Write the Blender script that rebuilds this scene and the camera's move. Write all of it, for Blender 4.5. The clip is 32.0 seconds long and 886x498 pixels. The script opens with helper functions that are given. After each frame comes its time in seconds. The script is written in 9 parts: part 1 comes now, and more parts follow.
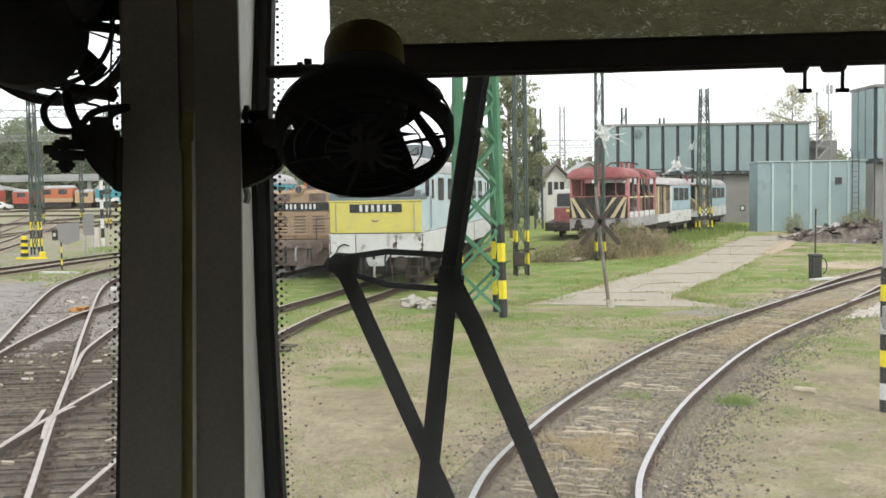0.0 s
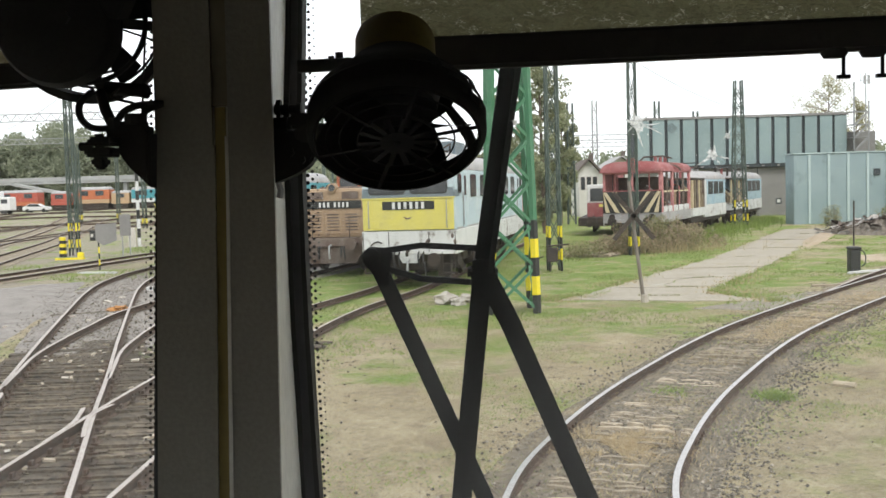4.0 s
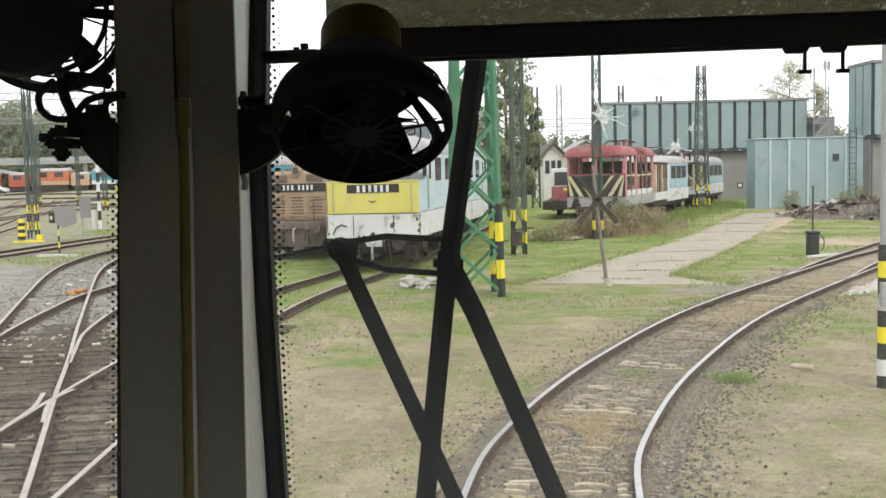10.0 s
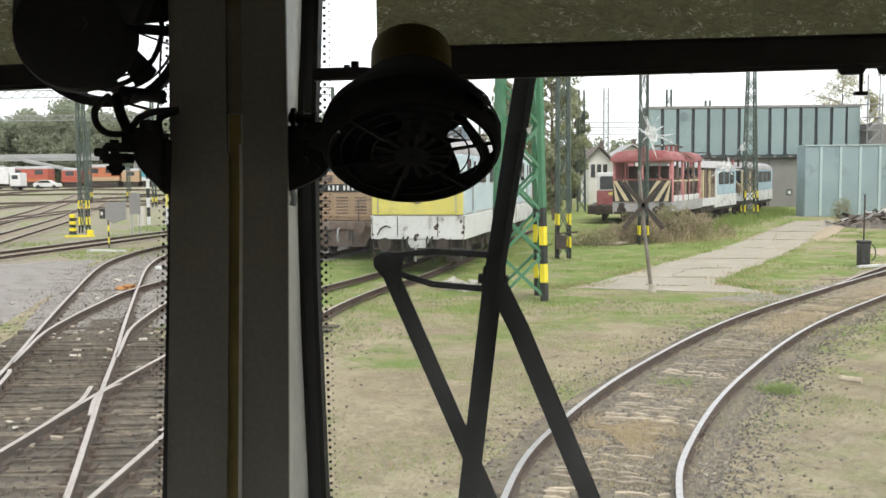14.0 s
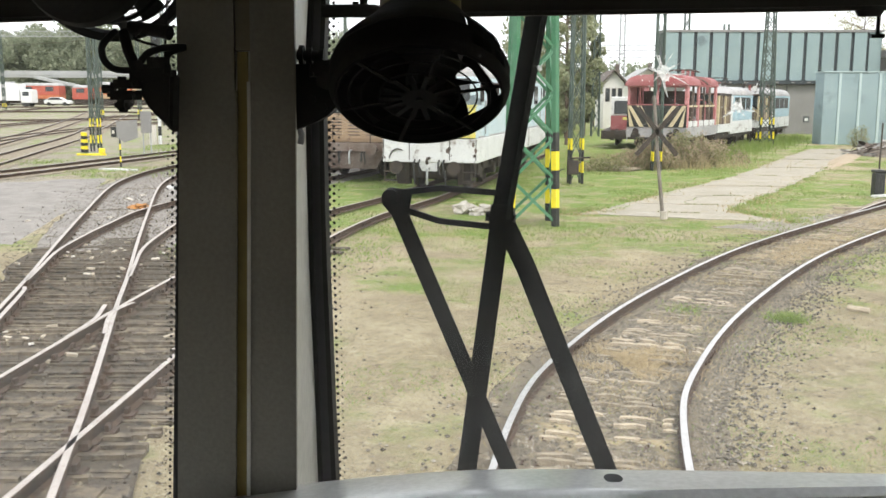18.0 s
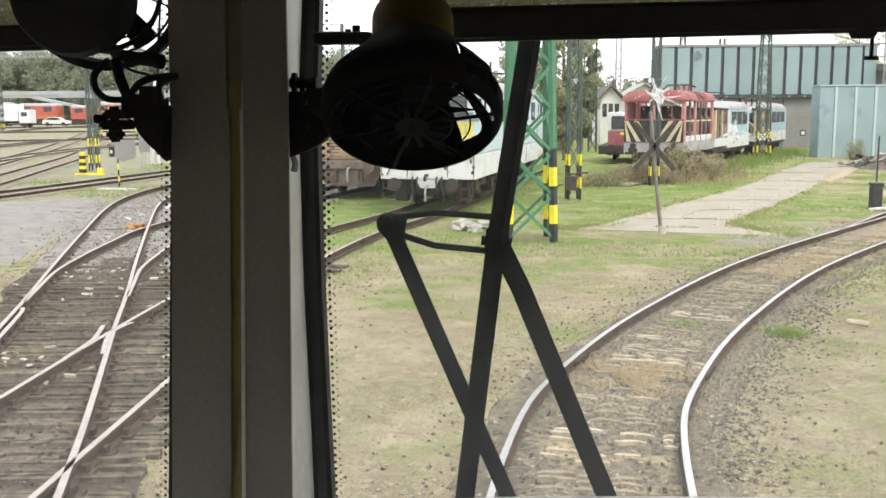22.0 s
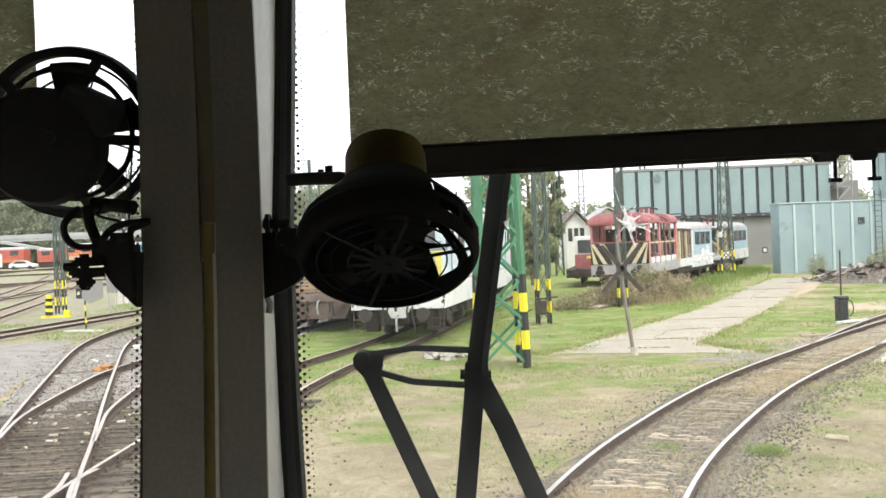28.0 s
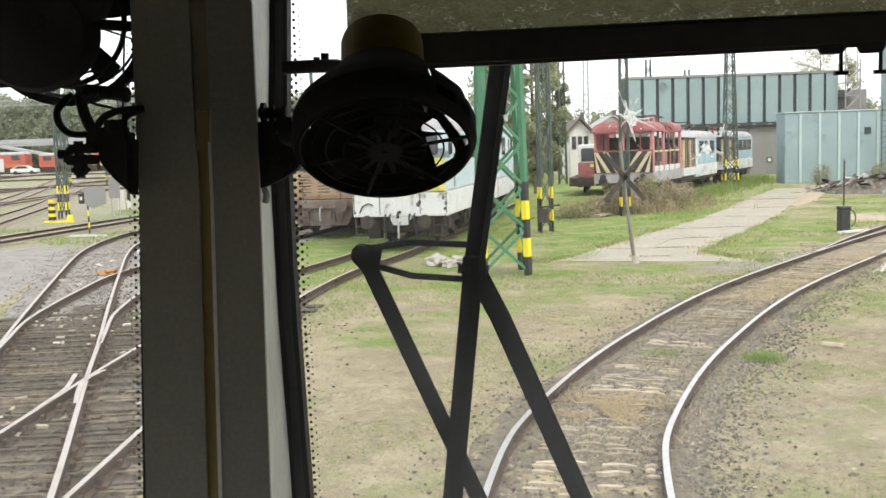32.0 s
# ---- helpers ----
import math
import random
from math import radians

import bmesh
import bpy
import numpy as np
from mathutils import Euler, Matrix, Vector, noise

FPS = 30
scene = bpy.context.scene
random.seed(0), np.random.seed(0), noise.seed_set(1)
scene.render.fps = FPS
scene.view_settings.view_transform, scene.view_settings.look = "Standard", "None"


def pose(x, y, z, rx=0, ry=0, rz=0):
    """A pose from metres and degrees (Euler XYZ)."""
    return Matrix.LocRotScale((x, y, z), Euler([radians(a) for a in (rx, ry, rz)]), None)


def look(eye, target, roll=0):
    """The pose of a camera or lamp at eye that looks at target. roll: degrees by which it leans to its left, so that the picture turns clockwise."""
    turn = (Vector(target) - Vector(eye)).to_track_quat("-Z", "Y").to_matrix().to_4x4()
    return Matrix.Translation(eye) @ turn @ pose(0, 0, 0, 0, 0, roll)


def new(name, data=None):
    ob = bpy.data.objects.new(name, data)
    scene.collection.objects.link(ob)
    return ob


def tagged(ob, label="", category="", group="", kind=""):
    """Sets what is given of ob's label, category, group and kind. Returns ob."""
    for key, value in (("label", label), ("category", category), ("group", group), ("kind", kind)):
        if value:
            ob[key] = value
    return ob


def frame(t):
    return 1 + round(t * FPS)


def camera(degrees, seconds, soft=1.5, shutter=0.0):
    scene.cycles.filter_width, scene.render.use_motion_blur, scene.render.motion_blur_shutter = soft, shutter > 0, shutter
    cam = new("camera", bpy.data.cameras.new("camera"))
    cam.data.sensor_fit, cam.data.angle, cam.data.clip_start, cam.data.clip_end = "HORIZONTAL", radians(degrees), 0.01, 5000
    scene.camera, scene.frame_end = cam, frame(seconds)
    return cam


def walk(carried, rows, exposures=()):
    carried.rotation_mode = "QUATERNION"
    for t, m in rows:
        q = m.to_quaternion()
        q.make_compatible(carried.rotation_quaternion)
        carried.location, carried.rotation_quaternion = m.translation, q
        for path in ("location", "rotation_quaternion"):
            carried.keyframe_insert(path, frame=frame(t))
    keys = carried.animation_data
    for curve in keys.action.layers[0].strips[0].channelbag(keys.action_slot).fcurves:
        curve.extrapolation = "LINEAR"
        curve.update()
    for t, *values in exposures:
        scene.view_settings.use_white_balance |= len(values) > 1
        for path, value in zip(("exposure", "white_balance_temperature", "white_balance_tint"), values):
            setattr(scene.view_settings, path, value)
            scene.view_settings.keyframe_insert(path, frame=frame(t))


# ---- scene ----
# ---- camera ----
cam = camera(50.0, 32.0, soft=1.5)
PATH = [
    (0, pose(0.0073, -0.0065, 2.7893, 86.676, 0.986, -1.599)),
    (0.5, pose(0.0077, -0.0081, 2.7878, 86.915, 0.965, -1.931)),
    (1, pose(0.0080, -0.0086, 2.7886, 86.931, 1.118, -2.099)),
    (1.5, pose(0.0075, -0.0066, 2.7867, 87.144, 1.378, -1.912)),
    (2, pose(0.0071, -0.0057, 2.7846, 87.219, 1.483, -1.465)),
    (2.5, pose(0.0058, -0.0032, 2.7866, 86.941, 1.501, -1.315)),
    (3, pose(0.0055, -0.0021, 2.7862, 86.922, 1.479, -0.597)),
    (3.5, pose(0.0066, -0.0011, 2.7839, 86.765, 1.674, -0.015)),
    (5.5, pose(0.0059, -0.0044, 2.7905, 85.921, 1.409, 0.943)),
    (6, pose(0.0057, -0.0057, 2.7937, 85.878, 1.210, 0.802)),
    (6.5, pose(0.0068, -0.0042, 2.7908, 86.074, 1.363, 0.496)),
    (7, pose(0.0059, -0.0044, 2.7924, 86.073, 1.442, 0.186)),
    (7.5, pose(0.0036, -0.0036, 2.7904, 86.105, 1.641, -0.076)),
    (8, pose(0.0032, -0.0024, 2.7934, 85.800, 1.698, -0.657)),
    (8.5, pose(0.0048, -0.0025, 2.7953, 85.753, 1.714, -0.962)),
    (9, pose(0.0056, -0.0021, 2.7938, 85.859, 1.755, -1.213)),
    (9.5, pose(0.0049, -0.0009, 2.7932, 85.715, 1.657, -1.475)),
    (10, pose(0.0057, -0.0017, 2.7959, 85.447, 1.446, -1.772)),
    (10.5, pose(0.0059, -0.0028, 2.7969, 85.335, 1.577, -1.940)),
    (11, pose(0.0063, -0.0024, 2.7982, 85.395, 1.689, -1.655)),
    (11.5, pose(0.0043, -0.0009, 2.7963, 85.667, 1.940, -1.225)),
    (12, pose(-0.0001, -0.0007, 2.7995, 85.529, 1.783, -0.286)),
    (12.5, pose(-0.0000, -0.0016, 2.8000, 85.656, 1.375, -0.297)),
    (13, pose(0.0024, -0.0015, 2.7985, 85.747, 0.806, 0.056)),
    (13.5, pose(0.0032, -0.0006, 2.8046, 85.561, 0.555, 0.537)),
    (15.5, pose(0.0009, -0.0018, 2.8440, 85.741, 0.441, 1.887)),
    (16, pose(0.0026, 0.0039, 2.8446, 83.486, -0.495, 1.878)),
    (16.5, pose(0.0067, 0.0077, 2.8409, 82.180, -0.973, 2.020)),
    (17, pose(0.0075, 0.0025, 2.8385, 81.647, -0.820, 1.865)),
    (17.5, pose(0.0085, -0.0011, 2.8383, 81.175, -0.609, 1.784)),
    (18, pose(0.0082, -0.0034, 2.8376, 80.949, -0.171, 1.681)),
    (18.5, pose(0.0090, -0.0035, 2.8393, 80.686, 0.228, 1.712)),
    (19, pose(0.0088, -0.0047, 2.8390, 80.568, 0.491, 1.879)),
    (19.5, pose(0.0081, -0.0048, 2.8430, 80.657, 0.532, 1.883)),
    (20, pose(0.0081, -0.0025, 2.8435, 81.112, 0.433, 1.940)),
    (20.5, pose(0.0079, 0.0002, 2.8438, 81.523, 0.248, 1.908)),
    (21, pose(0.0085, 0.0007, 2.8431, 81.929, 0.405, 1.820)),
    (21.5, pose(0.0092, 0.0027, 2.8477, 81.830, 0.362, 1.775)),
    (22, pose(0.0127, 0.0049, 2.8489, 81.930, 0.329, 1.533)),
    (22.5, pose(0.0139, 0.0057, 2.8502, 82.386, 0.421, 1.455)),
    (23, pose(0.0156, 0.0060, 2.8585, 83.495, 0.644, 0.370)),
    (23.5, pose(0.0160, 0.0061, 2.8573, 84.008, 0.908, -0.743)),
    (24, pose(0.0159, 0.0096, 2.8568, 87.317, 0.988, -1.274)),
    (24.5, pose(0.0137, 0.0224, 2.8546, 84.641, 0.484, 0.627)),
    (26.5, pose(0.0073, 0.0267, 2.8518, 87.190, 1.534, -0.268)),
    (27, pose(0.0077, 0.0260, 2.8483, 86.504, 1.862, -0.668)),
    (27.5, pose(0.0066, 0.0243, 2.8539, 88.333, 2.038, -0.533)),
    (28, pose(0.0043, 0.0202, 2.8560, 89.634, 2.333, -0.386)),
    (28.5, pose(-0.0040, 0.0088, 2.8651, 91.657, 1.968, -0.444)),
    (29, pose(-0.0068, 0.0068, 2.8672, 92.355, 1.515, -0.599)),
    (29.5, pose(-0.0069, 0.0064, 2.8664, 92.442, 1.274, -0.548)),
    (30, pose(0.0030, 0.0109, 2.8666, 91.932, 1.524, -1.898)),
    (30.5, pose(0.0078, 0.0187, 2.8613, 92.514, 1.546, -1.388)),
    (31, pose(0.0094, 0.0215, 2.8558, 90.409, 1.468, -0.922)),
    (31.5, pose(0.0096, 0.0246, 2.8456, 86.520, 1.637, -0.259)),
    (32, pose(0.0098, 0.0236, 2.8358, 84.096, 1.954, -0.216)),
]
EXPOSURES = [(0.0, 0.33), (13.5, 0.37), (15.5, 0.58), (17.0, 0.71), (22.0, 0.71), (24.0, 0.68), (26.5, 0.60), (28.0, 0.87), (30.5, 0.88), (32.0, 0.65)]
walk(cam, PATH, EXPOSURES)

# ---- light: an overcast day ----
world = bpy.data.worlds.new("overcast_sky")
scene.world = world
world.use_nodes = True
wn = world.node_tree.nodes
wl = world.node_tree.links
sky = wn.new("ShaderNodeTexSky")
sky.sky_type = "NISHITA"
sky.sun_disc = False
sky.sun_elevation = radians(48)
sky.sun_rotation = radians(150)
sky.air_density, sky.dust_density, sky.ozone_density = 1.2, 6.0, 0.6
veil = wn.new("ShaderNodeMix")
veil.data_type = "RGBA"
veil.inputs[0].default_value = 0.8
veil.inputs[7].default_value = (11.5, 11.9, 12.2, 1)
wl.new(sky.outputs[0], veil.inputs[6])
wl.new(veil.outputs[2], wn["Background"].inputs["Color"])
wn["Background"].inputs["Strength"].default_value = 0.115

sun_data = bpy.data.lights.new("sun", "SUN")
sun_data.energy, sun_data.angle, sun_data.color = 1.3, radians(20), (1.0, 0.97, 0.92)
sun = new("sun", sun_data)
sun.matrix_world = look((8, -14, 22), (0, 0, 0))

# ---- materials ----


def mat(name, color, rough=0.7, metal=0.0, second=None, scale=4.0, amount=0.5, bump=0.15, fine=60.0, spec=0.4,
        dirt=None, dirt_amount=0.0, dirt_scale=1.5, randomize=0.0):
    """A surface with grain, a slower blotchy variation to a second colour, and stains."""
    m = bpy.data.materials.new(name)
    m.use_nodes = True
    n, l = m.node_tree.nodes, m.node_tree.links
    b = n["Principled BSDF"]
    b.inputs["Roughness"].default_value = rough
    b.inputs["Metallic"].default_value = metal
    b.inputs["Specular IOR Level"].default_value = spec
    second = second or tuple(c * 0.75 for c in color)
    co = n.new("ShaderNodeTexCoord")
    big = n.new("ShaderNodeTexNoise")
    big.inputs["Scale"].default_value, big.inputs["Detail"].default_value = scale, 6
    small = n.new("ShaderNodeTexNoise")
    small.inputs["Scale"].default_value, small.inputs["Detail"].default_value = fine, 3
    for t in (big, small):
        l.new(co.outputs["Object"], t.inputs["Vector"])
    ramp = n.new("ShaderNodeMapRange")
    ramp.inputs["From Min"].default_value, ramp.inputs["From Max"].default_value = 0.35, 0.7
    ramp.inputs["To Max"].default_value = amount
    l.new(big.outputs["Fac"], ramp.inputs["Value"])
    mix = n.new("ShaderNodeMix")
    mix.data_type = "RGBA"
    mix.inputs[6].default_value, mix.inputs[7].default_value = (*color, 1), (*second, 1)
    l.new(ramp.outputs[0], mix.inputs[0])
    out = mix.outputs[2]
    if dirt:
        d = n.new("ShaderNodeTexNoise")
        d.inputs["Scale"].default_value, d.inputs["Detail"].default_value, d.inputs["Roughness"].default_value = dirt_scale, 8, 0.7
        l.new(co.outputs["Object"], d.inputs["Vector"])
        dr = n.new("ShaderNodeMapRange")
        dr.inputs["From Min"].default_value, dr.inputs["From Max"].default_value = 0.56, 0.64
        dr.inputs["To Max"].default_value = dirt_amount
        l.new(d.outputs["Fac"], dr.inputs["Value"])
        m2 = n.new("ShaderNodeMix")
        m2.data_type = "RGBA"
        m2.inputs[7].default_value = (*dirt, 1)
        l.new(out, m2.inputs[6])
        l.new(dr.outputs[0], m2.inputs[0])
        out = m2.outputs[2]
    val = n.new("ShaderNodeHueSaturation")
    vr = n.new("ShaderNodeMapRange")
    vr.inputs["To Min"].default_value, vr.inputs["To Max"].default_value = 0.8, 1.2
    l.new(small.outputs["Fac"], vr.inputs["Value"])
    last = vr.outputs[0]
    if randomize:
        oi = n.new("ShaderNodeObjectInfo")
        rr = n.new("ShaderNodeMapRange")
        rr.inputs["To Min"].default_value, rr.inputs["To Max"].default_value = 1 - randomize, 1 + randomize
        l.new(oi.outputs["Random"], rr.inputs["Value"])
        mu = n.new("ShaderNodeMath")
        mu.operation = "MULTIPLY"
        l.new(last, mu.inputs[0])
        l.new(rr.outputs[0], mu.inputs[1])
        last = mu.outputs[0]
    l.new(last, val.inputs["Value"])
    l.new(out, val.inputs["Color"])
    l.new(val.outputs[0], b.inputs["Base Color"])
    if bump:
        bp = n.new("ShaderNodeBump")
        bp.inputs["Strength"].default_value, bp.inputs["Distance"].default_value = bump, 0.02
        l.new(small.outputs["Fac"], bp.inputs["Height"])
        l.new(bp.outputs[0], b.inputs["Normal"])
    return m


def glass(name, tint=(1, 1, 1), dust=0.034):
    m = bpy.data.materials.new(name)
    m.use_nodes = True
    n, l = m.node_tree.nodes, m.node_tree.links
    b = n["Principled BSDF"]
    b.inputs["Base Color"].default_value = (*tint, 1)
    b.inputs["Transmission Weight"].default_value = 1
    b.inputs["Roughness"].default_value = 0.0
    b.inputs["IOR"].default_value = 1.2
    d = n.new("ShaderNodeBsdfTranslucent")
    d.inputs["Color"].default_value = (0.7, 0.7, 0.66, 1)
    co = n.new("ShaderNodeTexCoord")
    noi = n.new("ShaderNodeTexNoise")
    noi.inputs["Scale"].default_value, noi.inputs["Detail"].default_value = 5, 6
    l.new(co.outputs["Object"], noi.inputs["Vector"])
    # a dust film left below the sweep of the wiper
    sep = n.new("ShaderNodeSeparateXYZ")
    l.new(co.outputs["Object"], sep.inputs[0])
    low = n.new("ShaderNodeMapRange")
    low.inputs["From Min"].default_value, low.inputs["From Max"].default_value = 2.72, 2.50
    l.new(sep.outputs["Z"], low.inputs["Value"])
    mul = n.new("ShaderNodeMath")
    mul.operation = "MULTIPLY"
    l.new(low.outputs[0], mul.inputs[0])
    l.new(noi.outputs["Fac"], mul.inputs[1])
    r = n.new("ShaderNodeMapRange")
    r.inputs["From Max"].default_value = 0.6
    r.inputs["To Min"].default_value, r.inputs["To Max"].default_value = dust * 0.36, dust * 1.05
    l.new(mul.outputs[0], r.inputs["Value"])
    mx = n.new("ShaderNodeMixShader")
    l.new(r.outputs[0], mx.inputs[0])
    l.new(b.outputs[0], mx.inputs[1])
    l.new(d.outputs[0], mx.inputs[2])
    l.new(mx.outputs[0], n["Material Output"].inputs["Surface"])
    return m


def leaf_mat(name, c1, c2, through_light=0.3):
    m = bpy.data.materials.new(name)
    m.use_nodes = True
    n, l = m.node_tree.nodes, m.node_tree.links
    b = n["Principled BSDF"]
    g = n.new("ShaderNodeNewGeometry")
    mix = n.new("ShaderNodeMix")
    mix.data_type = "RGBA"
    mix.inputs[6].default_value, mix.inputs[7].default_value = (*c1, 1), (*c2, 1)
    l.new(g.outputs["Random Per Island"], mix.inputs[0])
    l.new(mix.outputs[2], b.inputs["Base Color"])
    b.inputs["Roughness"].default_value = 0.7
    t = n.new("ShaderNodeBsdfTranslucent")
    l.new(mix.outputs[2], t.inputs["Color"])
    mx = n.new("ShaderNodeMixShader")
    mx.inputs[0].default_value = through_light
    l.new(b.outputs[0], mx.inputs[1])
    l.new(t.outputs[0], mx.inputs[2])
    l.new(mx.outputs[0], n["Material Output"].inputs["Surface"])
    return m


def ground_mat():
    """Dry trampled soil with straw, patches of green grass that thicken away from the tracks."""
    m = bpy.data.materials.new("dry_soil_and_grass")
    m.use_nodes = True
    n, l = m.node_tree.nodes, m.node_tree.links
    b = n["Principled BSDF"]
    b.inputs["Roughness"].default_value = 0.95
    b.inputs["Specular IOR Level"].default_value = 0.15
    co = n.new("ShaderNodeTexCoord")

    def noise_at(scale, detail=6, rough=0.6):
        t = n.new("ShaderNodeTexNoise")
        t.inputs["Scale"].default_value, t.inputs["Detail"].default_value, t.inputs["Roughness"].default_value = scale, detail, rough
        l.new(co.outputs["Object"], t.inputs["Vector"])
        return t.outputs["Fac"]

    def rng(v, a, c, lo=0.0, hi=1.0):
        r = n.new("ShaderNodeMapRange")
        r.inputs[1].default_value, r.inputs[2].default_value, r.inputs[3].default_value, r.inputs[4].default_value = a, c, lo, hi
        l.new(v, r.inputs[0])
        return r.outputs[0]

    def mixc(f, a, c):
        x = n.new("ShaderNodeMix")
        x.data_type = "RGBA"
        l.new(f, x.inputs[0])
        for v, k in ((a, 6), (c, 7)):
            if isinstance(v, tuple):
                x.inputs[k].default_value = (*v, 1)
            else:
                l.new(v, x.inputs[k])
        return x.outputs[2]

    def mathn(op, a, c):
        x = n.new("ShaderNodeMath")
        x.operation = op
        for v, k in ((a, 0), (c, 1)):
            if isinstance(v, (int, float)):
                x.inputs[k].default_value = v
            else:
                l.new(v, x.inputs[k])
        return x.outputs[0]

    sep = n.new("ShaderNodeSeparateXYZ")
    l.new(co.outputs["Object"], sep.inputs[0])
    soil = mixc(rng(noise_at(9.0), 0.35, 0.65), (0.44, 0.37, 0.235), (0.28, 0.235, 0.145))
    soil = mixc(rng(noise_at(0.8), 0.45, 0.62), soil, (0.50, 0.43, 0.275))
    soil = mixc(rng(noise_at(26.0, 3), 0.58, 0.66), soil, (0.115, 0.095, 0.072))
    soil = mixc(rng(noise_at(43.0, 2), 0.60, 0.66, 0.0, 0.8), soil, (0.56, 0.49, 0.33))
    soil = mixc(rng(noise_at(3.2, 8, 0.75), 0.50, 0.60, 0.0, 0.62), soil, (0.21, 0.17, 0.115))
    soil = mixc(rng(noise_at(1.1, 6, 0.6), 0.50, 0.68, 0.0, 0.5), soil, (0.52, 0.45, 0.295))
    soil = mixc(rng(noise_at(1.9, 9, 0.72), 0.50, 0.58, 0.0, 0.42), soil, (0.27, 0.215, 0.14))
    soil = mixc(rng(noise_at(7.0, 4, 0.7), 0.57, 0.63, 0.0, 0.6), soil, (0.57, 0.50, 0.35))
    soil = mixc(rng(noise_at(38.0, 2, 0.6), 0.56, 0.63, 0.0, 0.55), soil, (0.17, 0.135, 0.09))
    soil = mixc(rng(noise_at(80.0, 2, 0.6), 0.56, 0.64, 0.0, 0.6), soil, (0.60, 0.53, 0.37))
    yard = mixc(rng(noise_at(5.0, 6, 0.7), 0.35, 0.65), (0.34, 0.315, 0.27), (0.22, 0.20, 0.17))
    soil = mixc(rng(mathn("ADD", sep.outputs["X"], mathn("MULTIPLY", noise_at(0.12, 4), -14.0)), -17.0, -24.0, 0.0, 0.72), soil, yard)
    grass = mixc(rng(noise_at(14.0), 0.35, 0.65), (0.12, 0.205, 0.04), (0.26, 0.34, 0.09))
    grass = mixc(rng(noise_at(1.7, 5), 0.50, 0.62, 0.0, 0.7), grass, (0.40, 0.35, 0.18))
    near = rng(sep.outputs["Y"], 13.0, 30.0, 0.0, 0.21)
    patch = mathn("ADD", noise_at(0.45, 8, 0.65), near)
    side = rng(sep.outputs["X"], -14.0, -5.0, -0.16, 0.0)
    patch = mathn("ADD", patch, side)
    patch = mathn("ADD", patch, rng(sep.outputs["X"], 8.0, 15.0, 0.0, -0.09))
    green = rng(patch, 0.53, 0.68, 0.0, 0.95)
    l.new(mixc(green, soil, grass), b.inputs["Base Color"])
    bp = n.new("ShaderNodeBump")
    bp.inputs["Strength"].default_value, bp.inputs["Distance"].default_value = 1.0, 0.09
    l.new(noise_at(22.0, 5, 0.7), bp.inputs["Height"])
    l.new(bp.outputs[0], b.inputs["Normal"])
    return m


GROUND = ground_mat()
BALLAST = mat("ballast_bed", (0.27, 0.225, 0.155), 0.95, second=(0.12, 0.10, 0.075), scale=9, amount=0.95, bump=1.0, fine=22, dirt=(0.34, 0.28, 0.185), dirt_amount=0.85, dirt_scale=0.9)
OWNBED = mat("grey_ballast_bed", (0.195, 0.163, 0.115), 0.95, second=(0.066, 0.056, 0.042), scale=13, amount=0.95, bump=1.0, fine=40, dirt=(0.40, 0.325, 0.185), dirt_amount=0.7, dirt_scale=0.7)
BALLASTDARK = mat("oily_ballast_bed", (0.088, 0.070, 0.049), 0.95, second=(0.032, 0.026, 0.020), scale=16, amount=0.95, bump=1.0, fine=38, dirt=(0.18, 0.14, 0.085), dirt_amount=0.45, dirt_scale=1.3)
SLEEPERDARK = mat("oily_sleeper", (0.150, 0.118, 0.082), 0.9, second=(0.030, 0.024, 0.019), scale=13, amount=1.0, bump=0.8, fine=24, randomize=0.45)
def stone_mat(name, c1, c2, c3):
    """Loose stones, each with its own shade."""
    m = mat(name, c1, 0.92, bump=0.4, fine=40)
    n, l = m.node_tree.nodes, m.node_tree.links
    g = n.new("ShaderNodeNewGeometry")
    cr = n.new("ShaderNodeValToRGB")
    e = cr.color_ramp.elements
    e[0].color, e[1].color = (*c1, 1), (*c3, 1)
    mid = e.new(0.62)
    mid.color = (*c2, 1)
    l.new(g.outputs["Random Per Island"], cr.inputs["Fac"])
    for h in n:
        if h.bl_idname == "ShaderNodeHueSaturation":
            l.new(cr.outputs["Color"], h.inputs["Color"])
    return m


STONEDARK = stone_mat("oily_ballast_stone", (0.034, 0.028, 0.022), (0.085, 0.067, 0.047), (0.22, 0.185, 0.135))
STONE = stone_mat("ballast_stone", (0.070, 0.060, 0.047), (0.165, 0.142, 0.110), (0.36, 0.325, 0.265))
STONEGREY = stone_mat("dark_grey_ballast_stone", (0.066, 0.058, 0.046), (0.15, 0.132, 0.104), (0.32, 0.285, 0.225))
CLOD = stone_mat("soil_clod", (0.13, 0.105, 0.07), (0.26, 0.215, 0.14), (0.40, 0.34, 0.235))
PATHC = mat("worn_path_concrete", (0.335, 0.305, 0.248), 0.9, second=(0.275, 0.245, 0.188), scale=1.1, amount=0.9, bump=0.4, fine=25, dirt=(0.27, 0.22, 0.135), dirt_amount=0.8, dirt_scale=0.8, randomize=0.03)
RUST = mat("rusty_rail_steel", (0.050, 0.034, 0.025), 0.85, 0.1, second=(0.105, 0.064, 0.042), scale=6, amount=0.8, bump=0.3)
POLISHED = mat("polished_rail_top", (0.55, 0.53, 0.52), 0.33, 0.9, second=(0.42, 0.385, 0.36), scale=8, bump=0.05)
DULLTOP = mat("dull_rail_top", (0.46, 0.41, 0.37), 0.45, 0.6, second=(0.28, 0.22, 0.18), scale=5, bump=0.05)
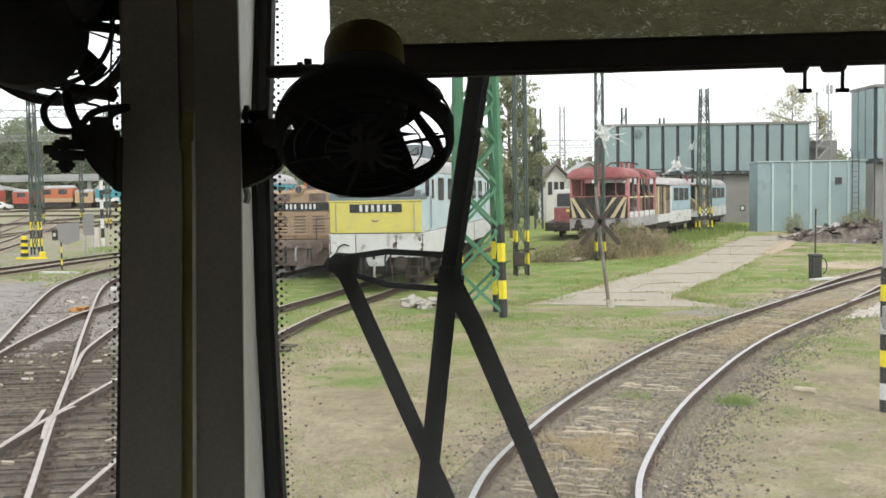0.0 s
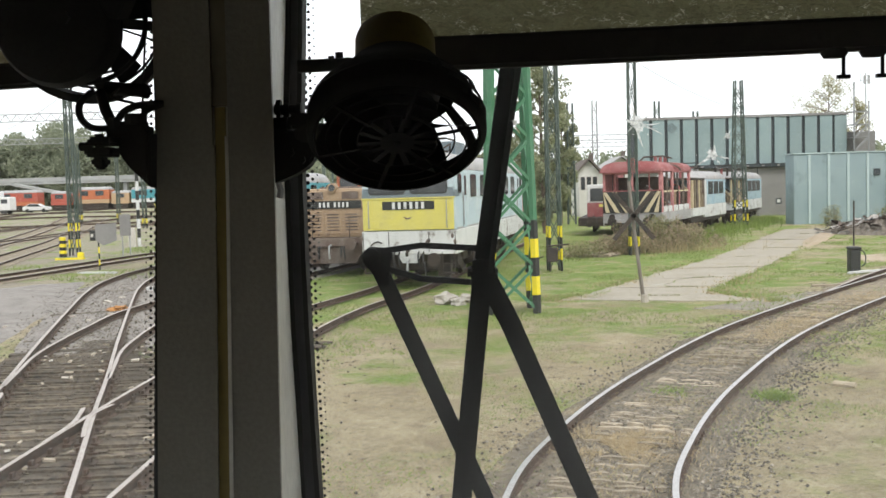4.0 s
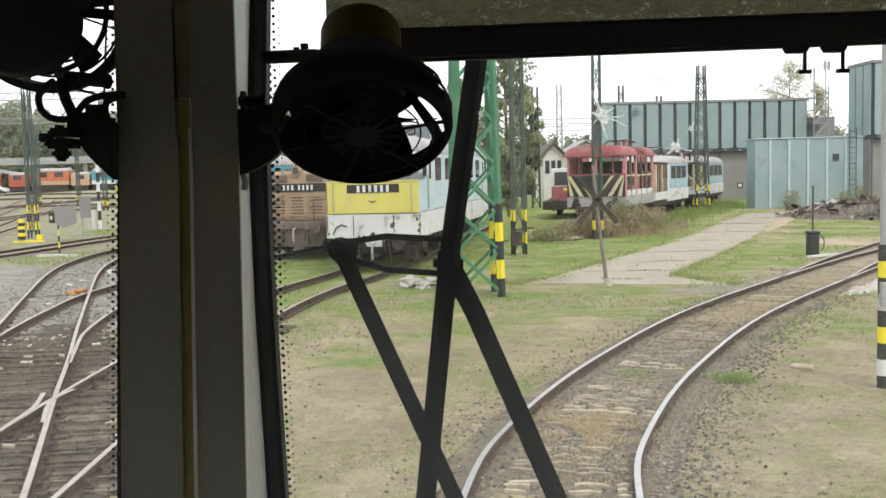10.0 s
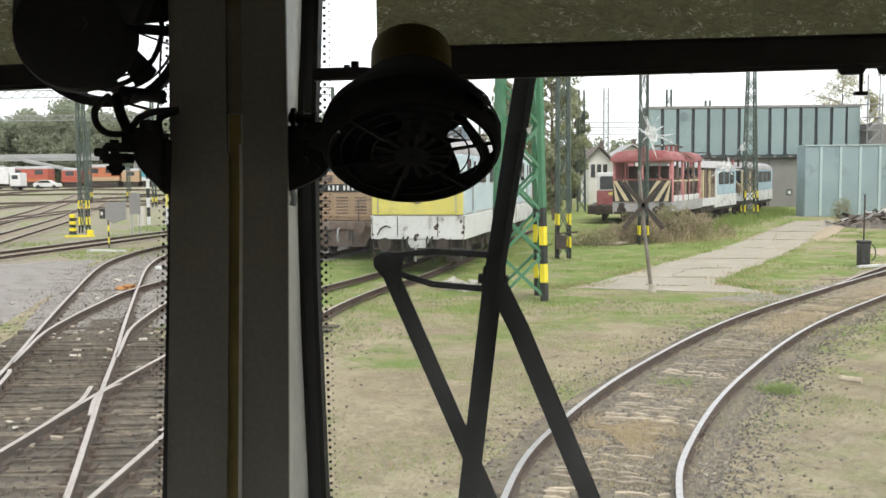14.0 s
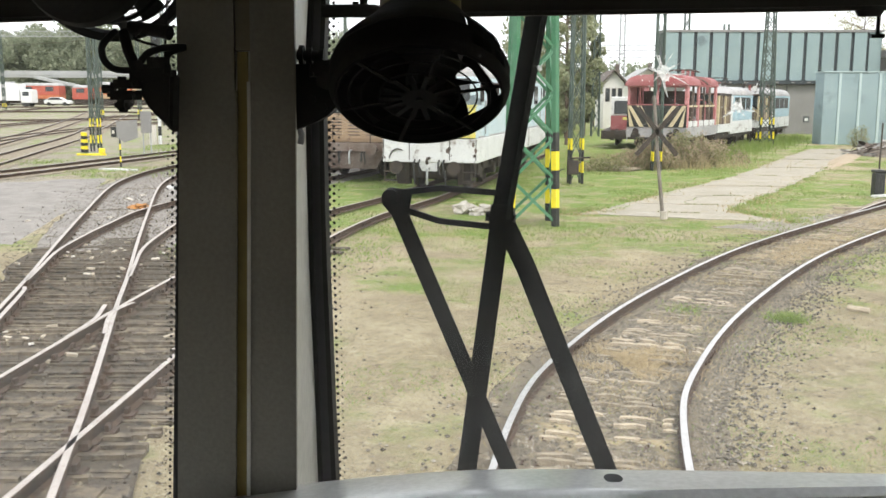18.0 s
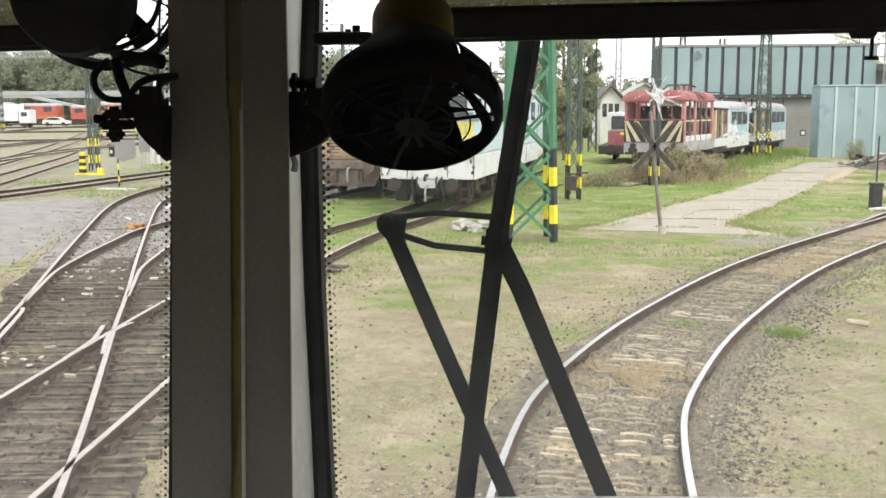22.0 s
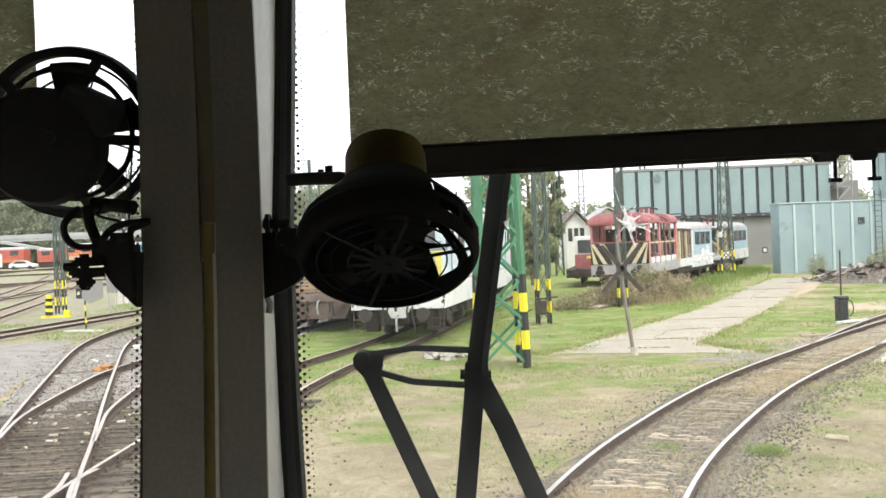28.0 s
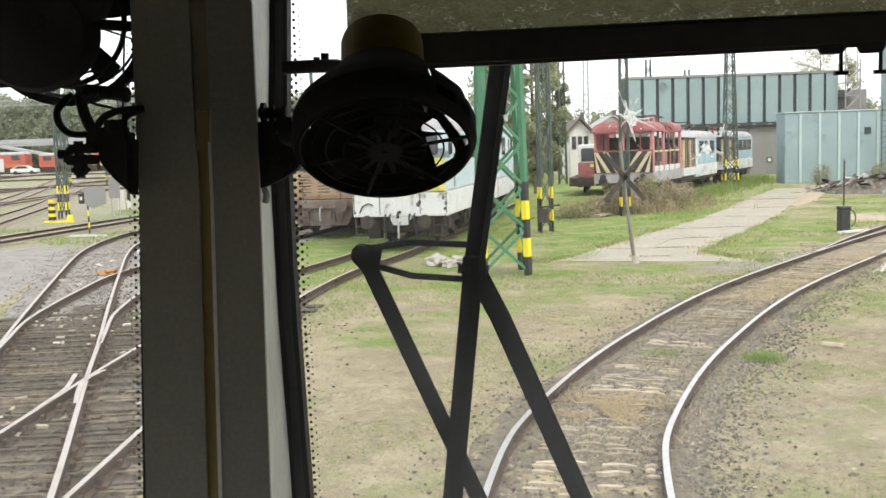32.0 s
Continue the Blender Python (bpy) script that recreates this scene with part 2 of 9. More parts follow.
SLEEPER = mat("weathered_sleeper", (0.37, 0.315, 0.23), 0.92, second=(0.21, 0.175, 0.13), scale=5, amount=0.9, bump=0.6, fine=40, randomize=0.3)
CONCRETE = mat("worn_concrete", (0.46, 0.425, 0.37), 0.9, second=(0.37, 0.335, 0.28), scale=0.6, amount=0.9, bump=0.4, fine=18, dirt=(0.28, 0.22, 0.16), dirt_amount=0.6, dirt_scale=0.5)
GRAVEL = mat("grey_gravel", (0.25, 0.23, 0.21), 0.95, second=(0.17, 0.155, 0.14), scale=2, amount=0.9, bump=0.8, fine=25)
GREENP = mat("green_mast_paint", (0.05, 0.17, 0.085), 0.55, second=(0.09, 0.21, 0.125), scale=3, amount=0.7, bump=0.08)
DKGREEN = mat("dull_green_steel", (0.06, 0.085, 0.07), 0.6, second=(0.10, 0.12, 0.10), scale=3, bump=0.05)
YELLOWP = mat("yellow_warning_paint", (0.80, 0.66, 0.02), 0.5, second=(0.6, 0.5, 0.06), scale=6, amount=0.4, bump=0.05)
BLACKP = mat("black_warning_paint", (0.02, 0.022, 0.02), 0.55, second=(0.035, 0.035, 0.03), scale=6, bump=0.05)
GREYSTEEL = mat("grey_steel", (0.36, 0.37, 0.37), 0.5, 0.3, scale=3, bump=0.05)
DARKGEAR = mat("oily_running_gear", (0.035, 0.03, 0.027), 0.7, 0.2, second=(0.08, 0.06, 0.045), scale=4, amount=0.8, bump=0.2)
WHITEP = mat("white_weathered_paint", (0.66, 0.67, 0.66), 0.5, second=(0.50, 0.51, 0.50), scale=1.5, amount=0.7, bump=0.06, dirt=(0.12, 0.075, 0.05), dirt_amount=0.75, dirt_scale=1.7)
YELLOWLOCO = mat("faded_yellow_paint", (0.64, 0.57, 0.13), 0.5, second=(0.56, 0.51, 0.18), scale=2, amount=0.7, bump=0.04, dirt=(0.30, 0.25, 0.12), dirt_amount=0.3, dirt_scale=2)
PALEBLUE = mat("faded_pale_blue_paint", (0.42, 0.53, 0.575), 0.55, second=(0.55, 0.615, 0.63), scale=1.2, amount=0.85, bump=0.05, dirt=(0.36, 0.40, 0.40), dirt_amount=0.4, dirt_scale=2)
DERBLUE = mat("weathered_light_blue_paint", (0.29, 0.43, 0.51), 0.6, second=(0.42, 0.53, 0.57), scale=1.1, amount=0.85, bump=0.06, dirt=(0.30, 0.29, 0.26), dirt_amount=0.55, dirt_scale=2.5)
SLATE = mat("blue_grey_paint", (0.125, 0.165, 0.185), 0.5, second=(0.17, 0.19, 0.20), scale=2, amount=0.7, bump=0.04)
ROOFGREY = mat("grey_roof_paint", (0.30, 0.30, 0.30), 0.7, second=(0.42, 0.41, 0.40), scale=1.2, amount=0.9, bump=0.08, dirt=(0.22, 0.14, 0.10), dirt_amount=0.5)
TEAL = mat("teal_blue_paint", (0.06, 0.27, 0.32), 0.5, second=(0.10, 0.32, 0.36), scale=2, bump=0.04)
TAN = mat("tan_brown_paint", (0.37, 0.265, 0.165), 0.65, second=(0.26, 0.18, 0.12), scale=1.6, amount=0.85, bump=0.08, dirt=(0.16, 0.10, 0.07), dirt_amount=0.6, dirt_scale=3)
REDP = mat("faded_red_paint", (0.25, 0.065, 0.065), 0.7, second=(0.32, 0.15, 0.145), scale=2, amount=0.8, bump=0.1, dirt=(0.12, 0.07, 0.055), dirt_amount=0.6, dirt_scale=3)
PINKP = mat("bleached_pink_paint", (0.52, 0.25, 0.25), 0.65, second=(0.40, 0.13, 0.13), scale=2.5, amount=0.9, bump=0.1, dirt=(0.18, 0.09, 0.07), dirt_amount=0.6, dirt_scale=4)
ORANGEP = mat("orange_red_paint", (0.47, 0.15, 0.065), 0.6, second=(0.38, 0.12, 0.06), scale=2, amount=0.7, bump=0.04)
CREAM = mat("cream_stripe_paint", (0.60, 0.52, 0.34), 0.6, second=(0.42, 0.35, 0.22), scale=3, amount=0.7)
PANE = mat("dark_window_glass", (0.03, 0.035, 0.038), 0.08, second=(0.06, 0.065, 0.065), scale=2, bump=0.0, spec=0.6)
SEALGREY = mat("highlight_grey_rubber", (0.085, 0.085, 0.088), 0.6, second=(0.06, 0.06, 0.062), scale=9, amount=0.8, bump=0.06, spec=0.3)
RUBBER = mat("black_rubber", (0.044, 0.044, 0.043), 0.65, bump=0.05, spec=0.25)
TEALPANEL = mat("teal_wall_panel", (0.225, 0.305, 0.31), 0.55, second=(0.285, 0.36, 0.36), scale=0.5, amount=0.9, bump=0.03, fine=20, randomize=0.08)
TEALSHED = mat("turquoise_shed_sheet", (0.225, 0.305, 0.32), 0.6, second=(0.29, 0.37, 0.38), scale=0.5, amount=0.9, bump=0.05, dirt=(0.17, 0.225, 0.23), dirt_amount=0.6, dirt_scale=0.8)
TEALPALE = mat("pale_turquoise_rib", (0.43, 0.53, 0.53), 0.55, scale=1)
HALLDARK = mat("dark_hall_frame", (0.045, 0.055, 0.06), 0.6, scale=1)
HALLGREY = mat("grey_folding_door", (0.25, 0.245, 0.235), 0.6, second=(0.19, 0.185, 0.18), scale=0.5, amount=0.8, bump=0.04, randomize=0.06)
BRICKR = mat("old_plaster", (0.55, 0.52, 0.47), 0.9, scale=1)
ROOFTILE = mat("brown_tile_roof", (0.17, 0.12, 0.10), 0.9, scale=3)
OLDTAN = mat("sooty_tan_paint", (0.25, 0.20, 0.135), 0.75, second=(0.12, 0.095, 0.07), scale=2.5, amount=0.95, bump=0.1, dirt=(0.38, 0.33, 0.24), dirt_amount=0.6, dirt_scale=3)
SCRAP = mat("rusty_scrap", (0.10, 0.07, 0.055), 0.8, 0.2, second=(0.20, 0.17, 0.15), scale=1.5, amount=0.9, bump=0.4, randomize=0.5)
BARK = mat("bark", (0.13, 0.10, 0.075), 0.95, bump=0.6, fine=30)
LEAF = leaf_mat("tree_leaves", (0.20, 0.23, 0.13), (0.36, 0.365, 0.22), 0.5)
# far leaves paled and greyed: distance haze put into the colour
LEAFFAR = leaf_mat("haze_paled_far_leaves", (0.20, 0.235, 0.155), (0.30, 0.32, 0.215), 0.45)
LEAFPALE = leaf_mat("yellowing_leaves", (0.28, 0.28, 0.15), (0.46, 0.43, 0.27), 0.5)
WEED = leaf_mat("weeds", (0.16, 0.20, 0.07), (0.36, 0.31, 0.18), 0.4)
DRYWEED = leaf_mat("withered_weeds", (0.34, 0.25, 0.18), (0.50, 0.40, 0.29), 0.4)
STRAW = leaf_mat("dry_stalks", (0.40, 0.33, 0.19), (0.52, 0.43, 0.25), 0.5)
BLADES = leaf_mat("grass_blades", (0.165, 0.265, 0.055), (0.31, 0.37, 0.115), 0.5)
# cab
PILLARGREY = mat("grey_cab_plastic", (0.325, 0.312, 0.262), 0.5, second=(0.28, 0.268, 0.225), scale=6, amount=0.6, bump=0.06, fine=180)
OCHRE = mat("ochre_trim_strip", (0.36, 0.285, 0.10), 0.5, second=(0.30, 0.235, 0.09), scale=8, bump=0.03)
OCHREDULL = mat("dull_brown_trim", (0.225, 0.195, 0.12), 0.6, second=(0.27, 0.25, 0.19), scale=9, amount=0.9, bump=0.03)
LIGHTTRIM = mat("light_grey_trim", (0.80, 0.79, 0.72), 0.45, scale=5, bump=0.03)
MOTORBLACK = mat("black_motor_casing", (0.046, 0.046, 0.045), 0.8, second=(0.053, 0.053, 0.051), scale=15, bump=0.05, fine=200, spec=0.12)
FANBLACK = mat("matt_black_plastic", (0.044, 0.044, 0.042), 0.7, second=(0.051, 0.050, 0.047), scale=20, bump=0.04, fine=300, spec=0.2)
# darker copy of the fan black: the grille's shade is put into it
GRILLEBLACK = mat("shade_dark_grille_plastic", (0.024, 0.024, 0.0235), 0.75, second=(0.030, 0.030, 0.029), scale=20, bump=0.04, fine=300, spec=0.08)
CAPYELLOW = mat("ochre_motor_cap", (0.120, 0.090, 0.010), 0.5, second=(0.11, 0.082, 0.012), scale=15, amount=0.8, bump=0.03, dirt=(0.06, 0.045, 0.015), dirt_amount=0.5, dirt_scale=18)
BLINDBAR = mat("dark_blind_bar", (0.064, 0.060, 0.055), 0.65, bump=0.05, spec=0.2)
WIPERBLACK = mat("worn_black_wiper_paint", (0.018, 0.0185, 0.018), 0.75, second=(0.034, 0.033, 0.030), scale=14, amount=0.8, bump=0.08, spec=0.12)
DASHWHITE = mat("white_dashboard_plastic", (0.90, 0.90, 0.89), 0.22, second=(0.86, 0.86, 0.85), scale=3, bump=0.01, fine=120, spec=0.9)
# unseen linings: the dark one soaks up light, the pale one bounces it
CABDARK = mat("light_dimming_cab_lining", (0.10, 0.094, 0.08), 0.8, scale=3)
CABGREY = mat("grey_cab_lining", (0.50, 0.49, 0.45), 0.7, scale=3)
def splash_mat():
    """Dried chalky drops: mostly lit through from outside."""
    m = bpy.data.materials.new("white_dried_splash")
    m.use_nodes = True
    n, l = m.node_tree.nodes, m.node_tree.links
    t = n.new("ShaderNodeBsdfTranslucent")
    t.inputs["Color"].default_value = (0.95, 0.95, 0.93, 1)
    tr = n.new("ShaderNodeBsdfTransparent")
    co = n.new("ShaderNodeTexCoord")
    noi = n.new("ShaderNodeTexNoise")
    noi.inputs["Scale"].default_value, noi.inputs["Detail"].default_value = 160, 4
    l.new(co.outputs["Object"], noi.inputs["Vector"])
    r = n.new("ShaderNodeMapRange")
    r.inputs[1].default_value, r.inputs[2].default_value, r.inputs[3].default_value, r.inputs[4].default_value = 0.3, 0.6, 0.22, 0.80
    l.new(noi.outputs["Fac"], r.inputs[0])
    mx = n.new("ShaderNodeMixShader")
    l.new(r.outputs[0], mx.inputs[0])
    l.new(tr.outputs[0], mx.inputs[1])
    l.new(t.outputs[0], mx.inputs[2])
    l.new(mx.outputs[0], n["Material Output"].inputs["Surface"])
    return m


SPLASH = splash_mat()
SCREEN = glass("windscreen_glass")


def blind_mat():
    """Olive sun blind of crinkled fabric: fine weave, soft mottling, and thin creases in loose flocks, their highlights
    painted pale.
    """
    m = bpy.data.materials.new("olive_blind_fabric")
    m.use_nodes = True
    n, l = m.node_tree.nodes, m.node_tree.links
    b = n["Principled BSDF"]
    b.inputs["Roughness"].default_value = 0.8
    co = n.new("ShaderNodeTexCoord")
    mp = n.new("ShaderNodeMapping")
    mp.inputs["Scale"].default_value = (1, 1, 1.9)
    l.new(co.outputs["Object"], mp.inputs[0])

    def noise_at(scale, detail, distort=0.0):
        t = n.new("ShaderNodeTexNoise")
        t.inputs["Scale"].default_value, t.inputs["Detail"].default_value, t.inputs["Distortion"].default_value = scale, detail, distort
        l.new(mp.outputs[0], t.inputs["Vector"])
        return t.outputs["Fac"]

    def ranged(v, a, c, lo=0.0, hi=1.0):
        r = n.new("ShaderNodeMapRange")
        for k, x in zip((1, 2, 3, 4), (a, c, lo, hi)):
            r.inputs[k].default_value = x
        l.new(v, r.inputs[0])
        return r.outputs[0]

    def mathn(op, a, c):
        x = n.new("ShaderNodeMath")
        x.operation = op
        for v, k in ((a, 0), (c, 1)):
            if isinstance(v, (int, float)):
                x.inputs[k].default_value = v
            else:
                l.new(v, x.inputs[k])
        return x.outputs[0]

    def mixc(f, a, c):
        x = n.new("ShaderNodeMix")
        x.data_type = "RGBA"
        l.new(f, x.inputs[0])
        for v, k in ((a, 6), (c, 7)):
            if isinstance(v, tuple):
                x.inputs[k].default_value = (*v, 1)
            else:
                l.new(v, x.inputs[k])
        return x.outputs[2]

    crinkle = noise_at(62, 2.5, 1.6)
    ridge = ranged(mathn("ABSOLUTE", mathn("SUBTRACT", crinkle, 0.5), 0.0), 0.0, 0.042, 1.0, 0.0)
    flock = ranged(noise_at(24, 4, 0.6), 0.50, 0.56)
    crease_highlight = mathn("MULTIPLY", mathn("MULTIPLY", ridge, flock), ranged(noise_at(90, 2), 0.42, 0.56))
    base = mixc(ranged(noise_at(17, 6), 0.3, 0.7), (0.276, 0.266, 0.158), (0.352, 0.340, 0.208))
    base = mixc(ranged(noise_at(300, 2), 0.35, 0.7, 0.0, 0.45), base, (0.45, 0.435, 0.275))
    base = mixc(ranged(noise_at(75, 3, 1.0), 0.36, 0.54, 0.42, 0.0), base, (0.175, 0.168, 0.100))
    base = mixc(ranged(noise_at(7, 3), 0.62, 0.74, 0.0, 0.5), base, (0.26, 0.17, 0.10))
    # highlights on the creases, painted into the fabric colour
    col = mixc(crease_highlight, base, (0.95, 0.93, 0.76))
    l.new(col, b.inputs["Base Color"])
    t = n.new("ShaderNodeBsdfTranslucent")
    l.new(col, t.inputs["Color"])
    mx = n.new("ShaderNodeMixShader")
    mx.inputs[0].default_value = 0.40
    bp = n.new("ShaderNodeBump")
    bp.inputs["Strength"].default_value, bp.inputs["Distance"].default_value = 1.0, 0.012
    l.new(crinkle, bp.inputs["Height"])
    l.new(bp.outputs[0], b.inputs["Normal"])
    l.new(b.outputs[0], mx.inputs[1])
    l.new(t.outputs[0], mx.inputs[2])
    l.new(mx.outputs[0], n["Material Output"].inputs["Surface"])
    return m


BLIND = blind_mat()

# ---- builders ----


def thing(name, label, category, group="", kind="", m=None):
    ob = new(name)
    ob.empty_display_size = 0.2
    if m is not None:
        ob.matrix_world = m
    return tagged(ob, label, category, group, kind)


def mesh_of(name, bm, material, smooth=False):
    me = bpy.data.meshes.new(name)
    bmesh.ops.recalc_face_normals(bm, faces=bm.faces)
    bm.to_mesh(me)
    bm.free()
    for mm in (material if isinstance(material, (list, tuple)) else [material]):
        me.materials.append(mm)
    if smooth:
        me.shade_smooth()
        me.set_sharp_from_angle(angle=radians(40))
    return me


def part(name, bm, material, parent=None, label="", smooth=False):
    ob = new(name, mesh_of(name, bm, material, smooth))
    ob.parent = parent
    if label:
        ob["label"] = label
    return ob


def top(name, bm, material, label, category, group="", kind="", smooth=False):
    return tagged(part(name, bm, material, None, "", smooth), label, category, group, kind)


def box(bm, x0, x1, y0, y1, z0, z1, bev=0.0, m=None):
    vs = [bm.verts.new((x, y, z)) for z in (z0, z1) for y in (y0, y1) for x in (x0, x1)]
    fs = [bm.faces.new([vs[i] for i in f]) for f in ((0, 2, 3, 1), (4, 5, 7, 6), (0, 1, 5, 4), (2, 6, 7, 3), (0, 4, 6, 2), (1, 3, 7, 5))]
    if bev:
        es = list({e for f in fs for e in f.edges})
        r = bmesh.ops.bevel(bm, geom=es, offset=bev, segments=2, affect="EDGES", profile=0.6)
        vs = list({v for f in r["faces"] for v in f.verts} | {v for v in vs if v.is_valid})
    if m is not None:
        for v in vs:
            v.co = m @ v.co
    return bm


def B():
    return bmesh.new()


def tube(bm, pts, r, seg=8, close=True):
    """A round bar along points; r one radius or one for each point."""
    pts = [Vector(p) for p in pts]
    rs = r if isinstance(r, (list, tuple)) else [r] * len(pts)
    rings = []
    for i, p in enumerate(pts):
        d = (pts[min(i + 1, len(pts) - 1)] - pts[max(i - 1, 0)]).normalized()
        a = d.orthogonal().normalized() if i == 0 else (rings[-1][1] - d * rings[-1][1].dot(d)).normalized()
        b = d.cross(a)
        rings.append(([bm.verts.new(p + (a * math.cos(k * 2 * math.pi / seg) + b * math.sin(k * 2 * math.pi / seg)) * rs[i]) for k in range(seg)], a))
    for (u, _), (w, _) in zip(rings[:-1], rings[1:]):
        for k in range(seg):
            bm.faces.new((u[k], u[(k + 1) % seg], w[(k + 1) % seg], w[k]))
    if close:
        bm.faces.new(rings[0][0][::-1])
        bm.faces.new(rings[-1][0])
    return bm


def beam(bm, a, b, w, h):
    """A rectangular bar from a to b."""
    a, b = Vector(a), Vector(b)
    d = (b - a).normalized()
    s = d.cross(Vector((0, 0, 1)))
    s = s.normalized() if s.length > 1e-4 else Vector((1, 0, 0))
    u = s.cross(d).normalized()
    q = [[bm.verts.new(p + s * x * w / 2 + u * y * h / 2) for x, y in ((-1, -1), (1, -1), (1, 1), (-1, 1))] for p in (a, b)]
    for k in range(4):
        bm.faces.new((q[0][k], q[0][(k + 1) % 4], q[1][(k + 1) % 4], q[1][k]))
    bm.faces.new(q[0][::-1])
    bm.faces.new(q[1])
    return bm


def lathe(bm, prof, seg=32, closed=False):
    """Turn a profile of (radius, height) round the z axis."""
    rings = [[bm.verts.new((r * math.cos(k * 2 * math.pi / seg), r * math.sin(k * 2 * math.pi / seg), z)) for k in range(seg)] for r, z in prof]
    pairs = list(zip(rings[:-1], rings[1:])) + ([(rings[-1], rings[0])] if closed else [])
    for u, w in pairs:
        for k in range(seg):
            bm.faces.new((u[k], u[(k + 1) % seg], w[(k + 1) % seg], w[k]))
    if not closed:
        bm.faces.new(rings[0][::-1])
        bm.faces.new(rings[-1])
    return bm


def torus(bm, R, r, z=0.0, seg=40, sides=6, flat=1.0):
    return lathe(bm, [(R + r * math.cos(a), z + flat * r * math.sin(a)) for a in [k * 2 * math.pi / sides for k in range(sides)]], seg, True)


def extrude_poly(bm, poly, y0, y1):
    """A plate from a polygon of (x, z), between y0 and y1."""
    a = [bm.verts.new((x, y0, z)) for x, z in poly]
    b = [bm.verts.new((x, y1, z)) for x, z in poly]
    bm.faces.new(a)
    bm.faces.new(b[::-1])
    for k in range(len(poly)):
        j = (k + 1) % len(poly)
        bm.faces.new((a[k], b[k], b[j], a[j]))
    return bm


def sm(t):
    t = min(max(t, 0.0), 1.0)
    return t * t * (3 - 2 * t)


def gz(x, y):
    """Height of the ground; rail tops lie 0.15 m above it."""
    return -0.15 + 1.5 * sm((y - 60) / 110) * sm((-x - 15) / 40)


def spline(pts, step=0.6):
    """A smooth line through points on the ground, in even steps."""
    p = [Vector((a, b, 0)) for a, b in pts]
    p = [p[0] * 2 - p[1]] + p + [p[-1] * 2 - p[-2]]
    dense = []
    for i in range(1, len(p) - 2):
        for k in range(24):
            t = k / 24
            dense.append(0.5 * ((2 * p[i]) + (p[i + 1] - p[i - 1]) * t + (2 * p[i - 1] - 5 * p[i] + 4 * p[i + 1] - p[i + 2]) * t * t
                                + (3 * p[i] - 3 * p[i + 1] + p[i + 2] - p[i - 1]) * t ** 3))
    dense.append(p[-2])
    out, acc = [dense[0]], 0.0
    for a, b in zip(dense[:-1], dense[1:]):
        d = (b - a).length
        while acc + d >= step:
            f = (step - acc) / d
            a = a.lerp(b, f)
            out.append(a.copy())
            d = (b - a).length
            acc = 0.0
        acc += d
    return out

# ---- ground and tracks ----
rng = random.Random(7)
nrng = np.random.default_rng(11)


def from_arrays(name, verts, faces, material):
    me = bpy.data.meshes.new(name)
    me.from_pydata([tuple(v) for v in verts], [], [tuple(f) for f in faces])
    me.materials.append(material)
    me.update()
    return new(name, me)


gx = sorted(set([-2500, -1200, -600, -300, -200, -150] + list(range(-120, 0, 6)) + list(range(0, 60, 6)) + [60, 80, 110, 160, 300, 600, 1200, 2500]))
gy = sorted(set([-600, -200, -60] + list(range(-30, 180, 6)) + [180, 220, 300, 500, 900, 1600, 3500]))
gverts = [(x, y, gz(x, y)) for y in gy for x in gx]
nx = len(gx)
gfaces = [(j * nx + i, j * nx + i + 1, (j + 1) * nx + i + 1, (j + 1) * nx + i) for j in range(len(gy) - 1) for i in range(nx - 1)]
tagged(from_arrays("ground", gverts, gfaces, GROUND), "dry trampled soil with patches of green grass", "ground", kind="structure")


def normals(line):
    out = []
    for i, p in enumerate(line):
        d = (line[min(i + 1, len(line) - 1)] - line[max(i - 1, 0)]).normalized()
        out.append(Vector((d.y, -d.x, 0)))
    return out


RAIL_PROFILE = [(-0.065, -0.15), (0.065, -0.15), (0.065, -0.138), (0.012, -0.12), (0.012, -0.045), (0.036, -0.035), (0.036, -0.004),
                (0.030, 0.0), (-0.030, 0.0), (-0.036, -0.004), (-0.036, -0.035), (-0.012, -0.045), (-0.012, -0.12), (-0.065, -0.138)]


def rail_bm(line, off, lift=0.15):
    bm = B()
    nr = normals(line)
    rings = []
    for p, q in zip(line, nr):
        c = p + q * off
        z = gz(c.x, c.y) + lift
        rings.append([bm.verts.new((c.x + q.x * u, c.y + q.y * u, z + w)) for u, w in RAIL_PROFILE])
    k = len(RAIL_PROFILE)
    for a, b in zip(rings[:-1], rings[1:]):
        for i in range(k):
            f = bm.faces.new((a[i], a[(i + 1) % k], b[(i + 1) % k], b[i]))
            f.material_index = 1 if i == 7 else 0
    bm.faces.new(rings[0])
    bm.faces.new(rings[-1][::-1])
    return bm


def sleeper_mesh(material):
    bm = B()
    box(bm, -1.25, 1.25, -0.125, 0.125, -0.14, 0.0, bev=0.012)
    for s in (-0.7535, 0.7535):
        box(bm, s - 0.15, s + 0.15, -0.07, 0.07, 0.0, 0.012)
        for e in (-0.10, 0.10):
            box(bm, s + e - 0.02, s + e + 0.02, -0.02, 0.02, 0.012, 0.045)
    return mesh_of("sleeper", bm, material)


SLEEPER_MESH = sleeper_mesh(SLEEPER)
SLEEPER_DARK = sleeper_mesh(SLEEPERDARK)


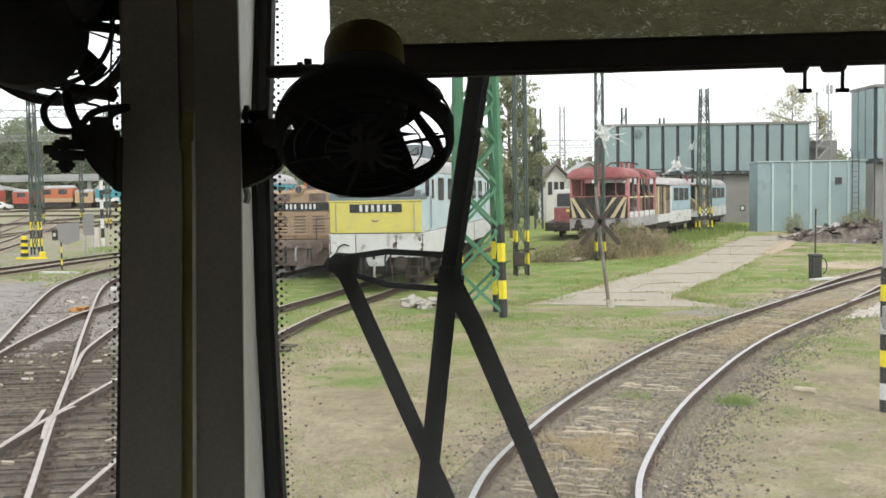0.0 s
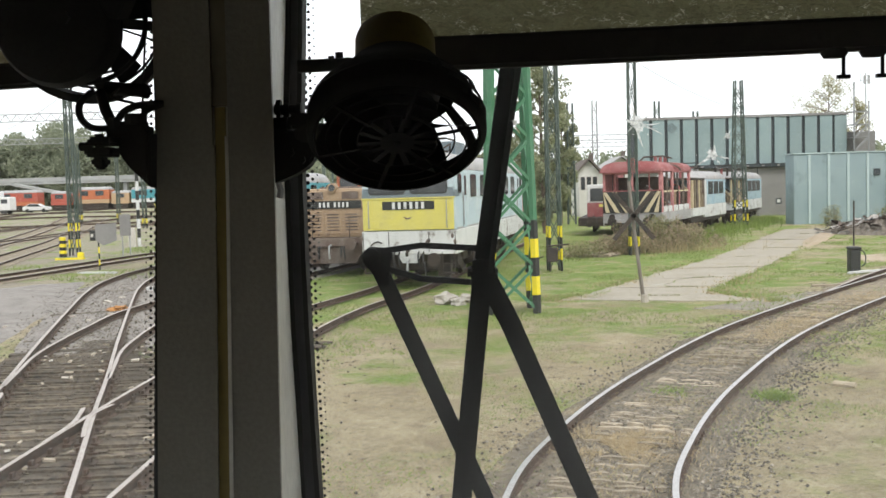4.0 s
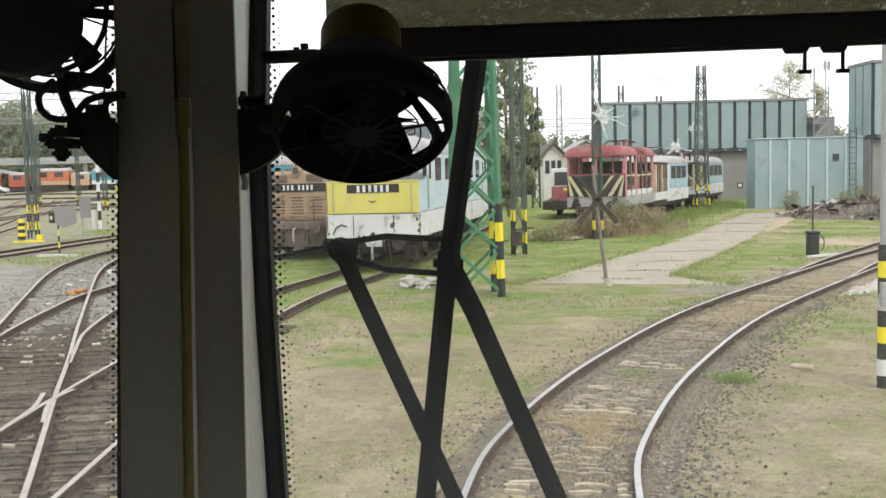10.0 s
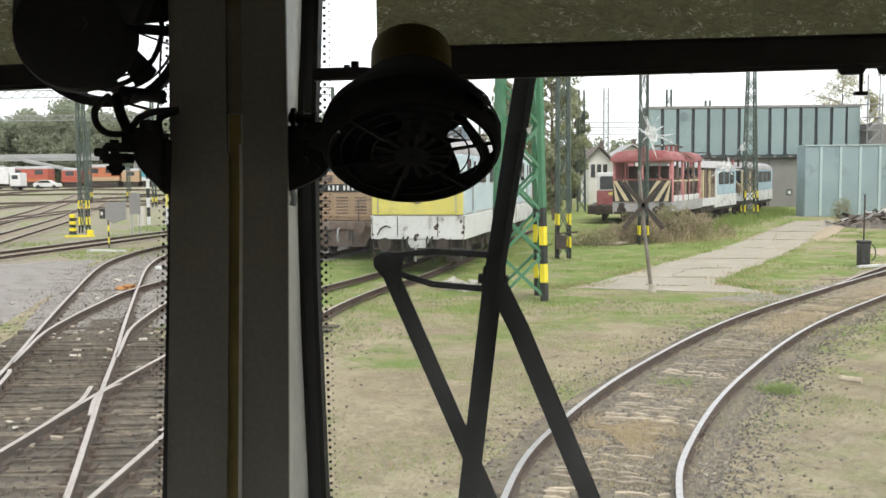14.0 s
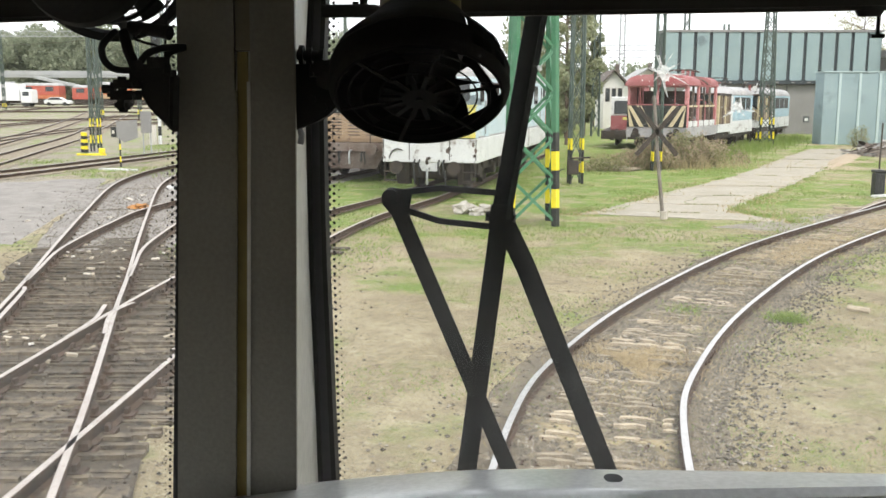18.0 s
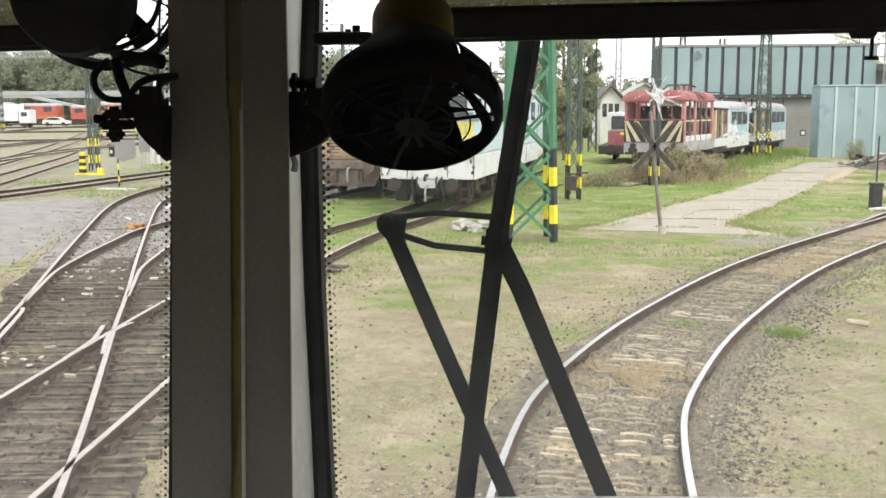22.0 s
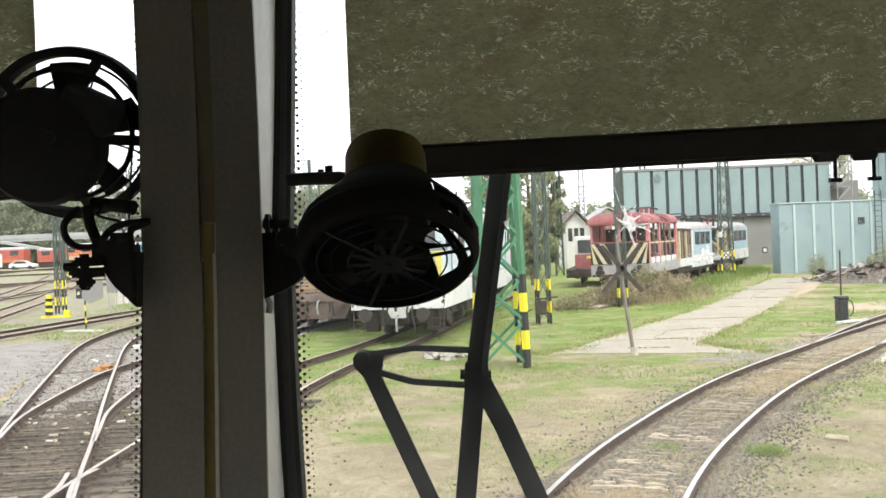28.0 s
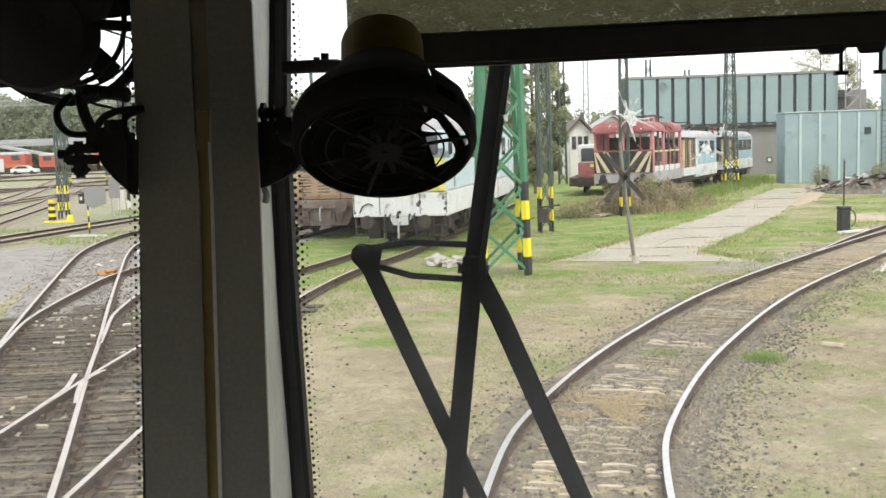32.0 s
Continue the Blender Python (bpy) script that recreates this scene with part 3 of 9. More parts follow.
def ribbed_sleeper(seed):
    """A sunken concrete sleeper: worn, wavy ribs stand out beside the rails, the middle lies under gravel."""
    bm = B()
    box(bm, -1.25, 1.25, -0.13, 0.13, -0.16, -0.048, bev=0.01)
    r = random.Random(seed)
    for edge in (-0.135, 0.0, 0.13):
        ph = r.uniform(0, 6)
        for x0, x1, share in ((-0.70, -0.22, 0.92), (-0.22, 0.22, 0.55), (0.22, 0.70, 0.92), (0.84, 1.05, 0.3)):
            if r.random() > share * (0.75 if edge == 0.0 else 1.0):
                continue
            x, L = x0 + r.uniform(-0.03, 0.06), (x1 - x0) * r.uniform(0.6, 1.05)
            n = max(4, int(L / 0.05))
            h = r.uniform(-0.016, 0.017)
            tilt = r.uniform(-0.014, 0.014)
            rings = []
            for k in range(n + 1):
                u = x + L * k / n
                w = (0.010 + 0.026 * math.sin(math.pi * (0.12 + 0.76 * k / n))) * r.uniform(0.8, 1.2)
                v = edge + 0.034 * math.sin(math.pi * k / n) + 0.012 * math.sin(u * 9 + ph) + 0.007 * math.sin(u * 21 + ph * 2)
                z = h + tilt * (k / n - 0.5)
                rings.append([bm.verts.new((u, v - w, -0.08)), bm.verts.new((u, v - w * 0.75, z - 0.007)), bm.verts.new((u, v + w * 0.3, z)), bm.verts.new((u, v + w, -0.08))])
            for p, q in zip(rings[:-1], rings[1:]):
                for k in range(3):
                    bm.faces.new((p[k], p[k + 1], q[k + 1], q[k]))
            bm.faces.new(rings[0][::-1])
            bm.faces.new(rings[-1])
    before = set(bm.faces)
    for s in (-0.7535, 0.7535):
        for e in (-0.095, 0.095):
            box(bm, s + e - 0.025, s + e + 0.025, -0.04, 0.04, -0.07, -0.03)
            box(bm, s + e * 0.8 - 0.010, s + e * 0.8 + 0.010, -0.012, 0.012, -0.03, -0.008)
    for f in bm.faces:
        if f not in before:
            f.material_index = 1
    return mesh_of("sleeper", bm, [SLEEPER, RUST])


SLEEPER_RIB = [ribbed_sleeper(k) for k in range(9)]
STONE_SPOTS, STONE_SPOTS_DARK = [], []


TRACKS = []


def track(label, pts, shiny=False, near=None, bed=1.3, stones=0, dark=False, grassed=999, half=1.25, lowered=0.0, step=0.6, fill=0.03, proud=0.0):
    pts = [(x * (1 - proud / 2.8), y * (1 - proud / 2.8)) for x, y in pts]
    lift = 0.004 * len(TRACKS)
    TRACKS.append(label)
    line = spline(pts, step)
    t = thing("track", label, "railway track", "yard tracks", "structure")
    nr = normals(line)
    bm = B()
    cross = []
    for p, q in zip(line, nr):
        if p.y > grassed:
            break
        row = []
        for o in (-bed, -0.9, 0.0, 0.9, bed):
            c = p + q * (o * (1 + (0.16 * noise.noise((p.x * 0.9, p.y * 0.9, o)) if abs(o) == bed else 0)))
            row.append(bm.verts.new((c.x, c.y, gz(c.x, c.y) + (0.002 if abs(o) == bed else 0.010 + fill) + lift)))
        cross.append(row)
    for a, b in zip(cross[:-1], cross[1:]):
        for i in range(4):
            bm.faces.new((a[i], a[i + 1], b[i + 1], b[i])).material_index = 1 if a[2].co.y > 18.5 + 5.0 * noise.noise((a[i].co.x * 0.6, a[i].co.y * 0.35 + i * 2.3, 1)) else 0
    part("ballast_bed", bm, [BALLASTDARK, GRAVEL] if dark else [OWNBED, OWNBED] if half < 1.2 else [BALLAST, BALLAST], t)
    for off in (-0.7535, 0.7535):
        part("rail", rail_bm(spline(pts, 0.25), off, 0.15 + proud), [RUST, POLISHED if shiny else DULLTOP], t, "rusty rail with a worn bright top")
    rest = B()
    for i, (p, q) in enumerate(zip(line, nr)):
        m = Matrix.Translation((p.x, p.y, gz(p.x, p.y) + 0.026 + fill + lift + rng.uniform(-0.016, 0.014) * (1.6 if dark else 1.0))) @ Matrix.Rotation(math.atan2(q.y, q.x) + rng.uniform(-0.02, 0.02), 4, "Z")
        if p.y > grassed or (dark and 6.8 < p.y < 17.6):
            continue
        m = m @ Matrix.Translation((0, 0, -lowered - (0.03 if dark and p.y > 19 else 0))) @ Matrix.Diagonal((half / 1.25, 1, 1, 1))
        if near and near[0] <= p.y <= near[1]:
            s = new("sleeper", SLEEPER_RIB[(i * 5) % 9] if half < 1.2 else SLEEPER_DARK if dark else SLEEPER_MESH)
            s.parent = t
            s.matrix_world = m
        elif p.y < 110:
            box(rest, -1.25, 1.25, -0.125, 0.125, -0.14, 0.0, m=m)
    if rest.verts:
        part("sleepers", rest, SLEEPERDARK if dark else SLEEPER, t)["kind"] = "stuff"
    else:
        rest.free()
    if stones:
        for p, q in zip(line, nr):
            if 6 < p.y < min(42, grassed):
                for _ in range(stones):
                    o = rng.gauss(0, 0.75) if half < 1.2 else rng.gauss(0, 0.95)
                    c = p + q * o + Vector((rng.uniform(-0.3, 0.3), rng.uniform(-0.3, 0.3), 0))
                    if min(abs(o - 0.7535), abs(o + 0.7535)) > 0.09:
                        (STONE_SPOTS_DARK if dark and p.y < 18.5 else STONE_SPOTS).append((c.x, c.y, gz(c.x, c.y) + 0.012 + lift + fill * max(0.0, min(1.0, (bed - abs(o)) / (bed - 0.9))) + (rng.choice((0.0, 0.01, 0.022)) if dark else 0.0), rng.uniform(0.010, 0.028)))
    return t


track("curved siding with bright rails on worn sleepers in dry soil", [(0.3, -10), (0.3, -4), (0.38, 0), (0.6, 4), (1.12, 8), (1.79, 10.3), (3.33, 13.6), (6.16, 18.3), (10.66, 24.1), (14.3, 28.4), (19, 33), (28, 40), (44, 48)], True, (6, 30), bed=1.15, stones=330, half=0.84, lowered=-0.012, step=0.58, fill=0.008)
track("rusty branch siding leading to the covered wagon", [(9.7, 22.9), (13.1, 27.7), (17.5, 33.2), (22.9, 40.2), (28, 47)], False, (26, 40), lowered=0.045, fill=0.02)
track("weedy siding running to the parked electric locomotive", [(-4.15, -6), (-4.08, 4), (-4.04, 9), (-3.98, 14), (-3.68, 19), (-2.92, 23.5), (-1.5, 28.4), (0.6, 38), (3.2, 50)], False, (7, 30), bed=1.1, stones=100, dark=True, grassed=19, lowered=0.004, fill=0.006, proud=0.04)
track("rusty siding curving out of the switch", [(-6.18, 14.6), (-6.45, 15.6), (-6.95, 17.5), (-7.25, 19.5), (-7.45, 21.4), (-7.62, 24), (-7.2, 28), (-6.2, 33), (-4.0, 42), (-1.5, 54)], False, (8, 30), stones=120, dark=True, lowered=0.006, fill=0.0, proud=0.04)
track("yard track with bright rails through the switch", [(-0.35, -7.0), (-1.25, -2.3), (-2.3, 1.5), (-3.5, 5.4), (-4.36, 8.4), (-5.57, 12.4), (-6.24, 14.7), (-7.4, 18.5), (-8.97, 23.8), (-10.6, 29.5), (-11.4, 33.2), (-11.8, 37), (-11.75, 41), (-11.6, 48), (-10.5, 60), (-7, 80)], False, (8, 30), stones=120, dark=True, lowered=0.002, fill=0.0, proud=0.04)
track("yard track beyond the grass strip", [(-22.5, 12), (-19.6, 26), (-17.4, 37), (-15.2, 50), (-12, 66), (-6, 90)], True, fill=0.0, lowered=0.03)
track("rusty yard track on the far side", [(-17, 20), (-20, 36), (-23.6, 50), (-29, 70), (-35, 89), (-44, 120)], fill=0.0, lowered=0.03)
track("rusty yard track on the far side", [(-22, 24), (-26, 45), (-32, 66), (-40, 93), (-50, 126)], fill=0.0, lowered=0.03)
track("yard track with bright rails on the far side", [(-40, 60), (-44, 93), (-39, 130), (-30, 160)], True, fill=0.0, lowered=0.03)
track("rusty yard track in the middle of the yard", [(-28, 40), (-31, 58), (-33.4, 74), (-33.6, 92), (-30, 125), (-24, 160)], fill=0.0, lowered=0.03)
track("rusty yard track in the middle of the yard", [(-52, 84), (-60, 116), (-62, 140), (-58, 168)], fill=0.0, lowered=0.03)
track("yard track crossing the yard to the far side", [(-70, 92), (-48, 100), (-30, 113), (-14, 130)], fill=0.0, lowered=0.03)
track("yard track crossing the yard to the far side", [(-96, 118), (-66, 122), (-40, 128), (-10, 132)], fill=0.0, lowered=0.03)
track("rusty yard track beside the row of parked locomotives", [(-130, 172), (-80, 172), (-40, 172), (5, 172)], fill=0.0, lowered=0.03)
track("rusty yard track in front of the parked locomotives", [(-120, 140), (-70, 144), (-30, 142), (10, 134)], fill=0.0, lowered=0.03)
track("overgrown siding under the row of derelict locomotives", [(5.5, 39.9), (8.97, 46.7), (17, 62.4), (24.2, 76.5)])

DEBRIS = stone_mat("pale_litter", (0.30, 0.26, 0.20), (0.46, 0.40, 0.31), (0.66, 0.63, 0.58))
bm = B()
for k in range(110):
    x, y = rng.uniform(-8.2, -3.4), rng.uniform(9.5, 19)
    s = rng.uniform(0.02, 0.07)
    m = Matrix.Translation((x, y, gz(x, y) + 0.06)) @ Euler((rng.uniform(-0.3, 0.3), rng.uniform(-0.3, 0.3), rng.uniform(0, 6))).to_matrix().to_4x4()
    box(bm, -s, s, -s * 0.4, s * 0.4, -s * 0.3, s * 0.2, m=m)
tagged(new("litter", mesh_of("litter", bm, DEBRIS)), "pale wood splinters and litter strewn over the switch", "litter", kind="stuff")
shoulder = spline([(1.12, 8), (1.79, 10.3), (3.33, 13.6), (6.16, 18.3), (10.66, 24.1)], 0.5)
SHOULDER_SPOTS = []
for p, q in zip(shoulder, normals(shoulder)):
    for _ in range(115 if p.y < 17 else 60):
        o = 0.84 + abs(rng.gauss(0, 0.36))
        c = p + q * o + Vector((rng.uniform(-0.25, 0.25), rng.uniform(-0.25, 0.25), 0))
        SHOULDER_SPOTS.append((c.x, c.y, gz(c.x, c.y) + 0.010, rng.uniform(0.011, 0.030)))
TIMBER = mat("split_oily_timber", (0.150, 0.120, 0.084), 0.92, second=(0.030, 0.024, 0.019), scale=7, amount=1.0, bump=0.9, fine=30, dirt=(0.28, 0.24, 0.18), dirt_amount=0.6, dirt_scale=9, randomize=0.35)


def between(pts, y):
    for (xa, ya), (xb, yb) in zip(pts[:-1], pts[1:]):
        if ya <= y <= yb:
            return xa + (xb - xa) * (y - ya) / (yb - ya)
    return pts[-1][0]


def switch_timber(L):
    """A long timber split along its grain: ragged strips of uneven height."""
    bm = B()
    v = -0.135
    while v < 0.10:
        w = rng.uniform(0.035, 0.085)
        x = -L / 2 + rng.uniform(0, 0.15)
        while x < L / 2 - 0.2:
            e = min(L / 2, x + rng.uniform(0.35, 1.5))
            h = rng.uniform(-0.028, 0.014)
            t1, t2 = rng.uniform(-0.012, 0.012), rng.uniform(-0.01, 0.01)
            lo = [bm.verts.new((a, b, -0.15)) for a, b in ((x, v), (e, v), (e, v + w), (x, v + w))]
            hi = [bm.verts.new((a, b, c)) for a, b, c in ((x, v + t2 + 0.006, h), (e, v + 0.006, h + t1), (e, v + w - 0.006, h + t1 + 0.006), (x, v + w + t2 - 0.006, h + 0.006))]
            bm.faces.new(hi)
            for i in range(4):
                bm.faces.new((lo[i], lo[(i + 1) % 4], hi[(i + 1) % 4], hi[i]))
            x = e + rng.uniform(0.005, 0.12)
        v += w + rng.uniform(0.010, 0.022)
    return mesh_of("timber", bm, TIMBER)


switch = thing("switch_timbers", "long split oily timbers carrying the switch, with iron chairs", "sleepers", kind="structure")
SIDE_LINE = [(-4.08, 4), (-4.04, 9), (-3.98, 14), (-3.68, 19)]
YARD_LINE = [(-2.3, 1.5), (-3.5, 5.4), (-4.36, 8.4), (-5.57, 12.4), (-6.24, 14.7), (-7.4, 18.5)]
chairs = B()
y = 7.0
while y < 17.5:
    xa, xb = between(YARD_LINE, y), between(SIDE_LINE, y)
    lo, hi = min(xa, xb) - 1.3 + rng.uniform(-0.2, 0.1), max(xa, xb) + 1.25 + rng.uniform(-0.1, 0.2)
    o = new("timber", switch_timber(hi - lo))
    o.parent = switch
    tilt = 0.06 + rng.uniform(-0.025, 0.025)
    o.matrix_world = Matrix.Translation(((lo + hi) / 2, y, gz(0, y) + 0.058)) @ Matrix.Rotation(tilt, 4, "Z")
    for x in (xa - 0.7535, xa + 0.7535, xb - 0.7535, xb + 0.7535):
        m = Matrix.Translation((x * 0.986, y + tilt * (x - (lo + hi) / 2), gz(0, y) + 0.06)) @ Matrix.Rotation(tilt, 4, "Z")
        for e in (-1, 1):
            box(chairs, e * 0.10 - 0.05, e * 0.10 + 0.05, -0.08, 0.08, -0.02, 0.018, m=m)
            box(chairs, e * 0.075 - 0.02, e * 0.075 + 0.02, -0.045, 0.045, 0.0, 0.075, m=m)
    y += rng.uniform(0.42, 0.5)
part("rail_chairs", chairs, RUST, switch, "rusty iron chairs under the rails")["kind"] = "stuff"
frog = thing("crossing_frog", "rail crossing with bent wing rails and check rails", "railway crossing", kind="structure")
for pts in ([(-4.80, 10.9), (-4.83, 11.8), (-4.93, 12.3), (-5.04, 12.75)], [(-4.42, 11.1), (-4.70, 12.0), (-4.75, 12.5), (-4.64, 13.05)], [(-3.36, 10.4), (-3.30, 10.8), (-3.28, 13.4), (-3.34, 13.8)], [(-5.70, 10.6), (-5.85, 11.0), (-6.53, 13.4), (-6.72, 13.9)]):
    part("wing_rail", rail_bm(spline([(x * 0.986, y * 0.986) for x, y in pts], 0.2), 0.0, 0.192), [RUST, DULLTOP], frog, "bent guard rail with a worn top")

def fishplates(pts, label, every, off_set, y0, y1, proud):
    line = spline([(x * (1 - proud / 2.8), y * (1 - proud / 2.8)) for x, y in pts], 0.3)
    nr = normals(line)
    for i in range(6, len(line) - 2, every):
        p, q = line[i], nr[i]
        if not y0 < p.y < y1:
            continue
        for off in off_set:
            c = p + q * off
            m = Matrix.Translation((c.x, c.y, gz(c.x, c.y) + 0.085 + proud)) @ Matrix.Rotation(math.atan2(q.y, q.x), 4, "Z")
            bm = B()
            for s in (-1, 1):
                box(bm, s * 0.03 - 0.012, s * 0.03 + 0.012, -0.3, 0.3, -0.04, 0.03, m=m)
                for k in (-0.21, -0.07, 0.07, 0.21):
                    box(bm, s * 0.05 - 0.012, s * 0.05 + 0.012, k - 0.018, k + 0.018, -0.022, 0.014, m=m)
            top("fishplate", bm, RUST, label, "rail joint", "rail joints")


fishplates([(0.38, 0), (0.6, 4), (1.12, 8), (1.79, 10.3), (3.33, 13.6), (6.16, 18.3), (10.66, 24.1), (14.3, 28.4)], "rusty bolted plates joining two rails of the siding", 31, (-0.7535, 0.7535), 9, 28, 0.0)
fishplates([(-4.08, 4), (-4.04, 9), (-3.98, 14), (-3.68, 19), (-2.92, 23.5), (-1.5, 28.4)], "rusty bolted plates joining two rails of the siding", 27, (-0.7535, 0.7535), 9, 27, 0.04)

octa = np.array([(1, 0, 0), (-1, 0, 0), (0, 1, 0), (0, -1, 0), (0, 0, 1), (0, 0, -1)], float)
octf = np.array([(0, 2, 4), (2, 1, 4), (1, 3, 4), (3, 0, 4), (2, 0, 5), (1, 2, 5), (3, 1, 5), (0, 3, 5)])
for lot, stone, lab in ((STONE_SPOTS, STONE, "loose grey ballast stones between the sleepers"), (STONE_SPOTS_DARK, STONEDARK, "oily brown ballast stones in the switch"), (SHOULDER_SPOTS, STONEGREY, "dark grey ballast stones beside the outer rail")):
    spots = np.array(lot)
    sv = octa[None] * nrng.uniform(0.6, 1.3, (len(spots), 6, 3)) * spots[:, 3][:, None, None] * np.array([1, 1, 0.7]) + spots[:, None, :3]
    sf = octf[None] + (np.arange(len(spots)) * 6)[:, None, None]
    tagged(from_arrays("ballast_stones", sv.reshape(-1, 3), sf.reshape(-1, 3), stone), lab, "ballast", kind="stuff")


def blades(name, spots, material, h0, h1, w, label, lean_by=0.8):
    n = len(spots)
    ang = nrng.uniform(0, 2 * np.pi, n)
    h = nrng.uniform(h0, h1, n)
    lean = nrng.normal(0, lean_by, (n, 2)) * h[:, None]
    d = np.c_[np.cos(ang), np.sin(ang)] * w
    base = np.array(spots)
    a, b, c = base.copy(), base.copy(), base.copy()
    a[:, :2] -= d
    b[:, :2] += d
    c[:, :2] += lean
    c[:, 2] += h
    v = np.stack([a, b, c], 1).reshape(-1, 3)
    return tagged(from_arrays(name, v, np.arange(3 * n).reshape(-1, 3), material), label, "grass", kind="stuff")


def scatter(n, x0, x1, y0, y1, thresh, scale=0.25, seed=0.0):
    out = []
    while len(out) < n:
        x, y = rng.uniform(x0, x1), rng.uniform(y0, y1)
        if noise.noise((x * scale + seed, y * scale, seed)) > thresh:
            out.append((x, y, gz(x, y) - 0.005))
    return out


def clear_of_path(p):
    x, y = p[0], p[1]
    u = (x - 4.5 - (y - 24) * 0.50)
    return not (-1.2 < u < 2.6 and 22.5 < y < 60)


blades("grass", [p for p in scatter(42000, -6, 22, 17, 48, 0.02, 0.35) if clear_of_path(p)], BLADES, 0.03, 0.10, 0.012, "short green grass between the sidings")
blades("grass", [p for p in scatter(24000, -3, 12, 7.5, 20, 0.04, 0.45, 3.0)], BLADES, 0.015, 0.05, 0.008, "sparse short grass on dry soil")
blades("dry_grass", [p for p in scatter(14000, -3, 14, 7, 24, 0.0, 0.6, 9.0)], STRAW, 0.015, 0.05, 0.010, "yellow dry grass stalks on the soil")
blades("grass", [p for p in scatter(9000, -26, -8, 24, 66, 0.12, 0.2, 5.0) if p[1] > 35], BLADES, 0.05, 0.15, 0.02, "green weeds along the yard tracks")
rails_mid = spline([(0.38, 0), (0.6, 4), (1.12, 8), (1.79, 10.3), (3.33, 13.6), (6.16, 18.3), (10.66, 24.1)], 0.6)
spots_d = []
for _ in range(12000):
    p = rng.choice(rails_mid)
    q = (p.x + rng.gauss(0, 0.7), p.y + rng.uniform(-0.4, 0.4))
    if q[1] > 7 and noise.noise((q[0] * 0.8, q[1] * 0.8, 6)) > 0.05:
        spots_d.append((*q, gz(*q) + 0.02))
blades("dry_grass", spots_d, STRAW, 0.02, 0.07, 0.006, "dry grass growing between the rails")
STRAWBROWN = leaf_mat("matted_brown_straw", (0.43, 0.33, 0.19), (0.60, 0.50, 0.32), 0.5)
mat_spots = [(x, y, -0.125) for x, y in [(rng.gauss(1.9, 0.34), rng.gauss(10.6, 0.42)) for _ in range(3800)] if noise.noise((x * 2.2, y * 2.2, 3)) > -0.12]
mat_spots += [(6.75 + 1.1 * u + rng.gauss(0, 0.35), 18.9 + 1.4 * u + rng.gauss(0, 0.35), -0.125) for u in [rng.uniform(-1.2, 1.3) for _ in range(3800)]]
mat_spots += [(9.9 + 1.2 * u + rng.gauss(0, 0.4), 22.9 + 1.5 * u + rng.gauss(0, 0.4), -0.125) for u in [rng.uniform(-1.0, 1.0) for _ in range(1800)]]
blades("dry_grass", mat_spots, STRAWBROWN, 0.02, 0.075, 0.005, "matted brown straw lying between the rails", 1.3)
blades("grass", [(rng.gauss(3.04, 0.16), rng.gauss(13.3, 0.2), -0.13) for _ in range(260)], BLADES, 0.02, 0.06, 0.007, "thin green grass between the rails")
tuft = [(4.32 + rng.gauss(0, 0.12), 12.74 + rng.gauss(0, 0.10), -0.155) for _ in range(420)]
blades("grass_tuft", tuft, BLADES, 0.06, 0.17, 0.008, "dense green tuft of grass beside the rails")

# soil clods and pebbles on the bare ground
cl = np.array([(x, y, gz(x, y) + 0.002, rng.uniform(0.007, 0.022) * (1 if rng.random() < 0.94 else 2.2)) for x, y in [(rng.uniform(-4, 12), rng.uniform(6.5, 26)) for _ in range(15000)] if noise.noise((x * 0.9, y * 0.9, 4)) + 0.5 * noise.noise((x * 3, y * 3, 7)) > 0.0])
sv = octa[None] * nrng.uniform(0.6, 1.4, (len(cl), 6, 3)) * cl[:, 3][:, None, None] * np.array([1, 1, 0.45]) + cl[:, None, :3]
sf = octf[None] + (np.arange(len(cl)) * 6)[:, None, None]
tagged(from_arrays("clods", sv.reshape(-1, 3), sf.reshape(-1, 3), CLOD), "small stones and clods strewn on dry soil", "pebbles", kind="stuff")

# concrete service path, in cracked slabs
path_base = thing("pavement", "cracked pale concrete service path leading to the shed", "path", kind="structure")
left_edge = [(2.75, 24.7), (4.0, 26.4), (5.75, 29.5), (10.5, 37.7), (20.5, 58.3)]
right_edge = [(7.75, 23.2), (6.95, 25.7), (9.1, 29.6), (13.2, 37.2), (22.9, 57.6)]


def along(edge, t):
    t = t * (len(edge) - 1)
    i = min(int(t), len(edge) - 2)
    f = t - i
    return (edge[i][0] * (1 - f) + edge[i + 1][0] * f, edge[i][1] * (1 - f) + edge[i + 1][1] * f)


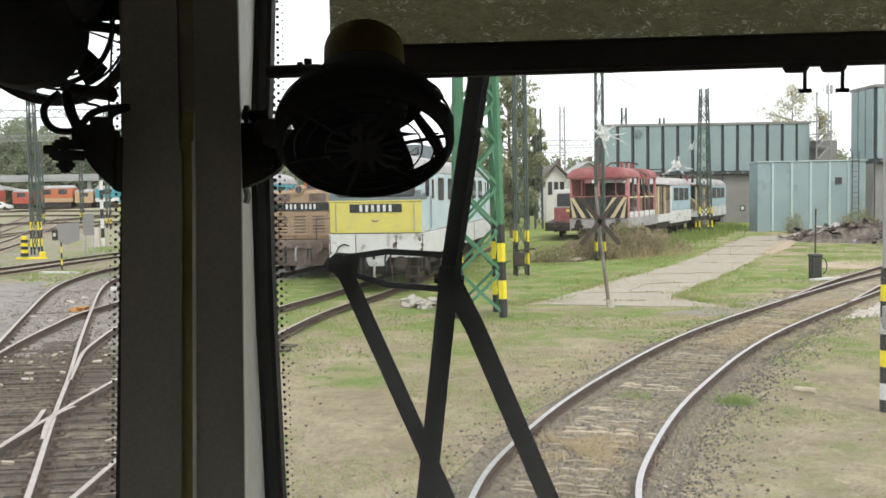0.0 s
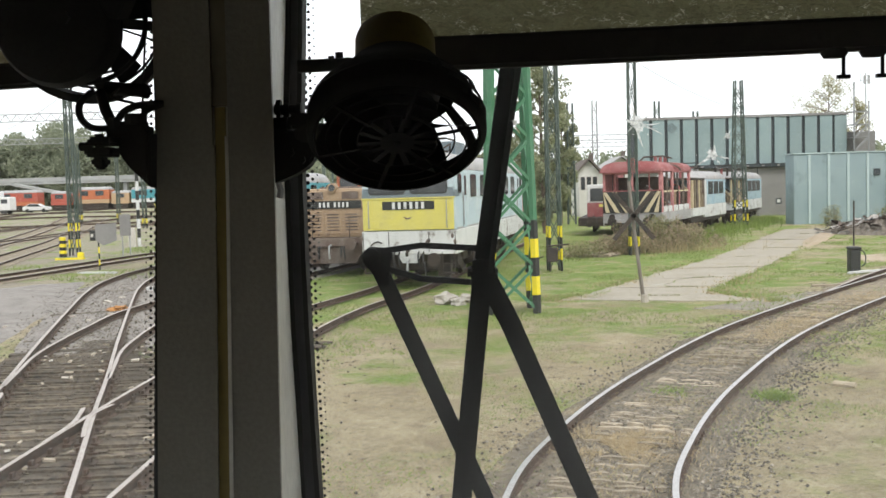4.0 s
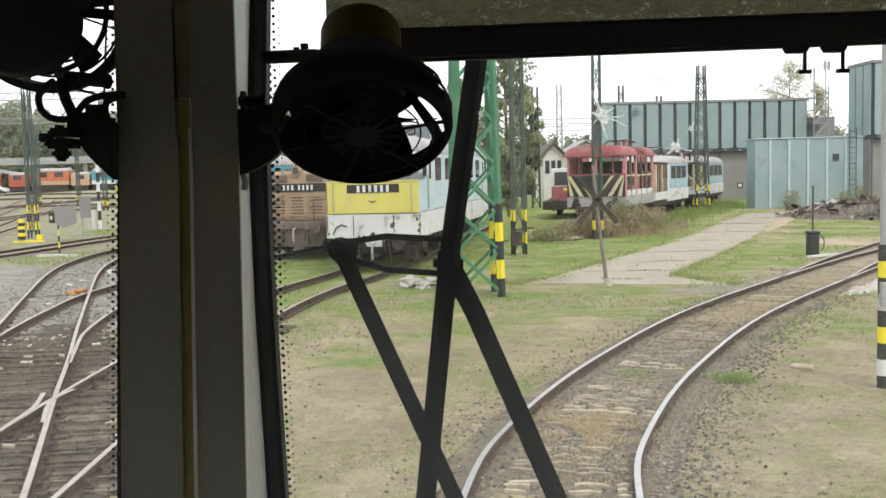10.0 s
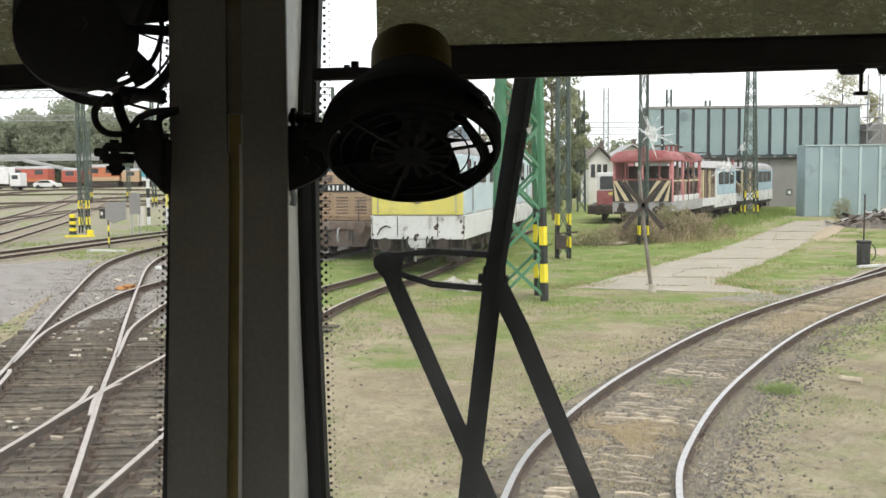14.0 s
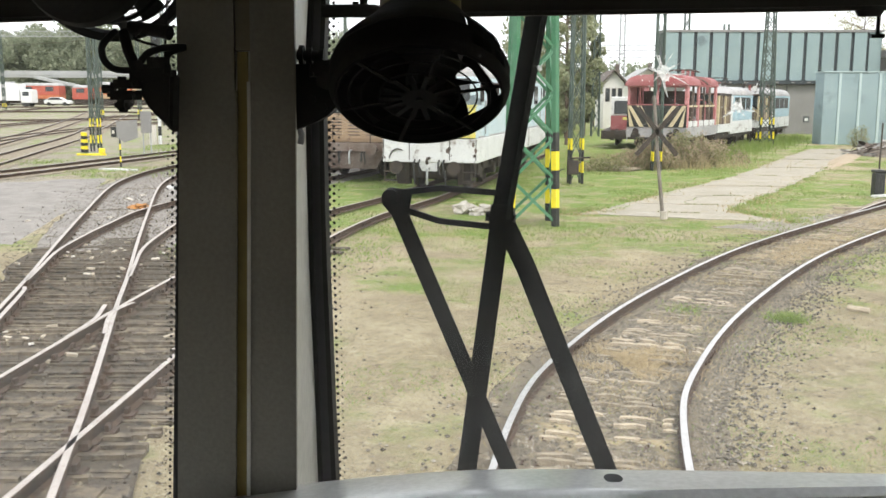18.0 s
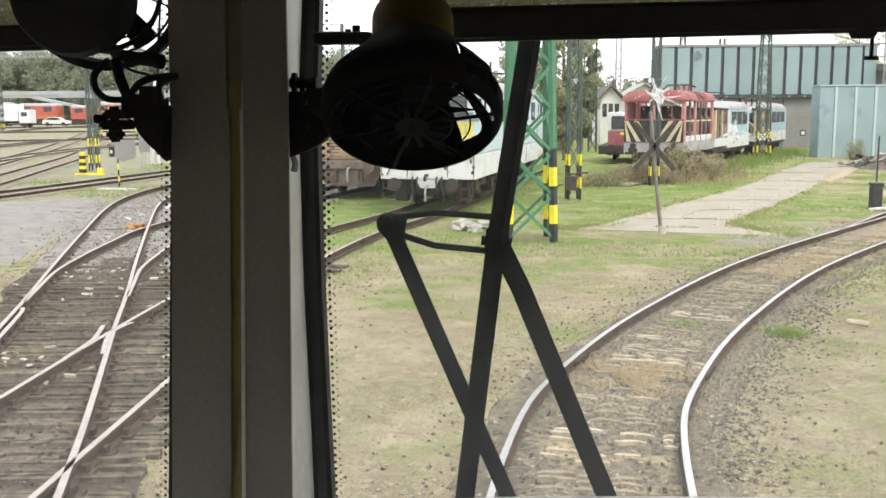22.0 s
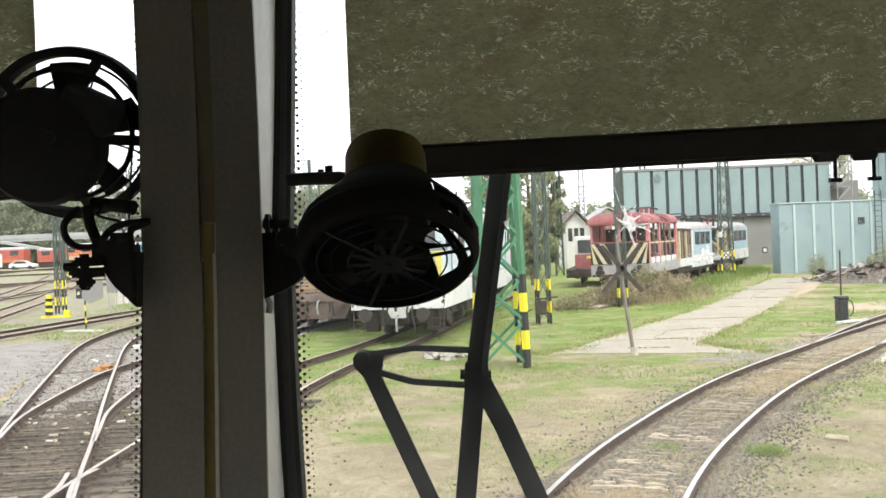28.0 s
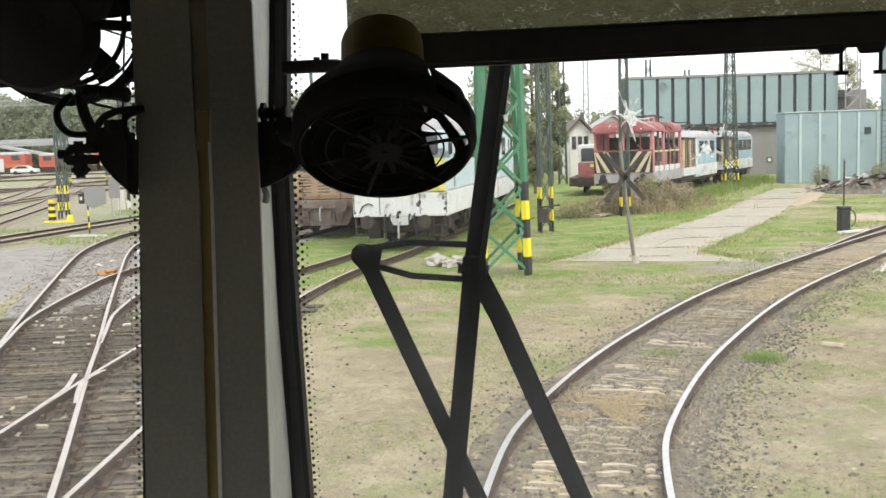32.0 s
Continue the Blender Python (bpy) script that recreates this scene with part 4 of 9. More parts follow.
joints = [0.0, 0.55, 1.3, 2.0, 2.42, 3.0, 3.22, 3.5, 3.74, 4.0]
crack_weeds = []
for k, (a, b) in enumerate(zip(joints[:-1], joints[1:])):
    split = rng.uniform(0.3, 0.7) if k % 4 == 2 else None
    for u, w in (((0.0, split - 0.008), (split + 0.008, 1.0)) if split else ((0.0, 1.0),)):
        gap = rng.uniform(0.0006, 0.002)
        bm = B()
        ring = []
        corners = ((a / 4 + gap, u), (a / 4 + gap, w), (b / 4 - gap, w), (b / 4 - gap, u))
        for (t0, s0), (t1, s1) in zip(corners, corners[1:] + corners[:1]):
            for j in range(8):
                t, f = t0 + (t1 - t0) * j / 8, s0 + (s1 - s0) * j / 8
                le, re = along(left_edge, t), along(right_edge, t)
                x, y = le[0] + (re[0] - le[0]) * f, le[1] + (re[1] - le[1]) * f
                rough = 0.22 if (k == 0 and t0 == t1 and t0 < 0.05) or s0 == s1 else 0.05
                ring.append((x + rough * noise.noise((x * 1.3, y * 1.3, 4)), y + rough * noise.noise((x * 1.3, y * 1.3, 8))))
        tilt = rng.uniform(-0.006, 0.006)
        lo = [bm.verts.new((x, y, -0.25)) for x, y in ring]
        hi = [bm.verts.new((x, y, -0.134 + tilt * (j % 3))) for j, (x, y) in enumerate(ring)]
        bm.faces.new(hi)
        for i in range(len(ring)):
            j = (i + 1) % len(ring)
            bm.faces.new((lo[i], lo[j], hi[j], hi[i]))
        part("slab", bm, PATHC, path_base)
    le, re = along(left_edge, b / 4), along(right_edge, b / 4)
    start = rng.uniform(0.1, 0.6)
    for _ in range(60):
        f = start + rng.uniform(0.0, 0.28)
        crack_weeds.append((le[0] + (re[0] - le[0]) * f, le[1] + (re[1] - le[1]) * f + rng.gauss(0, 0.04), -0.15))
blades("weeds", crack_weeds, WEED, 0.03, 0.06, 0.03, "low dark weeds growing in the joints of the path")


fringe = []
for _ in range(5200):
    e = rng.choice((left_edge, right_edge))
    q = along(e, rng.random() ** 1.6)
    d = abs(rng.gauss(0, 0.24)) * (-1 if e is left_edge else 1)
    x, y = q[0] + d + rng.gauss(0, 0.05), q[1] + rng.gauss(0, 0.15)
    if noise.noise((x * 0.9, y * 0.9, 2)) > -0.1:
        fringe.append((x, y, -0.14))
blades("grass", fringe, BLADES, 0.03, 0.09, 0.014, "ragged grass creeping over the path edges")
blades("dry_grass", [(x + rng.gauss(0, 0.3), y + rng.gauss(0, 0.3), -0.14) for x, y, z in fringe[:1800]], STRAW, 0.03, 0.10, 0.018, "dry grass along the path edges")


def patch(name, poly, material, label, z=0.008):
    bm = B()
    c = Vector((sum(p[0] for p in poly) / len(poly), sum(p[1] for p in poly) / len(poly), 0))
    ring = []
    for i in range(len(poly)):
        a, b = Vector((*poly[i], 0)), Vector((*poly[(i + 1) % len(poly)], 0))
        for k in range(6):
            p = a.lerp(b, k / 6)
            p = c + (p - c) * (1 + 0.09 * noise.noise((p.x * 1.7, p.y * 1.7, 3)))
            ring.append(bm.verts.new((p.x, p.y, gz(p.x, p.y) + 0.001)))
    m = bm.verts.new((c.x, c.y, gz(c.x, c.y) + z * 3))
    inner = [bm.verts.new(v.co.lerp(m.co, 0.12) + Vector((0, 0, z))) for v in ring]
    for i in range(len(ring)):
        j = (i + 1) % len(ring)
        bm.faces.new((ring[i], ring[j], inner[j], inner[i]))
        bm.faces.new((inner[i], inner[j], m))
    return top(name, bm, material, label, "ground patch", kind="structure", smooth=True)


CROSSG = mat("trodden_grey_gravel", (0.25, 0.225, 0.18), 0.95, second=(0.17, 0.15, 0.12), scale=2.5, amount=0.9, bump=0.6, fine=30)
patch("gravel_patch", [(5.6, 22.2), (8.4, 21.2), (12.4, 23.2), (13.6, 25.3), (9.8, 25.2), (7.4, 23.7)], CROSSG, "grey trodden gravel strip across the curved siding")
patch("gravel_patch", [(9.3, 20.6), (13.0, 22.2), (13.6, 24.4), (11.4, 24.0)], CONCRETE, "pale concrete slab sunk in the soil")
RUSTSOIL = mat("rusty_brown_soil", (0.33, 0.255, 0.175), 0.95, second=(0.385, 0.325, 0.24), scale=2.2, amount=0.9, bump=0.5, fine=30)
patch("soil_patch", [(14.9, 40.6), (17.6, 44.8), (21.4, 52.6), (23.6, 56.4), (20.9, 53.6), (17.3, 46.6)], RUSTSOIL, "rust-stained soil washed over the path edge", 0.028)
patch("soil_patch", [(14.6, 33.2), (17.6, 33.8), (19.4, 37.4), (15.4, 36.8)], RUSTSOIL, "bare brown soil in the grass", 0.006)
patch("gravel_patch", [(-9.6, 26.5), (-7.9, 24.0), (-8.2, 31.0), (-10.2, 34.0)], GRAVEL, "grey gravel between the diverging tracks")
patch("gravel_patch", [(-16.5, 20.5), (-9.4, 19.0), (-11.2, 27.5), (-13.6, 35.0), (-17.5, 32)], GRAVEL, "grey gravel between the diverging tracks")

# ---- railcar cab round the camera ----


def bowed(z, levels):
    """Sideways bow of an edge, read between (height, shift) steps."""
    for (za, da), (zb, db) in zip(levels[:-1], levels[1:]):
        if z <= zb:
            return da + (db - da) * max(0.0, (z - za) / (zb - za))
    return levels[-1][1]


HEIGHTS = (2.05, 2.25, 2.4, 2.5, 2.6, 2.7, 2.8, 2.9, 3.0, 3.1, 3.2, 3.35, 3.5)
PANEL_LEFT = ((2.05, 0), (2.8, 0), (3.0, -0.005), (3.2, -0.0145), (3.5, -0.030))
PANEL_RIGHT = ((2.05, 0), (2.8, 0), (3.0, -0.002), (3.2, -0.007), (3.5, -0.015))
GLASS_EDGE = ((2.05, 0.003), (2.34, -0.002), (2.6, -0.005), (2.76, -0.0045), (2.9, 0.0), (3.06, 0.0103), (3.27, 0.0226), (3.5, 0.0355))


def slab(bm, xl_top, xl_bot, xr_top, xr_bot, y0, y1, k=1.0, z_top=3.5, z_bot=2.05, bow=None):
    """An upright board whose edges lean and bow; edge places given at z 3.243 and 2.338, and spread by k."""
    def at(a, b, z):
        x = k * (b + (a - b) * ((z - 2.8) / k + 0.462) / 0.905)
        if bow:
            return x + bowed(z, bow)
        f = (x + 0.33) / 0.135
        return x + bowed(z, PANEL_LEFT) * (1 - f) + bowed(z, PANEL_RIGHT) * f
    zs = [z_bot] + [z for z in HEIGHTS if z_bot + 0.02 < z < z_top - 0.02] + [z_top]
    left, right = [(at(xl_top, xl_bot, z), z) for z in zs], [(at(xr_top, xr_bot, z), z) for z in zs]
    rows_s = []
    for y in (y0, y1):
        rows_s.append(([bm.verts.new((x, y, z)) for x, z in left], [bm.verts.new((x, y, z)) for x, z in right]))
    (fl, fr), (bl, br) = rows_s
    for i in range(len(zs) - 1):
        for a, b in ((fl, fr), (fr, br), (br, bl), (bl, fl)):
            bm.faces.new((a[i], b[i], b[i + 1], a[i + 1]))
    bm.faces.new((fl[0], bl[0], br[0], fr[0]))
    bm.faces.new((fl[-1], fr[-1], br[-1], bl[-1]))
    return bm


pillar = thing("window_pillar", "dark grey window pillar with an ochre trim strip between two windscreens", "pillar", kind="structure")


def bevelled(bm, w=0.003):
    bmesh.ops.bevel(bm, geom=list(bm.edges), offset=w, segments=2, affect="EDGES")
    return bm


def eased(bm, w=0.003):
    """Rounds off only the sharp edges of a bowed board."""
    sharp = [e for e in bm.edges if len(e.link_faces) == 2 and e.calc_face_angle(0) > 0.8]
    bmesh.ops.bevel(bm, geom=sharp, offset=w, segments=2, affect="EDGES")
    return bm


part("panel", eased(slab(B(), -0.3092, -0.344, -0.2508, -0.2809, 1.10, 1.107)), PILLARGREY, pillar)
part("panel", eased(slab(B(), -0.2336, -0.2605, -0.1864, -0.2039, 1.10, 1.107)), PILLARGREY, pillar)
part("trim_strip", slab(B(), -0.2480, -0.2789, -0.2371, -0.2653, 1.1045, 1.12, z_top=2.889), OCHRE, pillar, "ochre trim strip")
part("worn_strip", slab(B(), -0.2504, -0.2805, -0.2340, -0.2609, 1.1035, 1.12, z_bot=2.89), OCHREDULL, pillar, "dull brown upper end of the strip")
part("trim_lip", slab(B(), -0.2369, -0.2651, -0.2338, -0.2607, 1.098, 1.12, z_top=2.855), LIGHTTRIM, pillar, "light grey trim lip")
part("trim_lip", slab(B(), -0.2530, -0.2830, -0.2482, -0.2791, 1.0995, 1.12, z_top=2.845), PILLARGREY, pillar, "grey trim lip")
REVEAL = ((2.05, -0.2110), (2.4, -0.2165), (2.6, -0.2215), (2.8, -0.2225), (2.9, -0.2205), (3.05, -0.2105), (3.27, -0.2005), (3.5, -0.1890))
bm = B()
cols = []
for z in HEIGHTS:
    edge = -0.2039 + 0.0175 * (z - 2.338) / 0.905 + bowed(z, PANEL_RIGHT)
    cols.append([bm.verts.new((x, y, z)) for x, y in ((edge - 0.001, 1.1075), (bowed(z, REVEAL), 1.328), (-0.285, 1.328), (-0.29, 1.1075))])
for p, q in zip(cols[:-1], cols[1:]):
    for i in range(4):
        bm.faces.new((p[i], p[(i + 1) % 4], q[(i + 1) % 4], q[i]))
# pillar's side face: the outside light on it is put into a pale colour
part("reveal", bm, LIGHTTRIM, pillar, "window reveal, pale with outside light painted in")
SK = 1.209
# the middle strip's grey paints in the highlight along the black gasket
for a, b, c, d, y0, material, lab in ((-0.1860, -0.1806, -0.1795, -0.1716, 1.330, RUBBER, "black rubber window seal"), (-0.1793, -0.1714, -0.1715, -0.1607, 1.336, SEALGREY, "seal lip with the rubber's highlight painted grey"), (-0.1713, -0.1605, -0.1666, -0.1548, 1.332, RUBBER, "black rubber window seal")):
    part("seal", slab(B(), a, b, c, d, y0, 1.368, SK, bow=GLASS_EDGE), material, pillar, lab)
part("seal", slab(B(), -0.3101, -0.3587, -0.3000, -0.3400, 1.330, 1.368, SK, bow=((2.05, 0), (3.5, 0))), RUBBER, pillar, "black rubber window seal")
part("seal", extrude_poly(B(), [(-0.360, 3.02), (-0.386, 3.02), (-0.402, 3.30), (-0.405, 3.50), (-0.360, 3.50)], 1.331, 1.3675), RUBBER, pillar, "black rubber window seal")
part("core", slab(B(), -0.318, -0.358, -0.275, -0.285, 1.12, 1.40), PILLARGREY, pillar)


def front_window(name, x0, x1, label):
    w = thing(name, label, "windscreen", kind="structure")
    bm = B()
    box(bm, x0, x1, 1.372, 1.378, 2.05, 3.5)
    g = part("pane", bm, SCREEN, w)
    g.visible_shadow = False
    return w


win_r = front_window("window_1", -0.25, 1.62, "dusty front windscreen with a dotted black border")
win_l = front_window("window_2", -1.08, -0.335, "narrow dusty windscreen beside the pillar with a dotted border")


def dot_band(parent, x_top, x_bot, sizes, bow, step=0.0108):
    """Round black dots printed along the glass edge, in columns that get smaller inwards."""
    bm = B()
    for c, (off, r) in enumerate(sizes):
        z = 2.1 + (step / 2 if c % 2 else 0)
        while z < 3.45:
            x = x_bot + (x_top - x_bot) * (z - 2.338) / 0.714 + off + bowed(z, bow)
            vs = [bm.verts.new((x + r * math.cos(k * math.pi / 4), 1.3700, z + r * math.sin(k * math.pi / 4))) for k in range(8)]
            bm.faces.new(vs)
            z += step
    d = part("dot_border", bm, RUBBER, parent, "black dotted border printed on the glass")
    d["kind"] = "stuff"


dot_band(win_r, -0.199, -0.1935, [(-0.001, 0.0030), (0.0060, 0.0023), (0.0130, 0.0013)], ((2.05, 0), (2.6, -0.002), (2.8, 0.002), (3.05, 0.007), (3.27, 0.0125), (3.5, 0.018)))
dot_band(win_l, -0.4045, -0.4405, [(0.002, 0.0030), (-0.0055, 0.0023), (-0.0125, 0.0013)], ((2.05, 0), (3.5, 0)))
upper = B()
for c, (off, r) in enumerate(((0.0, 0.0032), (-0.0075, 0.0024))):
    for k in range(44):
        z = 3.02 + 0.0108 * k
        x = -0.391 - 0.016 * min(1.0, (z - 3.02) / 0.28) + off
        upper.faces.new([upper.verts.new((x + r * math.cos(q * math.pi / 4), 1.3700, z + r * math.sin(q * math.pi / 4))) for q in range(8)])
part("dot_border", upper, RUBBER, win_l, "black dotted border printed on the glass")["kind"] = "stuff"

# lining and shell of the cab, unseen; dark upper lining dims the pillar top
for nm, boxes, lab in (
        ("wall_front", [(-1.12, 1.72, 1.262, 1.42, 1.10, 2.05)], "grey front wall of the cab below the windscreens"),
        ("wall_left", [(-1.16, -1.122, -1.4, 1.42, 1.10, 1.90), (-1.16, -1.122, -1.4, 1.42, 2.68, 3.62), (-1.16, -1.122, -1.4, -1.1, 1.90, 2.68), (-1.16, -1.122, 1.0, 1.42, 1.90, 2.68)], "unseen grey side wall with an opening added to light the cab"),
        ("wall_right", [(1.722, 1.76, -1.4, 1.42, 1.10, 1.90), (1.722, 1.76, -1.4, 1.42, 2.68, 3.62), (1.722, 1.76, -1.4, -1.1, 1.90, 2.68), (1.722, 1.76, 1.0, 1.42, 1.90, 2.68)], "unseen grey side wall with an opening added to light the cab"),
        ("wall_rear", [(-1.12, 1.72, -1.4, -1.36, 1.14, 3.58)], "unseen cab rear wall, darkened to dim the upper pillar"),
        ("floor", [(-1.12, 1.72, -1.36, 1.26, 1.10, 1.14)], "dark grey floor of the cab"),
        ("ceiling", [(-1.12, 1.72, -1.36, 1.42, 3.582, 3.62)], "unseen cab ceiling, darkened to dim the upper pillar"),
        ("header", [(-1.12, 1.72, 1.262, 1.42, 3.502, 3.58)], "unseen header above the windscreens, darkened to dim the upper pillar")):
    bm = B()
    for q in boxes:
        box(bm, *q)
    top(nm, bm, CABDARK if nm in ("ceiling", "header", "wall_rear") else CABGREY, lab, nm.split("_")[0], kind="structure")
# unseen side windows, added low to light the pillar from below
for nm, x in (("window_3", -1.145), ("window_4", 1.738)):
    w = thing(nm, "unseen side window added to light the cab", "window", kind="structure")
    g = part("pane", box(B(), x, x + 0.006, -1.1, 1.0, 1.90, 2.68), SCREEN, w)
    g.visible_shadow = False

# white dashboard top below the windscreens, bulging towards the glass
bm = B()
rows = []
for i in range(41):
    x = -1.10 + i * 2.80 / 40
    rim = 2.372 + 0.006 * math.cos((x - 0.3) * 2.0) - 0.05 * sm((-x - 0.15) / 0.9)
    near = 0.990 + 0.075 * x
    prof = [(near + 0.002, 2.381), (near - 0.001, 2.386), (near + 0.002, 2.394), (near + 0.016, 2.400), (1.05, 2.390), (1.12, rim + 0.004), (1.15, rim - 0.006), (1.16, rim - 0.04), (1.16, 2.10)]
    sag = -0.055 * sm((0.10 - x) / 0.7)
    rows.append([bm.verts.new((x, y, z + sag)) for y, z in prof])
for a, b in zip(rows[:-1], rows[1:]):
    for k in range(len(a) - 1):
        bm.faces.new((a[k], a[k + 1], b[k + 1], b[k]))
dash = thing("dashboard", "glossy white dashboard ledge with a small air hole above a dark red desk", "dashboard", kind="structure")
part("dash_top", bm, DASHWHITE, dash, smooth=True)
DESKRED = mat("dark_red_desk_vinyl", (0.045, 0.022, 0.022), 0.55, second=(0.03, 0.016, 0.016), scale=8, amount=0.7, bump=0.05, fine=150)
bm = B()
rows = []
for i in range(41):
    x = -1.10 + i * 2.80 / 40
    near = 0.990 + 0.075 * x
    sag = -0.055 * sm((0.10 - x) / 0.7)
    rows.append([bm.verts.new((x, y, z + sag)) for y, z in ((0.50, 1.25), (0.50, 2.24), (0.56, 2.29), (near - 0.03, 2.366), (near + 0.001, 2.380), (near + 0.02, 2.376))])
for a, b in zip(rows[:-1], rows[1:]):
    for k in range(len(a) - 1):
        bm.faces.new((a[k], a[k + 1], b[k + 1], b[k]))
part("desk", bm, DESKRED, dash, "dark red desk under the ledge")
bm = B()
lathe(bm, [(0.0005, 0.0), (0.011, 0.0), (0.0115, 0.0006), (0.0005, 0.0008)], 20)
for v in bm.verts:
    v.co = Vector((v.co.x + 0.182, v.co.y * 1.2 + 1.085, v.co.z + 2.3868))
part("air_hole", bm, RUBBER, dash, "small black air hole")

# ---- cab fans ----


def fan_base(label, hub, axis, spin, size):
    axis = Vector(axis).normalized()
    m = Matrix.Translation(hub) @ axis.to_track_quat("Z", "Y").to_matrix().to_4x4() @ Matrix.Rotation(spin, 4, "Z") @ Matrix.Scale(size, 4)
    return thing("cab_fan", label, "fan", "cab fans", m=m)


def fan_blades(f, z):
    for k in range(5):
        bm = B()
        a0 = k * 2 * math.pi / 5
        rowsb = []
        for i in range(5):
            r = 0.018 + i * 0.0165
            w = 0.36 - 0.03 * i
            rowsb.append([bm.verts.new((r * math.cos(a0 + s * w), r * math.sin(a0 + s * w), z + s * 0.014)) for s in (-1, -0.3, 0.4, 1)])
        for u, v in zip(rowsb[:-1], rowsb[1:]):
            for i in range(3):
                bm.faces.new((u[i], u[i + 1], v[i + 1], v[i]))
        bmesh.ops.solidify(bm, geom=list(bm.faces), thickness=0.0012)
        part("blade", bm, FANBLACK, f, smooth=True)


def cab_fan(label, hub, axis, slots, size):
    f = fan_base(label, hub, axis, 0.0, size)
    for R, w in ((0.0920, 0.0018), (0.0780, 0.0013), (0.0640, 0.0010), (0.0445, 0.0013)):
        part("grille_ring", torus(B(), R, w, 0.0 if R < 0.08 else 0.001, 56), GRILLEBLACK, f, smooth=True)
    for k in range(6):
        a = k * math.pi / 3 + 0.25
        bm = B()
        beam(bm, (0.040 * math.cos(a), 0.040 * math.sin(a), 0.001), (0.092 * math.cos(a), 0.092 * math.sin(a), 0.001), 0.0040, 0.002)
        part("spoke", bm, GRILLEBLACK, f)
    for k in range(14):
        a = k * 2 * math.pi / 14
        bm = B()
        beam(bm, (0.016 * math.cos(a), 0.016 * math.sin(a), 0.001), (0.043 * math.cos(a), 0.043 * math.sin(a), 0.001), 0.0058, 0.003)
        part("rib", bm, GRILLEBLACK, f)
    bm = lathe(B(), [(0.0005, 0.005), (0.003, 0.005), (0.004, 0.003), (0.019, 0.003), (0.0205, 0.0), (0.0205, -0.004), (0.0005, -0.004)], 32)
    part("hub", bm, GRILLEBLACK, f, smooth=True)
    ring_prof = [(0.0920, 0.0020), (0.0970, -0.0020), (0.0998, -0.0070), (0.1005, -0.0100), (0.1005, -0.0230), (0.1000, -0.0310)]
    bm = B()
    seg = 90
    rings = [[bm.verts.new((r * math.cos(k * 2 * math.pi / seg), r * math.sin(k * 2 * math.pi / seg), z)) for k in range(seg)] for r, z in ring_prof]
    for i in range(len(ring_prof) - 1):
        for k in range(seg):
            a = k * 360 / seg
            if i == 3 and ((18 < a < 54 and a % 18 > 2) or (160 < a < 182)):
                continue
            bm.faces.new((rings[i][k], rings[i][(k + 1) % seg], rings[i + 1][(k + 1) % seg], rings[i + 1][k]))
    bmesh.ops.solidify(bm, geom=list(bm.faces), thickness=0.0025)
    part("shroud", bm, MOTORBLACK, f, "black slotted ring shroud", smooth=True)
    # bowl behind the ring: a short shoulder, then a straight cone, with slots
    prof = [(0.0995, -0.030), (0.0955, -0.042), (0.087, -0.053), (0.070, -0.073), (0.0575, -0.090), (0.0545, -0.096)]
    bm = B()
    seg = 72
    rings = [[bm.verts.new((r * math.cos(k * 2 * math.pi / seg), r * math.sin(k * 2 * math.pi / seg), z)) for k in range(seg)] for r, z in prof]
    for i in range(len(prof) - 1):
        for k in range(seg):
            if slots(k * 360 / seg, i):
                continue
            bm.faces.new((rings[i][k], rings[i][(k + 1) % seg], rings[i + 1][(k + 1) % seg], rings[i + 1][k]))
    bmesh.ops.delete(bm, geom=[v for v in bm.verts if not v.link_faces], context="VERTS")
    bmesh.ops.solidify(bm, geom=list(bm.faces), thickness=0.0018)
    part("bowl", bm, MOTORBLACK, f, "slotted black bowl", True)
    fan_blades(f, -0.020)
    bm = lathe(B(), [(0.0005, -0.040), (0.046, -0.044), (0.052, -0.072), (0.054, -0.090), (0.050, -0.097), (0.0005, -0.097)], 40)
    part("motor_housing", bm, FANBLACK, f, smooth=True)
    bm = lathe(B(), [(0.0005, -0.096), (0.0475, -0.096), (0.0475, -0.146), (0.0455, -0.153), (0.038, -0.156), (0.0005, -0.156)], 40)
    part("motor_cap", bm, CAPYELLOW, f, "round ochre cap on the fan motor", smooth=True)
    return f


